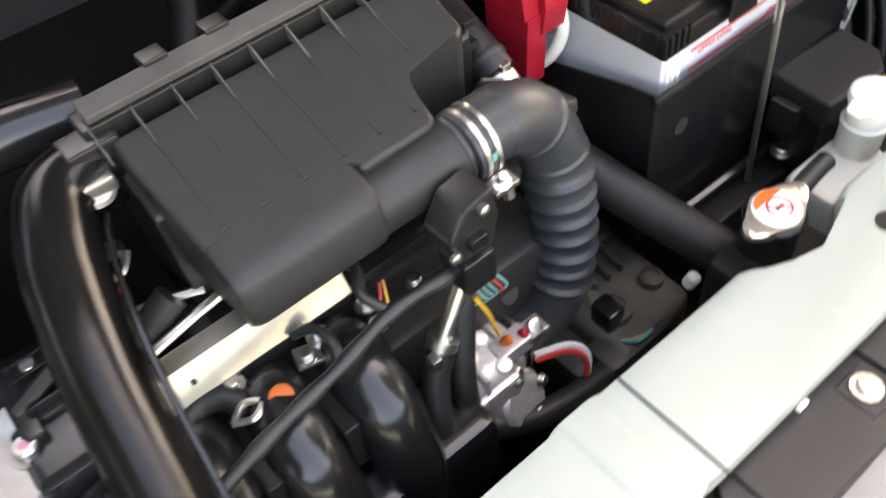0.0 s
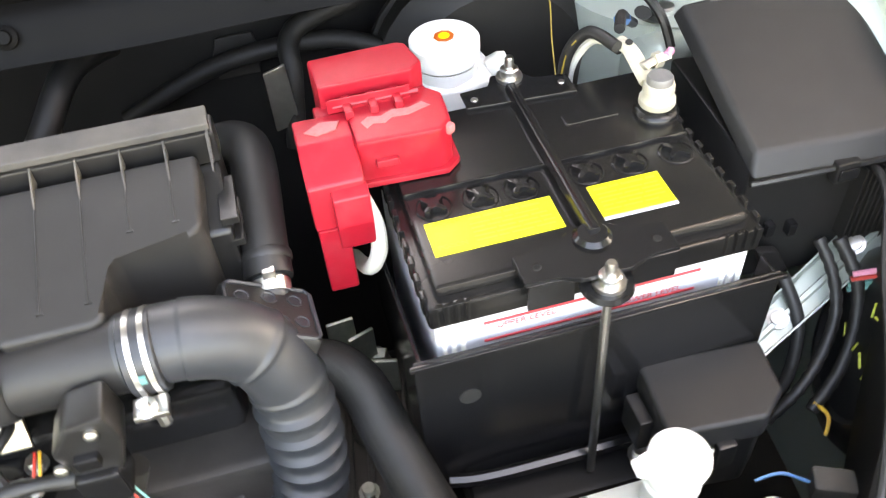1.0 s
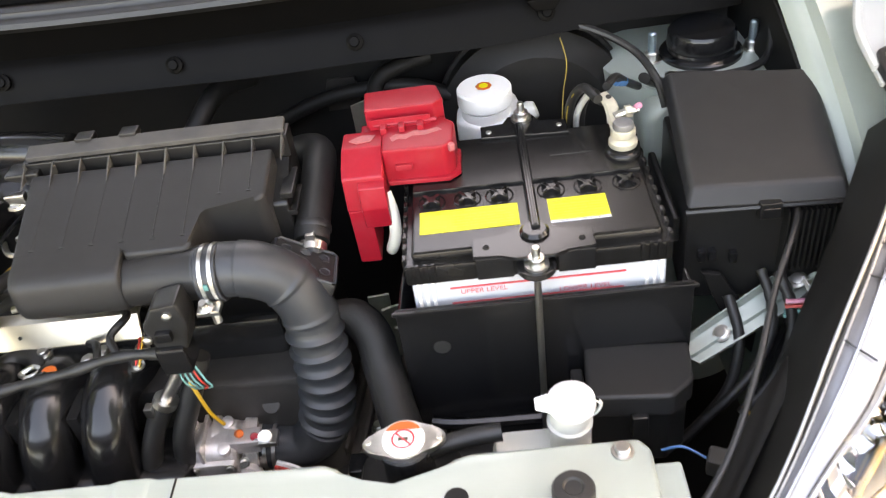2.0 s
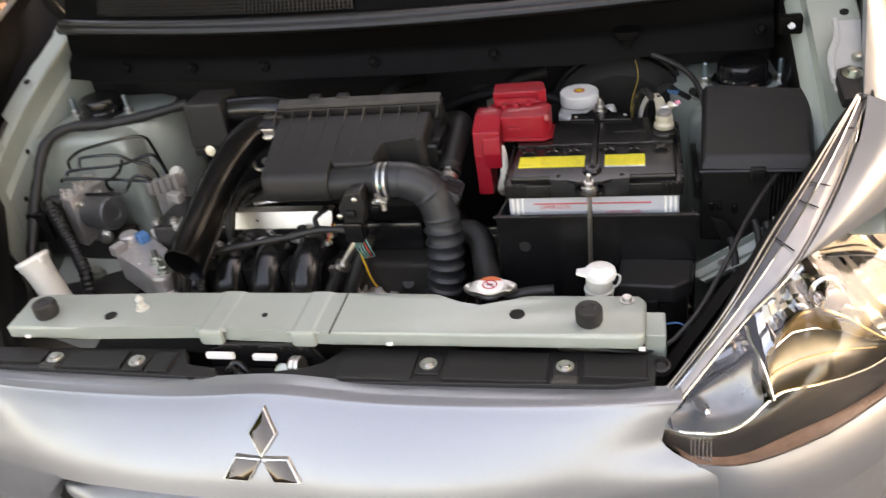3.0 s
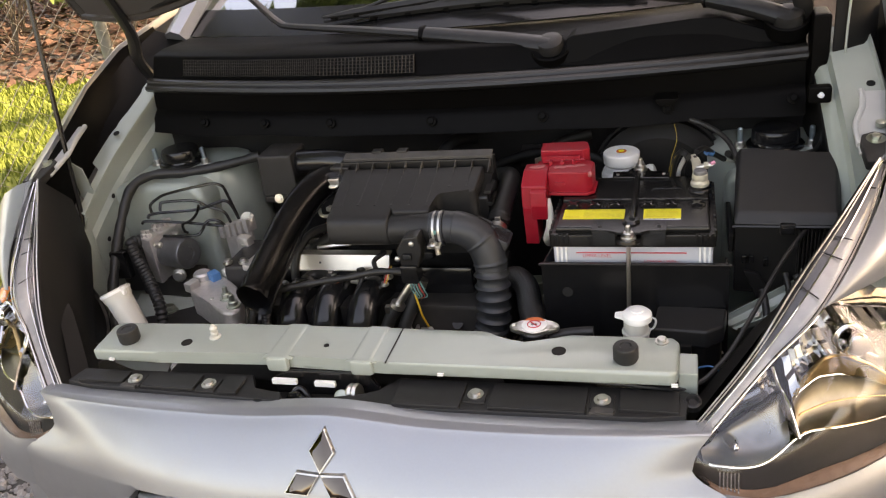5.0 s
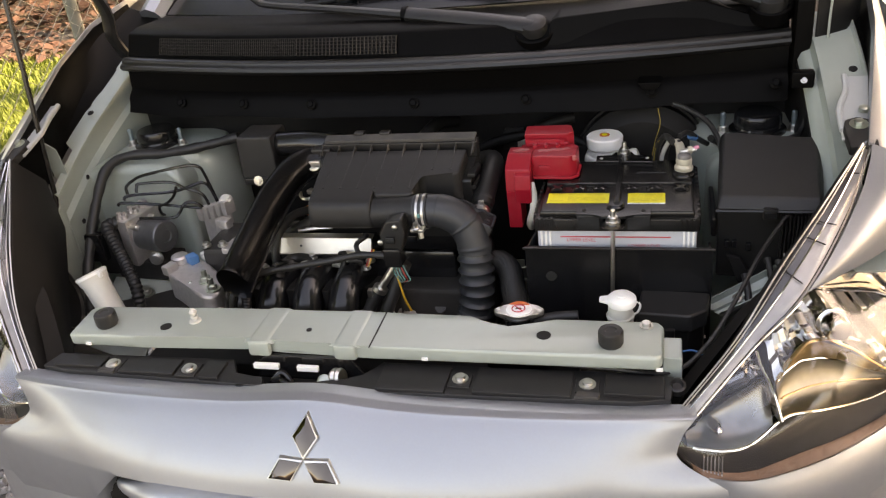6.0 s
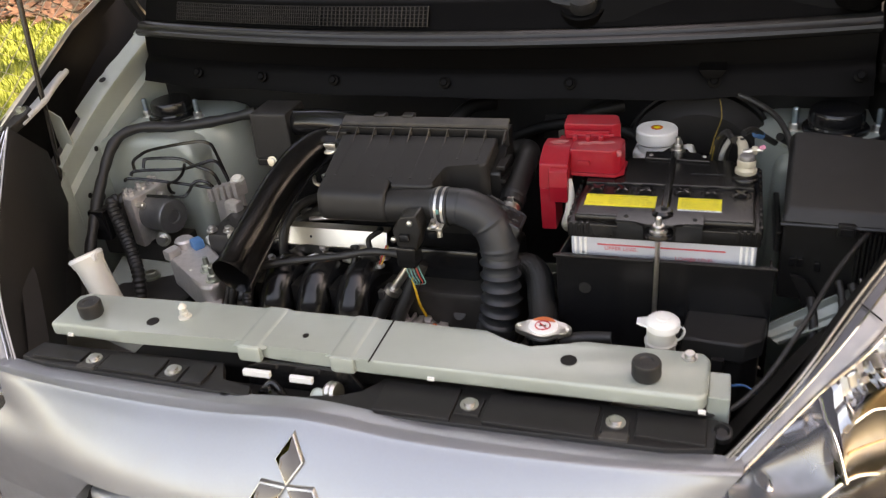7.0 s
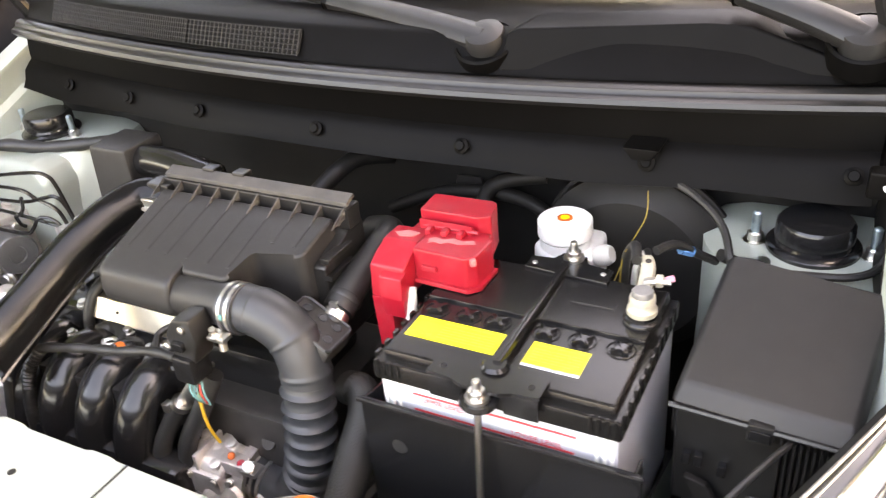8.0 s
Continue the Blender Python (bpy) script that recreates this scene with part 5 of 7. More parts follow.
hold = thing("battery_hold_down", "black steel strap across the battery with threaded rods and nuts", "hold-down", (0.372, 0.28, 0.87))
part("strap", prism([(0.3675, 0.8765), (0.369, 0.8835), (0.376, 0.8835), (0.3775, 0.8765)], "y", 0.212, 0.385, 0.001), GLOSSY, hold)
part("strap_groove", tube([(0.3725, 0.214, 0.8832), (0.3725, 0.383, 0.8832)], 0.0016, 6, 2), GLOSSY, hold)
fbk = part("front_bracket", prism([(0.316, 0.1865), (0.340, 0.1865), (0.352, 0.180), (0.386, 0.180), (0.398, 0.1865), (0.421, 0.1865), (0.421, 0.212), (0.395, 0.2135), (0.386, 0.222), (0.356, 0.222), (0.345, 0.2135), (0.316, 0.212)], "z", 0.8715, 0.8755, 0.001), GLOSSY, hold)
part("bracket_lip", box(0.318, 0.350, 0.1855, 0.1885, 0.850, 0.873, 0.001), GLOSSY, fbk)
part("bracket_lip", box(0.388, 0.420, 0.1855, 0.1885, 0.850, 0.873, 0.001), GLOSSY, fbk)
part("front_bracket_ear", lathe([(0.017, 0), (0.018, 0.002), (0.017, 0.006)], (0.369, 0.181, 0.861), seg=20), GLOSSY, hold)
part("strap_ring", lathe([(0.012, 0), (0.013, 0.002), (0.010, 0.005)], (0.371, 0.212, 0.8755), seg=20), GLOSSY, hold)
for x in (0.328, 0.410):
    part("rivet", lathe([(0.003, 0), (0.0025, 0.001)], (x, 0.198, 0.8755), seg=10), MATT, hold)
part("rear_bracket", prism([(0.333, 0.370), (0.421, 0.364), (0.421, 0.389), (0.392, 0.392), (0.388, 0.406), (0.362, 0.406), (0.357, 0.392), (0.333, 0.392)], "z", 0.8755, 0.8788, 0.001), GLOSSY, hold)
for x, y, z in ((0.369, 0.178, 0.867), (0.376, 0.398, 0.8788)):
    nut = hexbolt((x, y, z), 0.0075, 0.010, hold, "nut", washer=1.45)
    part("rod_tip", lathe([(0.0038, 0), (0.0038, 0.010), (0.003, 0.012)], (x, y, z + 0.008), seg=10), STEEL, nut)
part("threaded_rod", tube([(0.369, 0.178, 0.868), (0.366, 0.166, 0.66)], 0.0032, 8, 2), STEEL, hold)
part("threaded_rod", tube([(0.376, 0.398, 0.8788), (0.378, 0.402, 0.66)], 0.0032, 8, 2), STEEL, hold)
for x in (0.341, 0.413):
    part("rivet", lathe([(0.003, 0), (0.0025, 0.001)], (x, 0.379, 0.8788), seg=10), STEEL, hold)

red = thing("terminal_cover", "red plastic fuse and terminal cover on the battery's corner", "cover", (0.25, 0.34, 0.87))
part("rear_block", prism([(0.222, 0.360), (0.290, 0.360), (0.300, 0.368), (0.294, 0.396), (0.288, 0.400), (0.220, 0.398)], "z", 0.884, 0.931, 0.0025), RED, red)
part("rear_shelf", box(0.216, 0.300, 0.352, 0.366, 0.884, 0.912, 0.002), RED, red)
part("front_block", prism([(0.238, 0.310), (0.298, 0.307), (0.307, 0.316), (0.309, 0.350), (0.298, 0.362), (0.238, 0.362)], "z", 0.878, 0.9145, 0.0035), RED, red)
part("front_flange", prism([(0.240, 0.306), (0.300, 0.303), (0.311, 0.313), (0.312, 0.352), (0.240, 0.352)], "z", 0.8765, 0.8815, 0.0012), RED, red)
part("pillar", prism([(0.352, 0.862), (0.352, 0.913), (0.322, 0.914), (0.302, 0.905), (0.290, 0.900), (0.286, 0.864)], "x", 0.199, 0.2385, 0.0022), RED, red)
part("pillar_step", prism([(0.294, 0.845), (0.294, 0.897), (0.281, 0.893), (0.279, 0.870), (0.284, 0.845)], "x", 0.214, 0.2395, 0.0015), RED, red)
part("pillar_leg", prism([(0.335, 0.800), (0.335, 0.866), (0.284, 0.866), (0.288, 0.800)], "x", 0.200, 0.2215, 0.002), RED, red)
for x in (0.237, 0.255, 0.273):
    part("hinge_lug", box(x, x + 0.006, 0.340, 0.361, 0.912, 0.920, 0.001), RED, red)
part("hinge_pin", tube([(0.230, 0.352, 0.918), (0.292, 0.352, 0.918)], 0.0022, 6, 2), RED, red)
worn = [(0.246, 0.332), (0.252, 0.337), (0.261, 0.335), (0.270, 0.340), (0.281, 0.338), (0.292, 0.342), (0.297, 0.336), (0.288, 0.333), (0.280, 0.330), (0.268, 0.331), (0.262, 0.326), (0.254, 0.328), (0.249, 0.324)]
part("worn_patch", prism(worn, "z", 0.9142, 0.9148, 0.0), WORN, red, "pale worn patch")
part("worn_patch", prism([(0.206, 0.334), (0.218, 0.342), (0.232, 0.340), (0.228, 0.331), (0.214, 0.328)], "z", 0.9128, 0.9146, 0.0), WORN, red, "pale worn patch")
for k in range(3):
    part("rib", box(0.226, 0.286, 0.3575 - 0.0035 * k, 0.3590 - 0.0035 * k, 0.9135, 0.9165 + 0.004 * k, 0.0005), RED, red)
part("corner_scuff", box(0.300, 0.307, 0.309, 0.318, 0.905, 0.913, 0.002, turn=40), WORN, red)
part("front_catch", box(0.250, 0.266, 0.3050, 0.311, 0.893, 0.899, 0.001), RED, red)
single("positive_cable", tube([(0.236, 0.302, 0.872), (0.241, 0.292, 0.855), (0.240, 0.288, 0.832), (0.232, 0.300, 0.805), (0.225, 0.35, 0.77)], 0.0062, 10, 8), IVORY, "thick ivory battery cable dropping beside the tray", "cable")

# brake fluid reservoir and the servo behind it
res = thing("brake_reservoir", "white brake fluid reservoir with a round screw cap", "reservoir", (0.35, 0.475, 0.83))
part("cap", lathe([(0.0290, 0), (0.0305, 0.002), (0.0305, 0.018), (0.0288, 0.020), (0.0, 0.0205)], (0.341, 0.468, 0.864), seg=36), WHITE, res)
part("cap_emblem", lathe([(0.009, 0), (0.009, 0.0006)], (0.341, 0.468, 0.8845), seg=8), ORANGE, res, "orange printed emblem")
part("emblem_ring", lathe([(0.005, 0), (0.005, 0.0004)], (0.341, 0.468, 0.8851), seg=16), YELLOW, res)
part("neck", lathe([(0.028, 0), (0.028, 0.012)], (0.341, 0.468, 0.850), seg=30), WHITE, res)
part("body", prism([(0.306, 0.458), (0.322, 0.440), (0.352, 0.436), (0.376, 0.446), (0.384, 0.470), (0.376, 0.512), (0.33, 0.518), (0.308, 0.49)], "z", 0.80, 0.852, 0.007, seg=3), WHITE, res, "translucent white tank")
part("filler_ear", lathe([(0.010, 0), (0.012, 0.004), (0.012, 0.014), (0.009, 0.020)], (0.378, 0.462, 0.845), (0.9, 0, 0.35), 16), IVORY, res)
servo = thing("brake_servo", "round black brake servo on the bulkhead", "servo", (0.40, 0.58, 0.80))
part("drum", lathe([(0.10, 0), (0.115, 0.02), (0.115, 0.05), (0.09, 0.07)], (0.40, 0.58, 0.80), (0, -1, 0), 32), MATT, servo)
part("crimped_rim", lathe([(0.115, 0), (0.119, 0.002), (0.119, 0.008), (0.115, 0.010)], (0.40, 0.56, 0.80), (0, -1, 0), 32), MATT, servo)
single("thin_wire", tube([(0.418, 0.40, 0.86), (0.424, 0.43, 0.885), (0.432, 0.46, 0.905), (0.428, 0.48, 0.925)], 0.0006, 6, 6), OCHRE, "thin yellow wire hanging behind the battery", "wire")

# fuse box
fb = thing("fuse_box", "black grained fuse box with a sloping lid beside the battery", "fuse box", (0.585, 0.33, 0.75))
b = bmesh.new()
def lid_z(x, y, z0):
    return z0 + (y - 0.262) * 0.262 + (x - 0.518) * 0.03


plan6 = [(0.518, 0.262), (0.650, 0.250), (0.664, 0.388), (0.560, 0.400), (0.552, 0.410), (0.528, 0.410)]
wide6 = [(0.511, 0.250), (0.655, 0.238), (0.672, 0.392), (0.562, 0.406), (0.552, 0.416), (0.522, 0.416)]
top = [(x, y, lid_z(x, y, 0.868)) for x, y in plan6]
bot = [(x, y, lid_z(x, y, 0.854)) for x, y in wide6]
tv, bv = [b.verts.new(p) for p in top], [b.verts.new(p) for p in bot]
b.faces.new(tv)
b.faces.new(bv[::-1])
for i in range(6):
    b.faces.new((bv[i], bv[(i + 1) % 6], tv[(i + 1) % 6], tv[i]))
soften(b, list(b.edges), 0.004, 3)
part("lid", b, GRAIN, fb)
base = part("base", prism([(0.515, 0.258), (0.650, 0.246), (0.665, 0.39), (0.525, 0.41)], "z", 0.735, 0.857, 0.004), BLACK, fb)
part("lid_rim", tube([(0.511, 0.250, 0.849), (0.655, 0.238, 0.853)], 0.0025, 6, 2), BLACK, fb)
part("latch", box(0.575, 0.595, 0.240, 0.250, 0.838, 0.856, 0.002), BLACK, fb)
part("latch_loop", box(0.577, 0.593, 0.2375, 0.2405, 0.842, 0.852, 0.001), GLOSSY, fb)
for k in range(11):
    x = 0.600 + 0.005 * k
    part("rib", box(x, x + 0.0018, 0.238, 0.250, 0.775, 0.846, 0.0), BLACK, base)
for x, z in ((0.525, 0.79), (0.535, 0.79), (0.555, 0.785)):
    part("terminal_clip", box(x, x + 0.007, 0.246, 0.254, z, z + 0.012, 0.001), GLOSSY, base)
part("side_lug", box(0.508, 0.516, 0.28, 0.40, 0.79, 0.82, 0.003), BLACK, base)
single("black_brace", prism([(0.528, 0.78), (0.548, 0.775), (0.590, 0.70), (0.588, 0.66), (0.565, 0.69)], "y", 0.242, 0.250, 0.002), MATT, "black plastic brace under the fuse box", "brace")

rb = thing("relay_box", "small black relay box with a chamfered lid beside the coolant tank", "relay box", (0.45, 0.155, 0.70))
part("lid", prism([(0.402, 0.128), (0.476, 0.122), (0.498, 0.140), (0.504, 0.186), (0.408, 0.192)], "z", 0.722, 0.750, 0.004, seg=3), GRAIN, rb)
part("base", prism([(0.406, 0.132), (0.474, 0.126), (0.494, 0.142), (0.498, 0.182), (0.412, 0.188)], "z", 0.655, 0.724, 0.003), BLACK, rb)
part("side_catch", box(0.393, 0.404, 0.150, 0.178, 0.70, 0.735, 0.002), BLACK, rb)
part("front_catch", box(0.44, 0.455, 0.118, 0.127, 0.70, 0.728, 0.002), BLACK, rb)

# coolant and washer fillers
ct = thing("coolant_tank", "translucent white coolant overflow tank with a flip cap", "tank", (0.375, 0.09, 0.72))
part("cap", lathe([(0.0165, 0), (0.0192, 0.001), (0.0200, 0.004), (0.0192, 0.010), (0.0155, 0.0135), (0.0085, 0.0145), (0.008, 0.016), (0.004, 0.0163)], (0.384, 0.089, 0.789), seg=32), WHITE, ct)
part("cap_tab", prism([(0.354, 0.084), (0.368, 0.078), (0.368, 0.099), (0.354, 0.095)], "z", 0.7935, 0.797, 0.001), WHITE, ct)
part("cap_strap", tube([(0.402, 0.089, 0.795), (0.408, 0.091, 0.788), (0.406, 0.093, 0.776), (0.400, 0.093, 0.770)], 0.0016, 6, 6), WHITE, ct)
part("neck", lathe([(0.0175, 0), (0.0175, 0.030), (0.019, 0.031), (0.019, 0.034), (0.0165, 0.035), (0.0165, 0.054)], (0.382, 0.089, 0.738), seg=28), IVORY, ct)
part("tank", box(0.315, 0.40, 0.062, 0.112, 0.60, 0.742, 0.012), IVORY, ct)
part("cap_ring", tube([(0.398, 0.088, 0.80), (0.406, 0.09, 0.792), (0.402, 0.092, 0.775)], 0.0012, 5, 5), MATT, ct)
wf = thing("washer_filler", "white plastic washer bottle filler neck standing behind the crossbar", "filler", (-0.465, 0.13, 0.70))
ax = Vector((-0.45, 0.2, 1.0))
part("neck", lathe([(0.020, 0), (0.0225, 0.08), (0.0245, 0.084), (0.026, 0.098), (0.0235, 0.099), (0.019, 0.097)], (-0.447, 0.122, 0.70), ax, 28), IVORY, wf)
part("lip", lathe([(0.0265, 0), (0.027, 0.004), (0.0245, 0.006)], Vector((-0.447, 0.122, 0.70)) + ax.normalized() * 0.092, ax, 28), WHITE, wf)
part("notch_tab", box(-0.470, -0.458, 0.128, 0.136, 0.785, 0.797, 0.002), WHITE, wf)

# radiator and its cap
rad = thing("radiator", "black radiator top tank behind the crossbar with its filler neck", "radiator", (0, 0.06, 0.7))
part("tank", box(-0.33, 0.33, 0.012, 0.058, 0.60, 0.715, 0.006), MATT, rad)
part("core", box(-0.33, 0.33, 0.016, 0.054, 0.40, 0.60, 0.002), IRON, rad)
part("filler_neck", lathe([(0.022, 0), (0.020, 0.034), (0.023, 0.036), (0.023, 0.041)], (0.245, 0.075, 0.738), seg=24), GLOSSY, rad)
part("neck_base", box(0.20, 0.29, 0.03, 0.098, 0.66, 0.745, 0.012), MATT, rad)
part("outlet", tube([(0.255, 0.078, 0.762), (0.295, 0.083, 0.768), (0.325, 0.085, 0.770)], 0.008, 10, 5), HOSE, rad)
n = 40
outl = []
for k in range(n):
    a = 2 * math.pi * k / n
    r = 0.0200 + 0.0150 * max(0, abs(math.cos(a - 0.05))) ** 9
    outl.append((0.245 + r * math.cos(a), 0.075 + r * math.sin(a)))
cap = part("pressure_cap", prism(outl, "z", 0.777, 0.784, 0.002), STEEL, rad, "pressed steel cap with a white and orange disc")
part("disc", lathe([(0.0178, 0), (0.0178, 0.0022), (0.0165, 0.0032), (0.002, 0.0040)], (0.245, 0.075, 0.783), seg=32), WHITE, cap, "white printed disc")
arc = [(0.245 + 0.0162 * math.cos(a), 0.075 + 0.0162 * math.sin(a)) for a in np.linspace(radians(28), radians(152), 14)]
part("warning_arc", prism(arc, "z", 0.7870, 0.7876, 0.0), ORANGE, cap, "orange warning field")
ring = [(0.245 + 0.009 * math.cos(a), 0.073 + 0.009 * math.sin(a), 0.7876) for a in np.linspace(0, 6.283, 25)]
part("red_ring", tube(ring, 0.0008, 4, 1, smooth=False), REDINK, cap, "red printed ring")
part("red_slash", tube([(0.239, 0.079, 0.7876), (0.251, 0.067, 0.7876)], 0.0008, 4, 1, smooth=False), REDINK, cap)
part("print_bar", box(0.241, 0.249, 0.0715, 0.0745, 0.7872, 0.7877, 0), INK, cap)
for x in (0.2155, 0.2745):
    part("ear_dimple", lathe([(0.003, 0), (0.0025, 0.001)], (x, 0.075, 0.784), seg=10), STEEL, cap)

# earth lead and loom between battery and strut
earth = thing("earth_lug", "round earth lug and bolt on the strut tower plate", "lug", (0.505, 0.452, 0.862))
part("plate", lathe([(0.019, 0), (0.019, 0.002), (0.016, 0.003)], (0.548, 0.470, 0.8615), seg=24), CAPGREY, earth, "grey ring terminal")
part("black_boot", tube([(0.537, 0.460, 0.866), (0.524, 0.452, 0.874), (0.512, 0.444, 0.884)], 0.0085, 10, 4, flat=0.7), HOSE, earth)
hexbolt((0.548, 0.470, 0.864), 0.008, 0.007, earth)
loom = thing("terminal_loom", "black taped loom with a yellow tracer beside the battery post", "harness", (0.45, 0.40, 0.86))
part("tape", tube([(0.450, 0.362, 0.912), (0.440, 0.392, 0.910), (0.428, 0.405, 0.885), (0.425, 0.41, 0.84)], 0.0050, 10, 6), HOSE, loom)
part("tape", tube([(0.455, 0.368, 0.905), (0.450, 0.40, 0.900), (0.442, 0.415, 0.875), (0.440, 0.42, 0.84)], 0.0042, 10, 6), HOSE, loom)
part("tracer", tube([(0.440, 0.389, 0.9145), (0.4265, 0.401, 0.890), (0.421, 0.406, 0.84)], 0.0010, 5, 6), OCHRE, loom)
part("ivory_core", tube([(0.452, 0.372, 0.908), (0.446, 0.398, 0.898), (0.436, 0.412, 0.870), (0.434, 0.416, 0.84)], 0.0036, 8, 6), IVORY, loom)
part("sheath", tube([(0.507, 0.45, 0.872), (0.49, 0.43, 0.89), (0.475, 0.41, 0.908), (0.462, 0.385, 0.912)], 0.0045, 8, 6), HOSE, loom)
part("blue_tape", tube([(0.487, 0.427, 0.8925), (0.478, 0.418, 0.899)], 0.0056, 8, 2), WIRE["blue"], loom)
single("bulkhead_bracket", prism([(0.142, 0.812), (0.142, 0.838), (0.148, 0.856), (0.182, 0.856), (0.186, 0.84), (0.182, 0.812)], "y", 0.586, 0.590, 0.001), IRON, "grey steel bracket on the bulkhead", "bracket")
single("bulkhead_pipe", tube([(0.05, 0.57, 0.80), (0.15, 0.56, 0.845), (0.25, 0.55, 0.855), (0.31, 0.53, 0.84)], 0.009, 10, 6), MATT, "black pipe along the bulkhead", "pipe")

# painted stay and wiring between the battery tray and the fuse box
stay = thing("painted_stay", "pale grey painted steel stay rising beside the battery tray", "stay", (0.58, 0.245, 0.73))
la, lb = Vector((0.500, 0.216, 0.706)), Vector((0.645, 0.266, 0.772))
ma, mb = Vector((0.522, 0.194, 0.704)), Vector((0.668, 0.243, 0.753))
up = Vector((-0.004, -0.004, 0.009))
rows = [[la.lerp(lb, k / 8).lerp(ma.lerp(mb, k / 8), w) + up * h for k in range(9)] for w, h in ((0.0, 1.2), (0.05, 0.1), (0.10, 0.0), (0.46, 0.0), (0.50, 0.5), (0.54, 0.5), (0.58, 0.0), (0.95, 0.0), (1.0, 0.9))]
part("channel", sheet(rows, 0.0015), BAY, stay)
for x, y, z in ((0.545, 0.2165, 0.722), (0.622, 0.244, 0.757)):
    hexbolt((x, y, z), 0.006, 0.006, stay, axis=(-0.4, -0.3, 0.8))
lw = thing("lamp_wiring", "black taped lamp wiring with red and teal leads", "wiring", (0.59, 0.2, 0.72))
part("loom", tube([(0.585, 0.245, 0.775), (0.590, 0.225, 0.755), (0.588, 0.205, 0.73), (0.57, 0.185, 0.705), (0.545, 0.17, 0.685), (0.52, 0.165, 0.66)], lambda q: 0.0048 + 0.0006 * math.sin(90 * q), 10, 8), HOSE, lw)
part("loom", tube([(0.600, 0.240, 0.775), (0.607, 0.215, 0.75), (0.602, 0.195, 0.72), (0.58, 0.172, 0.695), (0.55, 0.155, 0.675)], lambda q: 0.0055 + 0.0006 * math.sin(80 * q), 10, 8), HOSE, lw)
for k, (c, dz) in enumerate((("red", 0.0), ("pink", 0.006), ("teal", -0.007), ("teal", -0.012))):
    part("lead", tube([(0.601, 0.215, 0.752 + dz), (0.615, 0.210, 0.756 + dz), (0.632, 0.205, 0.762 + dz)], 0.0024, 6, 4), WIRE[c], lw)
part("lead", tube([(0.552, 0.158, 0.682), (0.558, 0.145, 0.678), (0.552, 0.135, 0.668)], 0.0018, 5, 5), WIRE["yellow"], lw)
plugs = thing("lamp_plug", "grey plastic lamp plug with a thin blue lead", "plug", (0.512, 0.085, 0.70))
part("body", box(0.498, 0.528, 0.072, 0.092, 0.692, 0.712, 0.003, turn=-25), DUSTY, plugs)
part("collar", box(0.522, 0.545, 0.066, 0.080, 0.690, 0.706, 0.003, turn=-25), GRAIN, plugs)
part("lead", tube([(0.498, 0.088, 0.705), (0.480, 0.098, 0.710), (0.462, 0.10, 0.705)], 0.0014, 5, 5), WIRE["blue"], plugs)

# ---------------------------------------------------------------- air filter, ducts, engine
air = thing("air_filter_box", "black grained plastic air filter housing on top of the engine", "air filter", (0.02, 0.28, 0.80))
def slope(y):
    return 0.8945 + (y - 0.235) * 0.294


# sloping top, stepped along its front edge
PLANL = [(-0.103, 0.234), (0.001, 0.234), (0.004, 0.2235), (0.060, 0.2235), (0.066, 0.228), (0.067, 0.260), (0.073, 0.267), (0.122, 0.268), (0.130, 0.274), (0.134, 0.328), (-0.108, 0.328)]
b = bmesh.new()
up, dn = [b.verts.new((x, y, slope(y))) for x, y in PLANL], [b.verts.new((x, y + 0.004, 0.835)) for x, y in PLANL]
b.faces.new(up)
b.faces.new(dn[::-1])
for i in range(len(PLANL)):
    j = (i + 1) % len(PLANL)
    b.faces.new((dn[i], dn[j], up[j], up[i]))
soften(b, [e for e in b.edges if not all(abs(v.co.y - 0.234) < 0.0045 and v.co.x < 0.01 for v in e.verts)], 0.005, 3)
lid = part("lid", b, GRAIN, air)
# rounded front chamber
ROLL = spline([(0, 0.2345, 0.8943), (0, 0.222, 0.8907), (0, 0.2115, 0.8872), (0, 0.2045, 0.8825), (0, 0.2008, 0.8745), (0, 0.1985, 0.858), (0, 0.2015, 0.846), (0, 0.212, 0.8385), (0, 0.238, 0.835)], 5)
rows = []
for x, k in ((-0.1025, 0.80), (-0.1015, 0.90), (-0.098, 0.97), (-0.092, 1.0), (-0.008, 1.0), (-0.002, 0.98), (0.0005, 0.93), (0.0015, 0.85)):
    rows.append([(x, 0.234 + (p.y - 0.234) * k, 0.864 + (p.z - 0.864) * (0.5 + 0.5 * k)) for p in ROLL])
b = sheet(rows)
b.verts.ensure_lookup_table()
m = len(ROLL)
for r in (0, len(rows) - 1):
    b.faces.new([b.verts[r * m + i] for i in range(m)])
part("front_chamber", b, GRAIN, air)
part("outlet_duct", tube([(-0.004, 0.226, 0.859), (0.03, 0.223, 0.862), (0.075, 0.2195, 0.864)], 0.0242, 28, 4), GRAIN, air)
for k in range(8):
    x = -0.085 + 0.0285 * k
    y1 = 0.238 if x < 0.068 else 0.28
    part("lid_ridge", tube([(x, 0.322, slope(0.322) - 0.0002), (x, y1, slope(y1) - 0.0002)], 0.0008, 5, 1, smooth=False), GRAIN, lid)
    part("lid_pip", box(x - 0.0022, x + 0.0022, y1 - 0.0008, y1 + 0.0008, slope(y1) - 0.0005, slope(y1) + 0.0006, 0.0), BLACK, lid)
part("rear_lip", prism([(0.338, 0.9355), (0.353, 0.9405), (0.355, 0.936), (0.338, 0.930)], "x", -0.112, 0.146, 0.001), DUSTY, air, "dusty grey rear lip")
part("lower_rim", box(-0.118, 0.148, 0.335, 0.358, 0.905, 0.930, 0.002), BLACK, air)
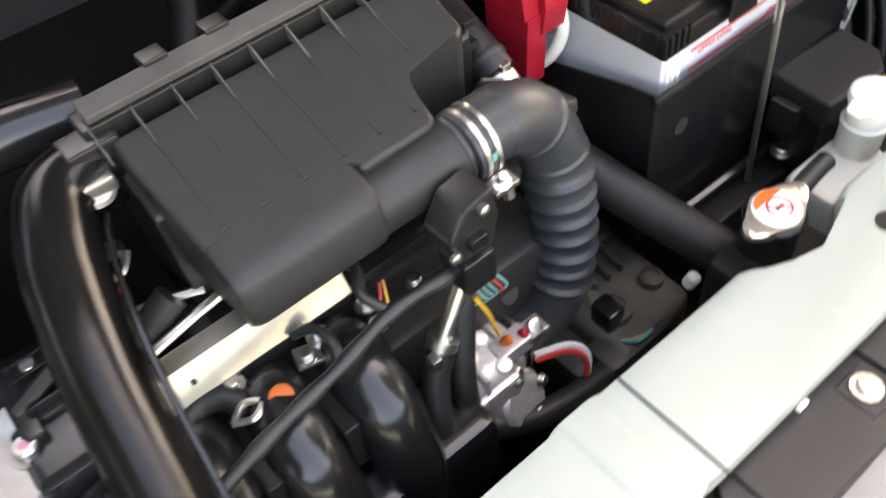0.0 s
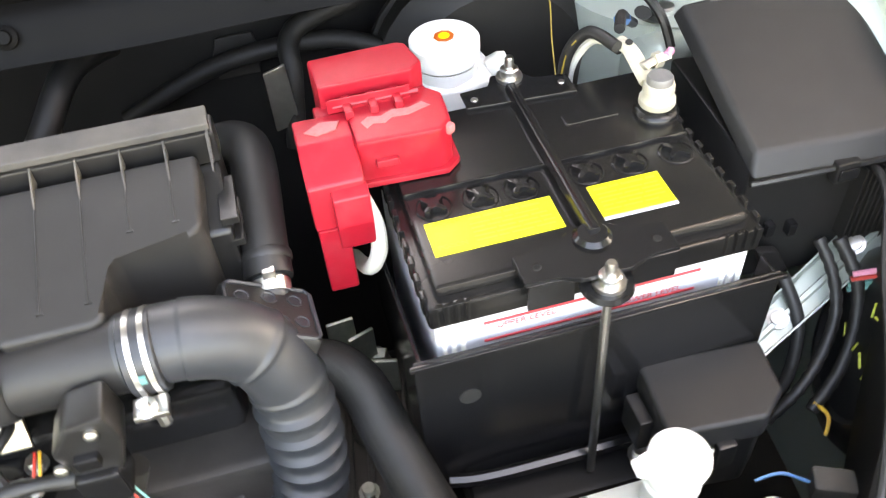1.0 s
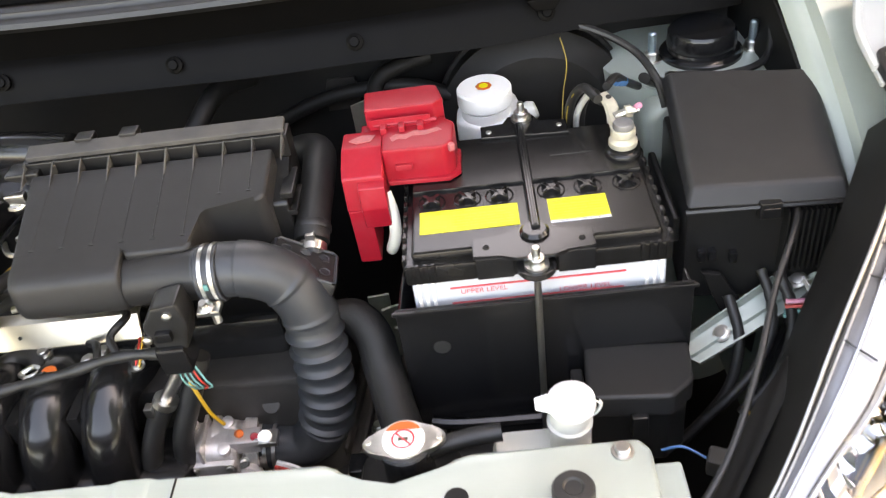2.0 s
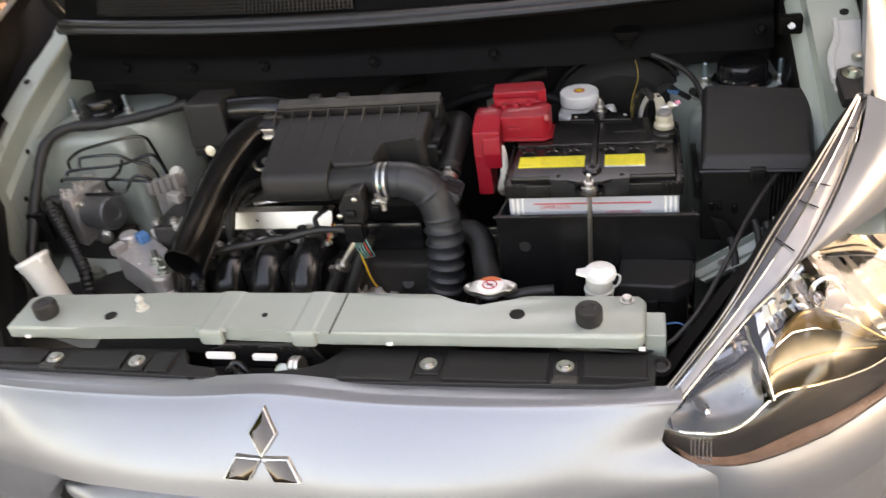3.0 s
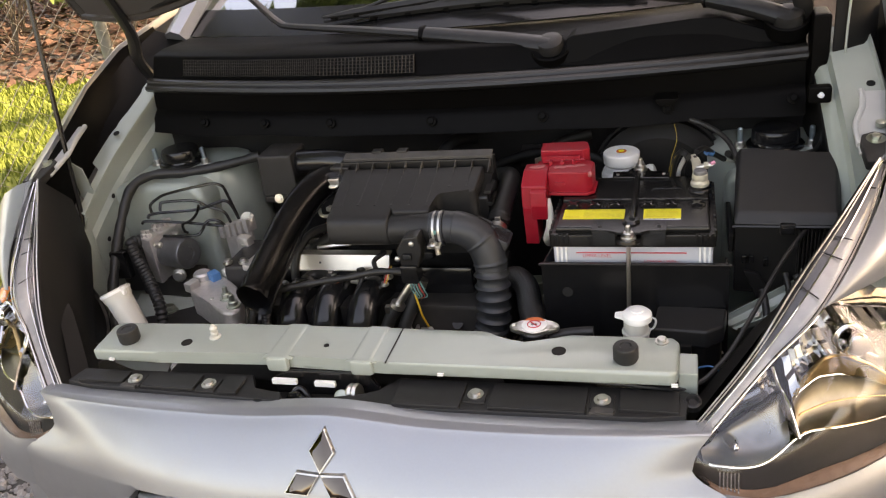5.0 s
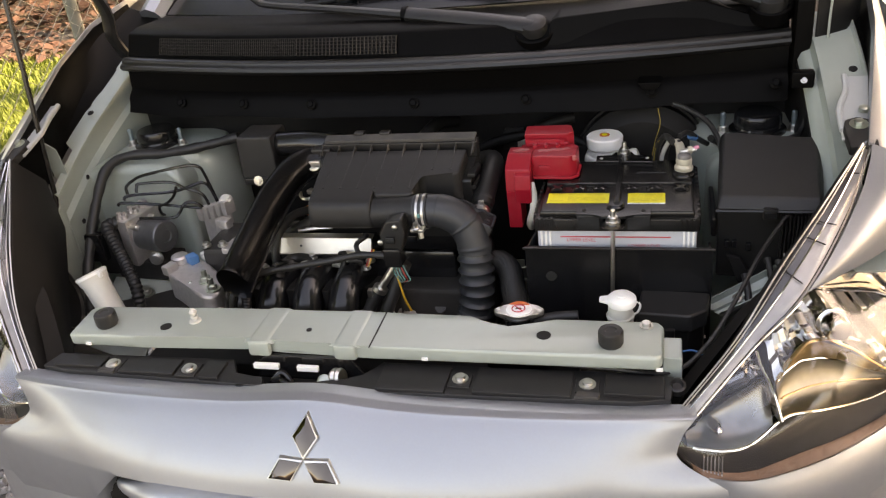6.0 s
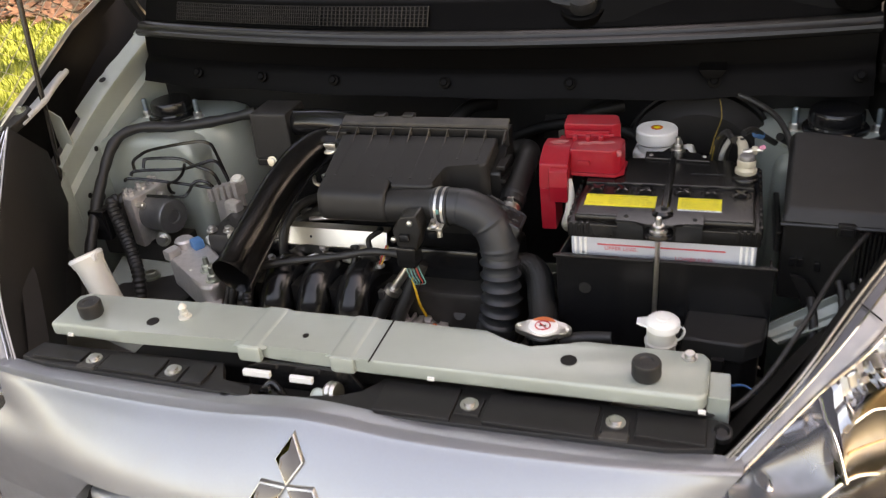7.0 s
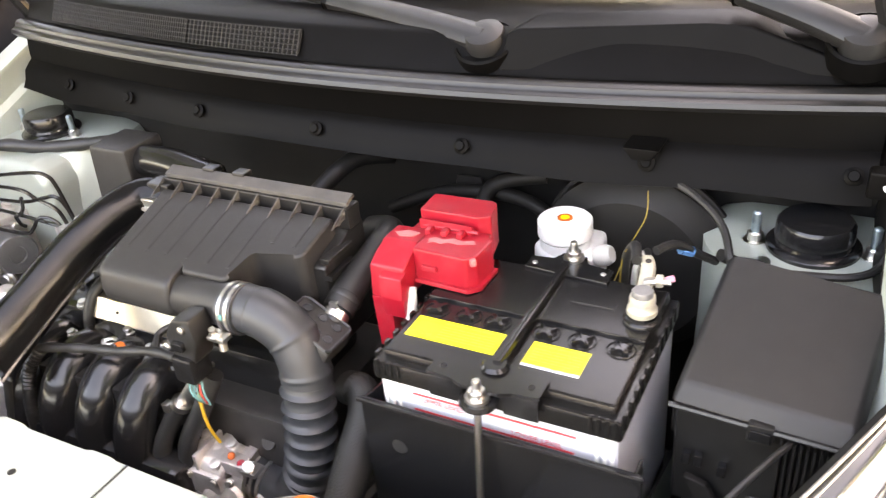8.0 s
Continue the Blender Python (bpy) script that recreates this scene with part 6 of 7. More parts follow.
part("corner_strut", prism([(0.344, 0.936), (0.346, 0.930), (0.322, 0.916), (0.318, 0.918)], "x", 0.143, 0.1445, 0.0), DUSTY, air)
for k in range(10):
    x = -0.114 + 0.0285 * k
    part("rib", prism([(0.336, 0.918), (0.336, 0.931), (0.318, 0.922), (0.310, 0.917)], "x", x, x + 0.0013, 0.0), DUSTY, air)
part("lower_housing", prism([(0.285, 0.78), (0.285, 0.885), (0.335, 0.905), (0.365, 0.905), (0.365, 0.78)], "x", -0.112, 0.146, 0.004), BLACK, air)
for z in (0.83, 0.85, 0.87, 0.89):
    part("side_tooth", box(0.140, 0.152, 0.285, 0.33, z, z + 0.006, 0.001), BLACK, air)
part("clip", box(-0.140, -0.116, 0.312, 0.330, 0.898, 0.910, 0.002), STEEL, air, "bright spring clip")
part("clip", tube([(-0.145, 0.320, 0.905), (-0.137, 0.312, 0.898), (-0.125, 0.312, 0.896), (-0.117, 0.318, 0.902)], 0.003, 6, 4), STEEL, air, "bright spring clip")
for x in (-0.055, -0.01):
    part("rear_latch", box(x - 0.009, x + 0.009, 0.350, 0.366, 0.935, 0.943, 0.002), BLACK, air)
part("side_bracket", box(-0.135, -0.10, 0.325, 0.35, 0.90, 0.925, 0.003), BLACK, air)

duct = thing("intake_hose", "blue-black ribbed rubber intake hose from the filter to the throttle", "hose", (0.14, 0.21, 0.65))
PATHD = [(0.070, 0.220, 0.864), (0.090, 0.219, 0.866), (0.118, 0.219, 0.862), (0.142, 0.219, 0.845), (0.156, 0.214, 0.815), (0.158, 0.207, 0.78), (0.157, 0.200, 0.73), (0.150, 0.196, 0.69), (0.138, 0.194, 0.662), (0.117, 0.193, 0.645), (0.090, 0.193, 0.645), (0.070, 0.193, 0.652)]


def bellows(q):
    if q < 0.10:
        return 0.0252
    if q < 0.375:
        w = 0.0262
        for c in (0.235, 0.345):
            w += 0.0016 * max(0, 1 - abs(q - c) / 0.010)
        return w
    if q < 0.745:
        k = ((q - 0.375) / 0.37 * 7.0) % 1.0
        return 0.0238 + 0.0016 * (1 - abs(2 * k - 1)) + 0.0036 * max(0.0, 1 - abs(2 * k - 1) / 0.42) ** 0.8
    return 0.0262 - 0.002 * min(1, (q - 0.745) / 0.1)


part("bellows", tube(PATHD, bellows, 32, 26), RUBBER, duct)
tilt = Matrix.Translation((0.157, 0.240, 0.846)) @ Matrix.Rotation(radians(30), 4, "Y") @ Matrix.Rotation(radians(-6), 4, "X")
b = box(-0.033, 0.033, -0.026, 0.026, -0.020, 0.004, 0.005)
bmesh.ops.transform(b, matrix=tilt, verts=b.verts)
pad = part("resonator_pad", b, HOSE, duct, "flat rubber pad with round dimples")
edge_line = [(-0.027, -0.024), (0.027, -0.024), (0.030, -0.021), (0.030, 0.020), (0.026, 0.024), (-0.026, 0.024), (-0.030, 0.020), (-0.030, -0.021), (-0.027, -0.024)]
part("pad_rim", tube([tilt @ Vector((x, y, 0.004)) for x, y in edge_line], 0.0018, 6, 1, smooth=False), RUBBER, pad, "paler raised rim")
for x, y in ((-0.019, 0.011), (0.0, 0.012), (0.018, 0.012), (0.020, -0.009), (0.006, -0.010)):
    part("dimple", lathe([(0.0056, 0), (0.0056, 0.0008), (0.0046, 0.0010), (0.0040, 0.0002), (0.001, 0.0002)], tilt @ Vector((x, y, 0.004)), tilt.to_3x3() @ Vector((0, 0, 1)), 16), RUBBER, pad)


def band(at, axis, r, name="hose_clamp", label="bright steel hose clamp with a screw"):
    c = thing(name, label, "clamp", at, "hose clamps")
    w = Vector(axis).normalized()
    for o in (-0.006, 0.003):
        part("band", lathe([(r, 0), (r + 0.0012, 0), (r + 0.0012, 0.0035), (r, 0.0035)], Vector(at) + w * o, axis, 36), STEEL, c)
    return c


cl = band((0.082, 0.2165, 0.8655), (1, 0, 0.02), 0.0264)
part("band_backing", lathe([(0.0252, -0.011), (0.0266, -0.010), (0.0266, 0.009), (0.0252, 0.010)], (0.082, 0.2165, 0.8655), (1, 0, 0.02), 36), RUBBER, cl)
part("paint_mark", box(0.0795, 0.0835, 0.1888, 0.1905, 0.868, 0.874, 0.0), WIRE["teal"], cl)
part("screw_plate", box(0.070, 0.091, 0.176, 0.191, 0.849, 0.854, 0.001), STEEL, cl)
part("screw", lathe([(0.007, 0), (0.007, 0.004), (0.0035, 0.005), (0.0035, 0.012)], (0.0785, 0.182, 0.853), (0, -0.35, 1), 12), STEEL, cl)
part("screw_tail", tube([(0.084, 0.183, 0.851), (0.085, 0.181, 0.838)], 0.0042, 8, 2), STEEL, cl)
band((0.083, 0.193, 0.646), (1, 0.0, -0.1), 0.0252)

bh = thing("breather_hose", "thick black rubber breather hose beside the filter box", "hose", (0.165, 0.32, 0.86))
part("rubber", tube([(0.160, 0.276, 0.842), (0.161, 0.300, 0.853), (0.165, 0.355, 0.871), (0.163, 0.385, 0.874), (0.150, 0.402, 0.870), (0.125, 0.408, 0.862)], 0.0172, 18, 8), HOSE, bh)
part("end_bead", lathe([(0.0174, 0), (0.0184, 0.002), (0.0184, 0.006), (0.0174, 0.008)], (0.1608, 0.286, 0.8465), (0.02, 0.9, 0.42), 24), HOSE, bh)
part("nozzle", tube([(0.160, 0.262, 0.834), (0.160, 0.278, 0.843)], 0.0125, 14, 2), RUBBER, bh)
c2 = thing("spring_clip", "bright spring clip on the breather hose end", "clip", (0.161, 0.279, 0.845), "hose clamps")
part("ring", lathe([(0.0128, 0), (0.0140, 0), (0.0140, 0.009), (0.0128, 0.009)], (0.160, 0.266, 0.8365), (0.05, 0.9, 0.45), 24), STEEL, c2)
part("ears", box(0.157, 0.166, 0.266, 0.278, 0.850, 0.858, 0.001), STEEL, c2)

hose = thing("coolant_hose", "thick black braided coolant hose running to the radiator", "hose", (0.22, 0.17, 0.74))
LH = [(0.162, 0.270, 0.744), (0.186, 0.260, 0.752), (0.205, 0.236, 0.748), (0.216, 0.197, 0.736), (0.228, 0.155, 0.723), (0.240, 0.118, 0.712), (0.25, 0.09, 0.70)]
part("rubber", tube(LH, 0.0190, 24, 8), HOSE, hose)
b = bmesh.new()
line = spline(LH, 30)
for k in range(20, len(line) - 12):
    d = (line[k + 1] - line[k - 1]).normalized()
    lathe([(0.0190, -0.0004), (0.01935, 0), (0.0190, 0.0004)], line[k], d, 20, bm=b)
part("braid", b, HOSE, hose)["kind"] = "stuff"

sn = thing("air_intake_snorkel", "glossy black air intake snorkel reaching forward over the engine", "snorkel", (-0.21, 0.22, 0.80))
SN = [(-0.198, 0.100, 0.798), (-0.197, 0.130, 0.812), (-0.192, 0.170, 0.832), (-0.186, 0.215, 0.855), (-0.178, 0.255, 0.875), (-0.167, 0.295, 0.890), (-0.150, 0.330, 0.897), (-0.115, 0.345, 0.895)]
b = bmesh.new()
line = spline(SN, 8)
ringset = []
for i, p in enumerate(line):
    d = (line[min(i + 1, len(line) - 1)] - line[max(i - 1, 0)]).normalized()
    side = d.cross(Vector((0, 0, 1))).normalized()
    up = side.cross(d)
    q = i / (len(line) - 1)
    w, h = (0.0235 + 0.002 * q + 0.003 * max(0, 1 - 14 * q), 0.036 - 0.008 * min(1, 1.6 * q) + 0.004 * max(0, 1 - 14 * q))
    ringset.append([b.verts.new(p + side * math.cos(a) * w + up * math.sin(a) * h) for a in (2 * math.pi * k / 24 for k in range(24))])
for i in range(len(ringset) - 1):
    for k in range(24):
        b.faces.new((ringset[i][k], ringset[i][(k + 1) % 24], ringset[i + 1][(k + 1) % 24], ringset[i + 1][k]))
bmesh.ops.solidify(b, geom=list(b.faces), thickness=0.0025)
part("tube", b, GLOSSY, sn)
part("seam", tube([tuple(p + Vector((0.026, -0.004, -0.012))) for p in line[:-8]], 0.0025, 6, 1), GLOSSY, sn)
bb = thing("resonator_box", "square black plastic resonator box behind the snorkel", "resonator", (-0.27, 0.40, 0.85))
part("box", box(-0.308, -0.234, 0.385, 0.46, 0.845, 0.926, 0.006, taper=0.003), GRAIN, bb)
part("foot", box(-0.300, -0.245, 0.378, 0.392, 0.838, 0.850, 0.002), BLACK, bb)
hexbolt((-0.272, 0.379, 0.846), 0.006, 0.005, bb, axis=(0, -1, 0.2))
single("resonator_pipe", tube([(-0.24, 0.42, 0.90), (-0.17, 0.41, 0.905), (-0.10, 0.40, 0.90)], 0.022, 14, 6), GLOSSY, "glossy black pipe between resonator and filter box", "pipe")

MOTOR = material("grey_coated_metal", (0.16, 0.16, 0.16), 0.32, 0.6, 0.2, 80, bump=0.05)
eng = thing("engine_block", "dark engine under covers, hoses and wiring", "engine", (-0.05, 0.25, 0.5))
part("block", box(-0.28, 0.15, 0.20, 0.40, 0.45, 0.735, 0.01), IRON, eng)
part("head_cover", box(-0.26, 0.12, 0.235, 0.36, 0.73, 0.785, 0.012), GLOSSY, eng, "black cam cover")
for k in range(5):
    part("cover_rib", box(-0.25 + 0.07 * k, -0.235 + 0.07 * k, 0.272, 0.35, 0.783, 0.792, 0.002), GLOSSY, eng)
part("gearbox", box(0.12, 0.24, 0.14, 0.36, 0.45, 0.60, 0.02), IRON, eng, "dull cast gearbox housing")
part("gearbox_rib", box(0.14, 0.22, 0.12, 0.16, 0.50, 0.62, 0.01), IRON, eng)
CAST = material("dusty_cast_gearbox", (0.062, 0.054, 0.047), 0.6, 0.25, 0.35, 60, bump=0.35, bump_scale=350, dust=0.4)
part("gearbox_top", prism([(0.155, 0.12), (0.255, 0.13), (0.262, 0.30), (0.235, 0.38), (0.16, 0.36)], "z", 0.575, 0.622, 0.012, seg=3), CAST, eng, "dusty cast gearbox top")
for k in range(5):
    part("casting_rib", box(0.165 + 0.017 * k, 0.170 + 0.017 * k, 0.19, 0.335, 0.618, 0.632, 0.002, turn=-8), CAST, eng)
for x, y, z, r in ((0.205, 0.275, 0.628, 0.016), (0.238, 0.235, 0.624, 0.013), (0.186, 0.165, 0.622, 0.018), (0.236, 0.165, 0.622, 0.012)):
    part("casting_boss", lathe([(r, 0), (r * 0.95, 0.012), (r * 0.6, 0.015), (r * 0.55, 0.012), (0.003, 0.012)], (x, y, z - 0.004), seg=18), CAST, eng)
for x, y, z in ((0.192, 0.215, 0.640), (0.180, 0.185, 0.636), (0.228, 0.300, 0.636), (0.206, 0.335, 0.640)):
    hexbolt((x, y, z - 0.012), 0.006, 0.010, eng, mat=ZINC)
for x, y, z, a in ((0.215, 0.315, 0.70, 20), (0.228, 0.290, 0.690, -15), (0.200, 0.330, 0.705, 5)):
    part("cable_bracket", box(x - 0.012, x + 0.012, y - 0.002, y + 0.002, z - 0.03, z + 0.012, 0.001, turn=a), ZINC, eng, "zinc plated cable bracket")
part("selector_arm", prism([(0.172, 0.325), (0.232, 0.312), (0.236, 0.322), (0.178, 0.338)], "z", 0.672, 0.677, 0.001), ZINC, eng)
part("bell_housing", lathe([(0.075, 0), (0.080, 0.01), (0.080, 0.05), (0.070, 0.06), (0.03, 0.062)], (0.155, 0.27, 0.60), (-1, 0, 0.1), 28), CAST, eng)
plate = thing("heat_shield", "bright bare steel heat shield plate at the front of the engine", "heat shield", (-0.12, 0.23, 0.785))
b = prism([(0.2360, 0.7745), (0.2345, 0.7775), (0.246, 0.801), (0.262, 0.802), (0.262, 0.799), (0.2485, 0.798), (0.2385, 0.776)], "x", -0.190, -0.022, 0.0005)
part("plate", b, FOIL, plate)
part("hole", lathe([(0.002, 0), (0.002, 0.001)], (-0.145, 0.2395, 0.7895), (0, -0.9, 0.45), 10), MATT, plate)
man = thing("intake_manifold", "glossy black plastic intake manifold with four curved runners", "manifold", (-0.11, 0.17, 0.70))
for k, x in enumerate((-0.232, -0.172, -0.112, -0.050)):
    part("runner", tube([(x + 0.006, 0.240, 0.735), (x + 0.004, 0.212, 0.752), (x, 0.185, 0.750), (x - 0.002, 0.160, 0.728), (x - 0.003, 0.146, 0.69), (x, 0.15, 0.63)], 0.026, 16, 6), GLOSSY, man)
part("plenum", box(-0.27, 0.02, 0.125, 0.20, 0.60, 0.69, 0.015), GLOSSY, man)
for x in (-0.202, -0.142, -0.081):
    part("web", box(x - 0.006, x + 0.006, 0.16, 0.20, 0.70, 0.752, 0.002), BLACK, man)
thr = thing("throttle_valve", "cast aluminium throttle valve under the rubber intake hose", "throttle", (0.045, 0.18, 0.655))
part("housing", lathe([(0.030, 0), (0.030, 0.012), (0.026, 0.014), (0.026, 0.034), (0.034, 0.036), (0.034, 0.044)], (0.072, 0.191, 0.655), (-1, -0.1, 0.15), 28), ALU, thr)
part("cover", box(0.012, 0.060, 0.146, 0.170, 0.632, 0.680, 0.006), ALU, thr)
for x, z in ((0.018, 0.638), (0.054, 0.638), (0.018, 0.674), (0.054, 0.674)):
    hexbolt((x, 0.147, z), 0.004, 0.004, thr, axis=(0, -1, 0))
part("valve", box(0.05, 0.085, 0.16, 0.18, 0.676, 0.694, 0.003), ALU, thr)
part("red_plug", lathe([(0.0045, 0), (0.0045, 0.007), (0.003, 0.008)], (0.078, 0.170, 0.690), (0.4, -0.6, 0.6), 12), RED, thr, "red plug")
ms = thing("pressure_sensor", "black sensor and plug clipped under the filter outlet", "sensor", (0.044, 0.185, 0.85))
b = prism([(0.028, 0.822), (0.022, 0.850), (0.036, 0.872), (0.060, 0.876), (0.064, 0.850), (0.055, 0.820)], "y", 0.166, 0.196, 0.004)
part("body", b, BLACK, ms)
part("plug", box(0.026, 0.054, 0.160, 0.190, 0.796, 0.828, 0.004), GLOSSY, ms)
part("clip", box(0.034, 0.048, 0.160, 0.168, 0.838, 0.848, 0.001), GLOSSY, ms)
for x, z in ((0.050, 0.864), (0.024, 0.838)):
    part("screw", lathe([(0.0042, 0), (0.0042, 0.003), (0.002, 0.0045)], (x, 0.1665, z), (0, -1, 0), 12), STEEL, ms)
wires = thing("sensor_wires", "teal, red and yellow wires hanging from the sensor plug", "wires", (0.045, 0.17, 0.78))
for k in range(5):
    part("wire", tube([(0.036 + 0.004 * k, 0.170, 0.797), (0.040 + 0.005 * k, 0.163, 0.785), (0.046 + 0.004 * k, 0.165, 0.772), (0.040, 0.175, 0.762)], 0.0009, 5, 4), WIRE[("teal", "teal", "teal", "red", "teal")[k]], wires)
part("wire", tube([(0.040, 0.172, 0.775), (0.046, 0.166, 0.755), (0.050, 0.165, 0.735), (0.056, 0.168, 0.715)], 0.0018, 6, 4), WIRE["yellow"], wires)
har = thing("engine_harness", "black taped wiring harness looping over the intake manifold", "harness", (-0.1, 0.19, 0.79))
part("loom", tube([(0.03, 0.178, 0.808), (-0.02, 0.182, 0.806), (-0.07, 0.176, 0.798), (-0.13, 0.170, 0.790), (-0.19, 0.158, 0.782), (-0.222, 0.142, 0.768), (-0.232, 0.128, 0.73), (-0.236, 0.122, 0.66)], lambda q: 0.0055 + 0.0007 * math.sin(60 * q), 10, 8), HOSE, har)
part("branch", tube([(-0.02, 0.182, 0.806), (-0.030, 0.200, 0.815), (-0.020, 0.222, 0.818), (-0.03, 0.24, 0.81)], 0.004, 8, 6), HOSE, har)
part("conduit", tube([(-0.19, 0.160, 0.78), (-0.212, 0.15, 0.75), (-0.214, 0.135, 0.70), (-0.21, 0.13, 0.65)], lambda q: 0.0075 + 0.001 * (math.sin(q * 160) > 0), 10, 20), BLACK, har)
vac = thing("vacuum_pipe", "short steel pipe with black hoses held by a spring clip", "pipe", (0.005, 0.175, 0.747))
part("steel_pipe", tube([(0.040, 0.180, 0.795), (0.022, 0.176, 0.770), (0.004, 0.172, 0.746)], 0.0065, 12, 4), STEEL, vac)
part("hose", tube([(0.010, 0.173, 0.752), (-0.008, 0.165, 0.725), (-0.020, 0.150, 0.69), (-0.022, 0.14, 0.64)], 0.0105, 12, 6), HOSE, vac)
part("hose", tube([(0.05, 0.19, 0.79), (0.03, 0.178, 0.745), (0.012, 0.16, 0.70), (0.010, 0.15, 0.64)], 0.0105, 12, 6), HOSE, vac)
part("clip", lathe([(0.0110, 0), (0.0120, 0), (0.0120, 0.008), (0.0110, 0.008)], (0.006, 0.1722, 0.747), (0.5, 0.15, 0.8), 18), STEEL, vac)
part("clip_ears", box(-0.010, -0.002, 0.160, 0.170, 0.742, 0.754, 0.001), STEEL, vac)

# ---------------------------------------------------------------- left-hand corner: mount, brake unit, pipes
mount = thing("engine_mount", "cast aluminium engine mount bracket with studs and nuts", "mount", (-0.34, 0.22, 0.70))
b = prism([(-0.396, 0.212), (-0.405, 0.245), (-0.402, 0.272), (-0.375, 0.276), (-0.345, 0.262), (-0.31, 0.232), (-0.281, 0.193), (-0.268, 0.160), (-0.274, 0.143), (-0.295, 0.145), (-0.327, 0.169), (-0.365, 0.195)], "z", 0.695, 0.745, 0.006, seg=3)
part("casting", b, ALU, mount)
for x, y in ((-0.309, 0.191), (-0.283, 0.166)):
    hexbolt((x, y, 0.744), 0.0085, 0.012, mount, "nut", ZINC, washer=1.45)
    part("stud", lathe([(0.0045, 0), (0.0045, 0.020), (0.0035, 0.022)], (x, y, 0.746), seg=10), ZINC, mount)
part("pin", lathe([(0.004, 0), (0.003, 0.002)], (-0.338, 0.188, 0.745), seg=12), STEEL, mount)
part("boss", lathe([(0.016, 0), (0.016, 0.012), (0.013, 0.015), (0.008, 0.015)], (-0.392, 0.256, 0.744), seg=20), ALU, mount)
part("sensor", box(-0.404, -0.386, 0.212, 0.236, 0.740, 0.758, 0.003, turn=-20), ALU, mount, "small grey sensor")
part("plug", box(-0.378, -0.356, 0.246, 0.264, 0.744, 0.760, 0.003, turn=-35), WIRE["blue"], mount, "blue plug")
part("plug_collar", box(-0.357, -0.342, 0.262, 0.276, 0.746, 0.758, 0.003, turn=-35), IVORY, mount)
part("lead", tube([(-0.350, 0.270, 0.754), (-0.338, 0.285, 0.765), (-0.328, 0.30, 0.775)], 0.004, 8, 4), HOSE, mount)
part("coil_ring", tube([(-0.339 + 0.026 * math.cos(a), 0.288 + 0.022 * math.sin(a), 0.730 + 0.006 * math.cos(a)) for a in np.linspace(0.0, 6.0, 20)], 0.0025, 6, 2), BRASS, mount, "thin bronze ring")
part("front_lug", box(-0.300, -0.262, 0.130, 0.150, 0.698, 0.720, 0.004, turn=30), ALU, mount)

abs_unit = thing("brake_hydraulic_unit", "grey metal brake hydraulic unit with a round motor", "hydraulic unit", (-0.53, 0.36, 0.70))
part("valve_block", prism([(-0.560, 0.327), (-0.531, 0.317), (-0.512, 0.403), (-0.556, 0.428)], "z", 0.695, 0.790, 0.004), ALU, abs_unit)
part("motor", lathe([(0.031, 0), (0.031, 0.066), (0.028, 0.070), (0.013, 0.0705), (0.012, 0.067), (0.008, 0.0675)], (-0.532, 0.357, 0.749), (0.95, -0.30, 0.06), 32), MOTOR, abs_unit, "round grey motor")
for k in range(6):
    part("union", lathe([(0.0065, 0), (0.0065, 0.007), (0.0045, 0.008), (0.0045, 0.014)], (-0.552 + 0.007 * (k % 3) + 0.010 * (k // 3), 0.335 + 0.026 * (k % 3), 0.789), seg=6), ALU, abs_unit)
for k in range(2):
    part("side_union", lathe([(0.006, 0), (0.006, 0.012), (0.004, 0.014)], (-0.528 + 0.010 * k, 0.330 + 0.045 * k, 0.775), (1, -0.2, 0), 8), STEEL, abs_unit)
part("control_box", box(-0.606, -0.556, 0.305, 0.385, 0.685, 0.772, 0.005), BLACK, abs_unit)
part("plug_housing", box(-0.610, -0.575, 0.290, 0.31, 0.72, 0.778, 0.005), GLOSSY, abs_unit)
hexbolt((-0.492, 0.325, 0.712), 0.009, 0.012, abs_unit, axis=(0.3, -1, 0.2))
part("bracket", box(-0.59, -0.47, 0.33, 0.39, 0.66, 0.70, 0.004), IRON, abs_unit)
block = thing("pipe_block", "grey alloy brake pipe junction with a white cap", "junction", (-0.375, 0.38, 0.78))
for k in range(5):
    part("union", box(-0.408 + 0.016 * k, -0.396 + 0.016 * k, 0.368 - 0.004 * k, 0.392 - 0.004 * k, 0.768 + 0.005 * k, 0.792 + 0.006 * k, 0.002, turn=-20), ALU, block)
part("white_cap", lathe([(0.008, 0), (0.012, 0.005), (0.012, 0.016), (0.008, 0.021)], (-0.343, 0.372, 0.800), (0.1, -0.3, 1), 20), IVORY, block, "round ivory cap")
part("bracket", box(-0.41, -0.35, 0.385, 0.392, 0.70, 0.785, 0.002), ALU, block)
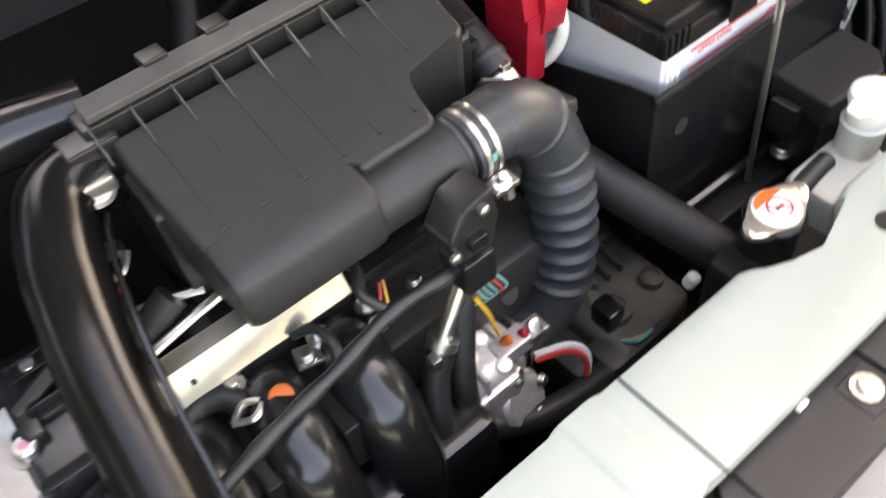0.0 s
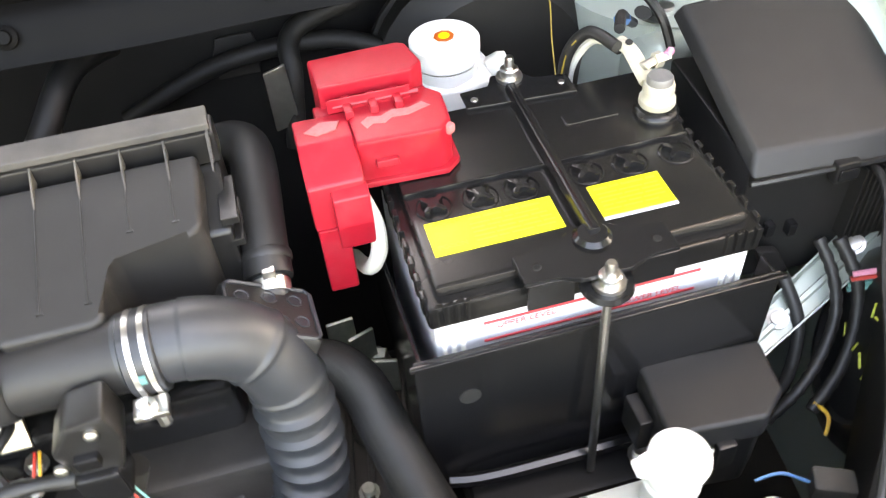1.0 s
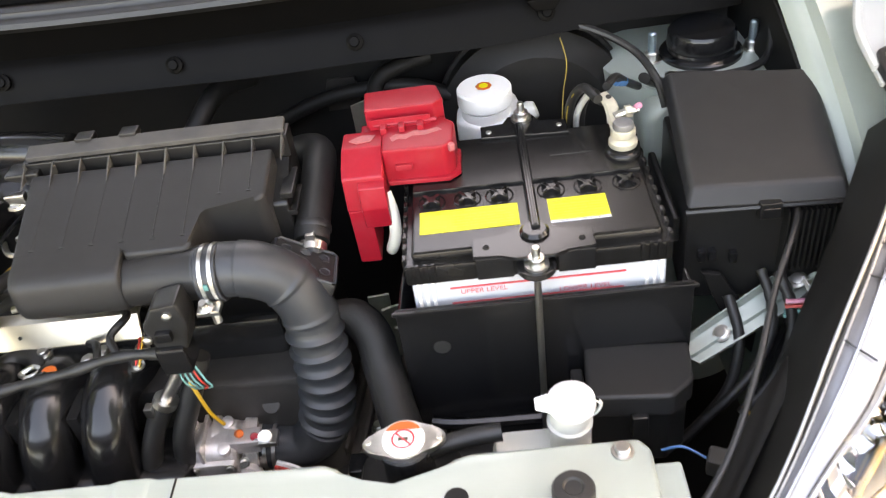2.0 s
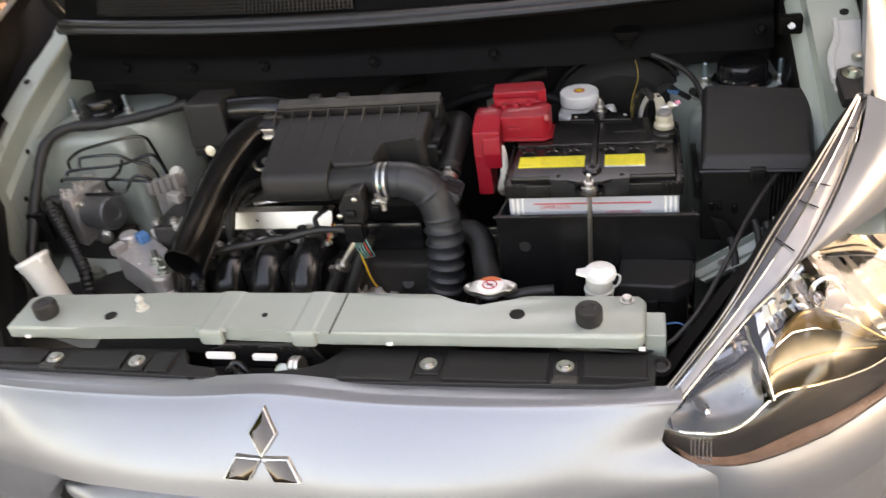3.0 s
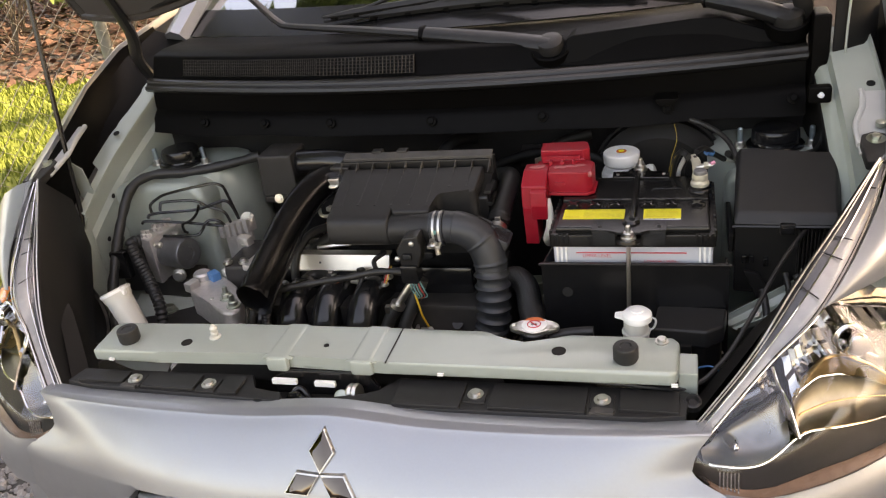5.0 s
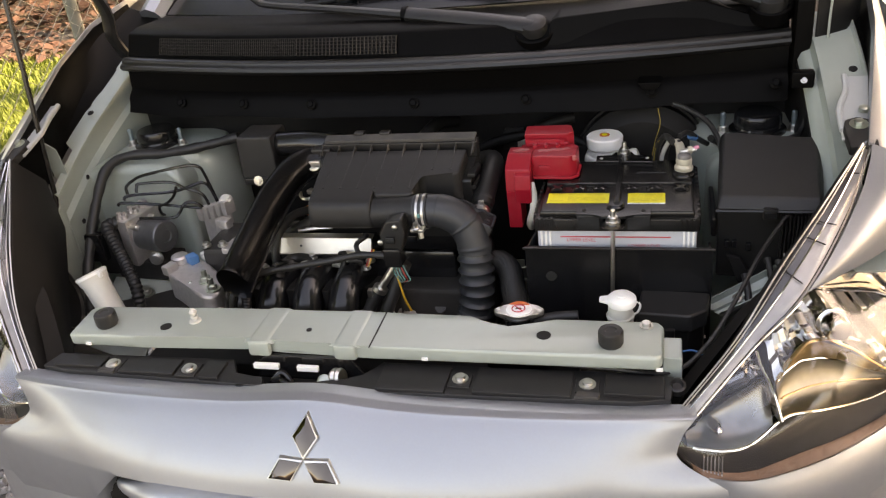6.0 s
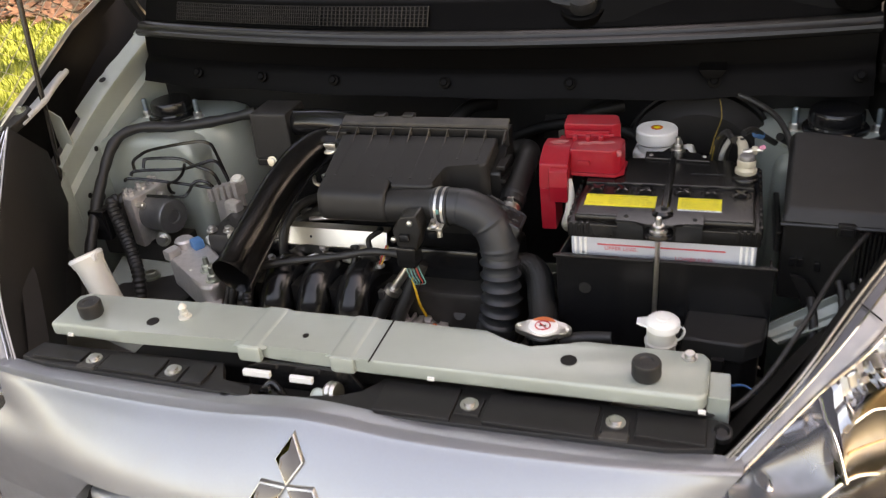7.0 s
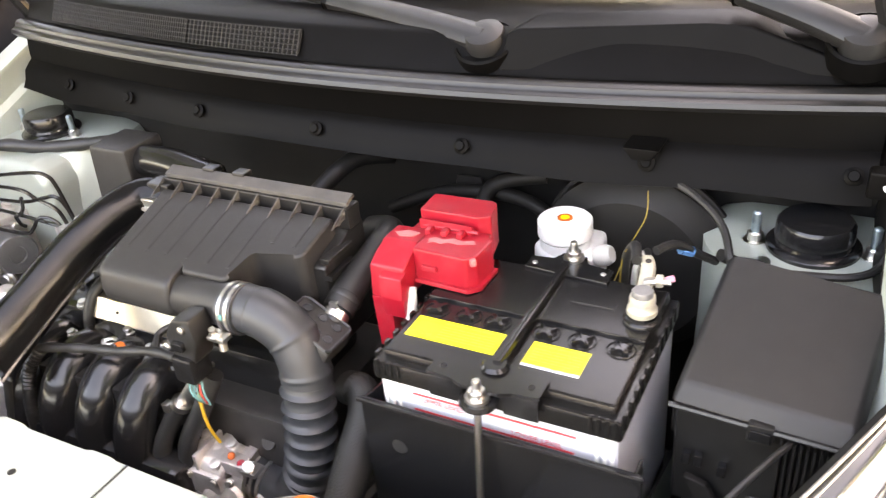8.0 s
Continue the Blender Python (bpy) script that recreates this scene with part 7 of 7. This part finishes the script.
pipes = [[(-0.527, 0.345, 0.836), (-0.528, 0.349, 0.849), (-0.515, 0.354, 0.859), (-0.489, 0.358, 0.869), (-0.405, 0.362, 0.884), (-0.379, 0.366, 0.881), (-0.373, 0.371, 0.863), (-0.362, 0.375, 0.799)],
         [(-0.507, 0.345, 0.839), (-0.507, 0.350, 0.848), (-0.501, 0.355, 0.853), (-0.441, 0.360, 0.853), (-0.418, 0.365, 0.839), (-0.388, 0.370, 0.824), (-0.381, 0.375, 0.788)],
         [(-0.539, 0.345, 0.823), (-0.536, 0.349, 0.829), (-0.512, 0.354, 0.831), (-0.439, 0.358, 0.835), (-0.399, 0.362, 0.845), (-0.378, 0.366, 0.849), (-0.369, 0.371, 0.835), (-0.362, 0.375, 0.799)],
         [(-0.555, 0.345, 0.813), (-0.550, 0.355, 0.813), (-0.483, 0.365, 0.805), (-0.395, 0.375, 0.792)],
         [(-0.517, 0.345, 0.786), (-0.451, 0.350, 0.785), (-0.437, 0.355, 0.792), (-0.426, 0.360, 0.807), (-0.415, 0.365, 0.810), (-0.401, 0.370, 0.803), (-0.389, 0.375, 0.781)],
         [(-0.421, 0.345, 0.850), (-0.436, 0.351, 0.829), (-0.458, 0.357, 0.812), (-0.480, 0.363, 0.802), (-0.485, 0.369, 0.785), (-0.483, 0.375, 0.778)]]
for p in pipes:
    single("brake_pipe", tube(p, 0.0028, 8, 8), GLOSSY, "thin bent black brake pipe above the hydraulic unit", "pipe", "brake pipes")
lh = thing("wing_harness", "thick black taped wiring harness along the inner wing", "harness", (-0.58, 0.4, 0.85))
part("loom", tube([(-0.36, 0.50, 0.885), (-0.44, 0.485, 0.872), (-0.50, 0.455, 0.872), (-0.56, 0.425, 0.880), (-0.59, 0.39, 0.868), (-0.60, 0.345, 0.82), (-0.598, 0.29, 0.76), (-0.59, 0.24, 0.70), (-0.575, 0.2, 0.62)], lambda q: 0.0095 + 0.0012 * math.sin(70 * q) * math.sin(31 * q), 12, 10), HOSE, lh)
part("clip", lathe([(0.010, 0), (0.010, 0.006), (0.006, 0.010)], (-0.604, 0.325, 0.79), (1, -0.4, 0), 14), BLACK, lh)
single("corrugated_loom", tube([(-0.562, 0.330, 0.782), (-0.570, 0.316, 0.786), (-0.556, 0.300, 0.768), (-0.531, 0.28, 0.745), (-0.50, 0.25, 0.722), (-0.474, 0.22, 0.700), (-0.47, 0.20, 0.65), (-0.48, 0.18, 0.58)], lambda q: 0.0105 + 0.0012 * math.sin(q * 230), 12, 24), HOSE, "black corrugated conduit running down from the hydraulic unit", "conduit")
low = thing("lower_mount", "dark pressed steel mount with a bolt and bright nut", "mount", (-0.46, 0.2, 0.66))
part("arm", box(-0.56, -0.40, 0.20, 0.32, 0.60, 0.655, 0.01, turn=-12), IRON, low)
hexbolt((-0.507, 0.285, 0.655), 0.010, 0.012, low, mat=ZINC)
part("floor_panel", sheet([[(-0.60, 0.33, 0.665), (-0.42, 0.33, 0.655)], [(-0.58, 0.25, 0.655), (-0.44, 0.21, 0.645)], [(-0.56, 0.16, 0.62), (-0.45, 0.14, 0.60)]], 0.003), BAY, low)
part("pad", box(-0.50, -0.44, 0.15, 0.19, 0.655, 0.675, 0.006), BAY, low)
single("alternator", lathe([(0.05, 0), (0.058, 0.012), (0.058, 0.05), (0.05, 0.062), (0.02, 0.066)], (-0.33, 0.22, 0.62), (0.2, -1, 0.1), 24), ALU, "dull alternator casing low beside the engine", "alternator")
cam_end = thing("timing_cover", "dark cast cover and pulley side of the engine", "cover", (-0.31, 0.3, 0.7))
part("cover", box(-0.345, -0.25, 0.25, 0.36, 0.60, 0.775, 0.012), IRON, cam_end)
for k, (x, y, z) in enumerate(((-0.335, 0.26, 0.775), (-0.30, 0.255, 0.78), (-0.335, 0.33, 0.776))):
    hexbolt((x, y, z), 0.006, 0.008, cam_end)
for x, y, z, ax in ((-0.152, 0.315, 0.818, (-0.5, -0.6, 0.3)), (-0.106, 0.200, 0.772, (0, -0.3, 1))):
    single("orange_seal", lathe([(0.0065, 0), (0.0085, 0.002), (0.0085, 0.006), (0.0055, 0.007)], (x, y, z), ax, 18), ORANGE, "small orange rubber seal on the engine", "seal", "orange seals")
single("dipstick_tube", tube([(-0.154, 0.312, 0.820), (-0.172, 0.285, 0.822), (-0.186, 0.254, 0.808), (-0.192, 0.235, 0.78), (-0.19, 0.225, 0.74)], 0.0075, 10, 6), HOSE, "black breather hose from the orange seal downward", "hose")
single("intake_strut_pipe", tube([(-0.232, 0.285, 0.760), (-0.18, 0.285, 0.788), (-0.125, 0.288, 0.818)], 0.012, 12, 4), HOSE, "short black hose between snorkel and filter box", "hose")

# cables on the other side
single("hood_release_cable", tube([(0.20, -0.008, 0.760), (0.36, -0.012, 0.757), (0.445, -0.004, 0.748), (0.49, 0.03, 0.765), (0.53, 0.09, 0.80), (0.565, 0.16, 0.83), (0.60, 0.22, 0.85), (0.62, 0.28, 0.83)], 0.003, 8, 8), HOSE, "thin black hood release cable looping along the lamp", "cable")
single("wing_cable", tube([(0.43, 0.52, 0.925), (0.47, 0.50, 0.918), (0.505, 0.47, 0.905), (0.522, 0.435, 0.888), (0.53, 0.42, 0.86)], 0.0042, 8, 8), HOSE, "thin black cable running to the fuse box", "cable")
single("wing_cable", tube([(0.668, 0.54, 0.99), (0.665, 0.52, 0.93), (0.655, 0.48, 0.885), (0.63, 0.455, 0.876), (0.57, 0.44, 0.876), (0.55, 0.425, 0.872)], 0.0042, 8, 8), HOSE, "thin black cable running over the strut tower", "cable")
single("lamp_loom", tube([(0.555, 0.24, 0.75), (0.56, 0.21, 0.72), (0.55, 0.19, 0.68), (0.53, 0.18, 0.65), (0.50, 0.17, 0.62)], 0.0055, 10, 8), HOSE, "black taped loom below the fuse box", "harness")
for k, c in enumerate(("white", "pink", "yellow", "teal")):
    single("loose_wire", tube([(0.155 + 0.003 * k, 0.155, 0.60 + 0.003 * k), (0.175, 0.14 - 0.004 * k, 0.615 + 0.004 * k), (0.20, 0.13, 0.608 + 0.003 * k)], 0.0022, 6, 5), WIRE[c], "short coloured wire low beside the gearbox", "wire", "loose wires")

# small fittings on the cam cover and around it
top = thing("cam_cover_fittings", "small clips, bolts and pipes on top of the engine", "fittings", (-0.15, 0.26, 0.79))
part("pipe", tube([(-0.158, 0.268, 0.803), (-0.125, 0.272, 0.806), (-0.100, 0.276, 0.806)], 0.004, 8, 4), STEEL, top)
part("pipe", tube([(-0.245, 0.300, 0.79), (-0.215, 0.305, 0.80), (-0.18, 0.318, 0.805)], 0.006, 8, 4), HOSE, top)
part("clip", box(-0.155, -0.132, 0.318, 0.330, 0.845, 0.853, 0.002, turn=-25), STEEL, top)
part("clip", tube([(-0.165, 0.318, 0.852), (-0.158, 0.306, 0.846), (-0.143, 0.303, 0.846), (-0.133, 0.312, 0.852)], 0.003, 6, 4), STEEL, top)
part("plug", lathe([(0.012, 0), (0.012, 0.012), (0.008, 0.016)], (-0.165, 0.262, 0.785), (0, 0, 1), 12), BLACK, top)
part("plug", box(-0.185, -0.160, 0.285, 0.310, 0.785, 0.812, 0.004, turn=15), BLACK, top)
part("yellow_tag", tube([(-0.192, 0.325, 0.802), (-0.184, 0.334, 0.806), (-0.176, 0.332, 0.806)], 0.003, 6, 3), WIRE["yellow"], top)
for x, y, z in ((-0.205, 0.24, 0.786), (-0.125, 0.232, 0.770), (-0.06, 0.226, 0.770), (-0.225, 0.33, 0.786), (-0.02, 0.222, 0.772)):
    hexbolt((x, y, z), 0.0055, 0.008, top)
low_fit = thing("throttle_fittings", "small brackets and plugs beside the throttle body", "fittings", (0.1, 0.18, 0.63))
part("stay", box(0.085, 0.105, 0.205, 0.222, 0.66, 0.70, 0.003), IRON, low_fit)
part("eyelet", lathe([(0.009, 0), (0.009, 0.006), (0.004, 0.006)], (0.094, 0.204, 0.698), (0, -0.8, 0.6), 16), IRON, low_fit)
part("plug", box(0.165, 0.185, 0.15, 0.175, 0.615, 0.645, 0.004), GLOSSY, low_fit)
part("ivory_plug", lathe([(0.006, 0), (0.006, 0.010), (0.004, 0.012)], (0.212, 0.112, 0.690), (0.2, -0.3, 1), 14), IVORY, low_fit)
part("pipe", tube([(0.02, 0.15, 0.64), (0.06, 0.135, 0.625), (0.12, 0.13, 0.61), (0.17, 0.135, 0.60)], 0.012, 10, 5), HOSE, low_fit)
part("wire_loop", tube([(0.09, 0.165, 0.645), (0.115, 0.150, 0.650), (0.125, 0.140, 0.635), (0.118, 0.135, 0.61)], 0.003, 6, 5), WIRE["red"], low_fit)
part("wire_loop", tube([(0.092, 0.168, 0.648), (0.118, 0.153, 0.653), (0.129, 0.142, 0.637), (0.122, 0.136, 0.61)], 0.003, 6, 5), WIRE["white"], low_fit)

# metal and clutter round the throttle and at the engine's front
tv = thing("throttle_housing", "ribbed cast aluminium throttle housing with bolts and a motor cover", "throttle", (0.04, 0.17, 0.65))
part("shell", prism([(0.150, 0.640), (0.150, 0.678), (0.160, 0.690), (0.190, 0.694), (0.200, 0.684), (0.200, 0.640)], "x", 0.006, 0.060, 0.006, seg=3), ALU, tv)
part("neck", lathe([(0.029, 0), (0.029, 0.008), (0.0245, 0.010), (0.0245, 0.022)], (0.058, 0.193, 0.650), (1, 0, -0.05), 28), ALU, tv)
for y, z in ((0.160, 0.684), (0.188, 0.690)):
    for x in (0.014, 0.050):
        part("boss", lathe([(0.0065, 0), (0.0065, 0.008), (0.003, 0.009)], (x, y, z), (0, -0.3, 1), 14), ALU, tv)
part("side_web", box(0.026, 0.030, 0.150, 0.196, 0.660, 0.700, 0.001), ALU, tv)
part("orange_plug", lathe([(0.0035, 0), (0.0042, 0.002), (0.0042, 0.007), (0.003, 0.008)], (0.062, 0.172, 0.694), (0.6, -0.5, 0.6), 12), ORANGE, tv, "orange plug")
part("motor_cover", lathe([(0.026, 0), (0.026, 0.006), (0.022, 0.010), (0.008, 0.011)], (0.056, 0.150, 0.640), (0.3, -0.8, 0.5), 24), ALU, tv)
for a in range(5):
    q = a * 1.2566
    hexbolt((0.056 + 0.023 * math.cos(q), 0.147 + 0.012 * math.sin(q), 0.648 + 0.018 * math.sin(q)), 0.004, 0.005, tv, axis=(0.3, -0.8, 0.5))
part("clamp_screw", lathe([(0.007, 0), (0.007, 0.006), (0.004, 0.007)], (0.090, 0.168, 0.690), (0.2, -0.6, 0.8), 12), STEEL, tv)
part("clamp_plate", box(0.078, 0.102, 0.160, 0.178, 0.684, 0.690, 0.001), STEEL, tv)
bits = thing("engine_front_fittings", "small brackets, clips and pipes between manifold and cam cover", "fittings", (-0.12, 0.2, 0.76))
part("horseshoe_hose", tube([(-0.160, 0.205, 0.755), (-0.168, 0.222, 0.765), (-0.155, 0.236, 0.768), (-0.135, 0.232, 0.768), (-0.125, 0.215, 0.762)], 0.010, 10, 8), HOSE, bits)
part("bright_link", tube([(-0.140, 0.206, 0.772), (-0.128, 0.198, 0.775), (-0.118, 0.205, 0.775), (-0.128, 0.213, 0.774), (-0.140, 0.206, 0.772)], 0.0028, 6, 6), STEEL, bits)
part("bracket", prism([(-0.085, 0.212), (-0.062, 0.206), (-0.056, 0.222), (-0.080, 0.230)], "z", 0.766, 0.770, 0.001), STEEL, bits)
for x, y, z in ((-0.075, 0.217, 0.770), (-0.022, 0.205, 0.768), (-0.205, 0.212, 0.762), (0.018, 0.212, 0.775)):
    hexbolt((x, y, z), 0.005, 0.006, bits)
part("thin_hose", tube([(-0.075, 0.232, 0.780), (-0.062, 0.222, 0.786), (-0.058, 0.205, 0.782), (-0.062, 0.195, 0.770)], 0.004, 8, 6), HOSE, bits)
part("red_lead", tube([(-0.01, 0.212, 0.80), (-0.016, 0.205, 0.785), (-0.020, 0.200, 0.775)], 0.0012, 5, 5), WIRE["red"], bits)
part("yellow_lead", tube([(-0.007, 0.212, 0.80), (-0.012, 0.203, 0.785), (-0.016, 0.198, 0.775)], 0.0012, 5, 5), WIRE["yellow"], bits)
coil = thing("ignition_cover", "ribbed black plastic ignition cover on the engine", "cover", (-0.20, 0.31, 0.79))
part("body", box(-0.245, -0.165, 0.285, 0.345, 0.775, 0.790, 0.004), BLACK, coil)
for k in range(4):
    part("rib", box(-0.240, -0.170, 0.290 + 0.014 * k, 0.293 + 0.014 * k, 0.789, 0.797, 0.001), GLOSSY, coil)
part("tube_end", tube([(-0.15, 0.30, 0.812), (-0.125, 0.292, 0.812), (-0.105, 0.285, 0.810)], 0.0035, 8, 4), STEEL, coil)
rear = thing("rear_engine_lines", "dim hoses and a steel bracket on the bulkhead behind the filter", "lines", (0.0, 0.5, 0.85))
part("hose", tube([(-0.05, 0.45, 0.80), (0.0, 0.47, 0.86), (0.03, 0.52, 0.89), (0.06, 0.57, 0.88)], 0.012, 10, 6), MATT, rear)
part("hose", tube([(0.20, 0.50, 0.78), (0.21, 0.52, 0.84), (0.22, 0.55, 0.87), (0.28, 0.57, 0.88)], 0.010, 10, 6), MATT, rear)
part("bracket", prism([(0.185, 0.80), (0.185, 0.862), (0.205, 0.868), (0.208, 0.805)], "y", 0.50, 0.503, 0.001), STEEL, rear)

hanger = thing("lifting_bracket", "bare metal engine bracket with a nut beside the snorkel", "bracket", (-0.26, 0.28, 0.77))
part("flange", prism([(-0.300, 0.245), (-0.262, 0.238), (-0.238, 0.262), (-0.236, 0.322), (-0.262, 0.332), (-0.292, 0.30)], "z", 0.768, 0.780, 0.003), ALU, hanger)
part("plate", box(-0.262, -0.238, 0.296, 0.316, 0.778, 0.786, 0.002, turn=20), PALE, hanger)
hexbolt((-0.250, 0.274, 0.779), 0.009, 0.012, hanger, "nut", washer=1.4)
part("pink_mark", lathe([(0.004, 0), (0.003, 0.001)], (-0.250, 0.274, 0.791), seg=10), WIRE["pink"], hanger)
part("side_casting", box(-0.352, -0.322, 0.325, 0.345, 0.748, 0.792, 0.006, turn=-15), ALU, hanger)
hexbolt((-0.330, 0.318, 0.764), 0.007, 0.009, hanger, axis=(0.1, -1, 0.3))
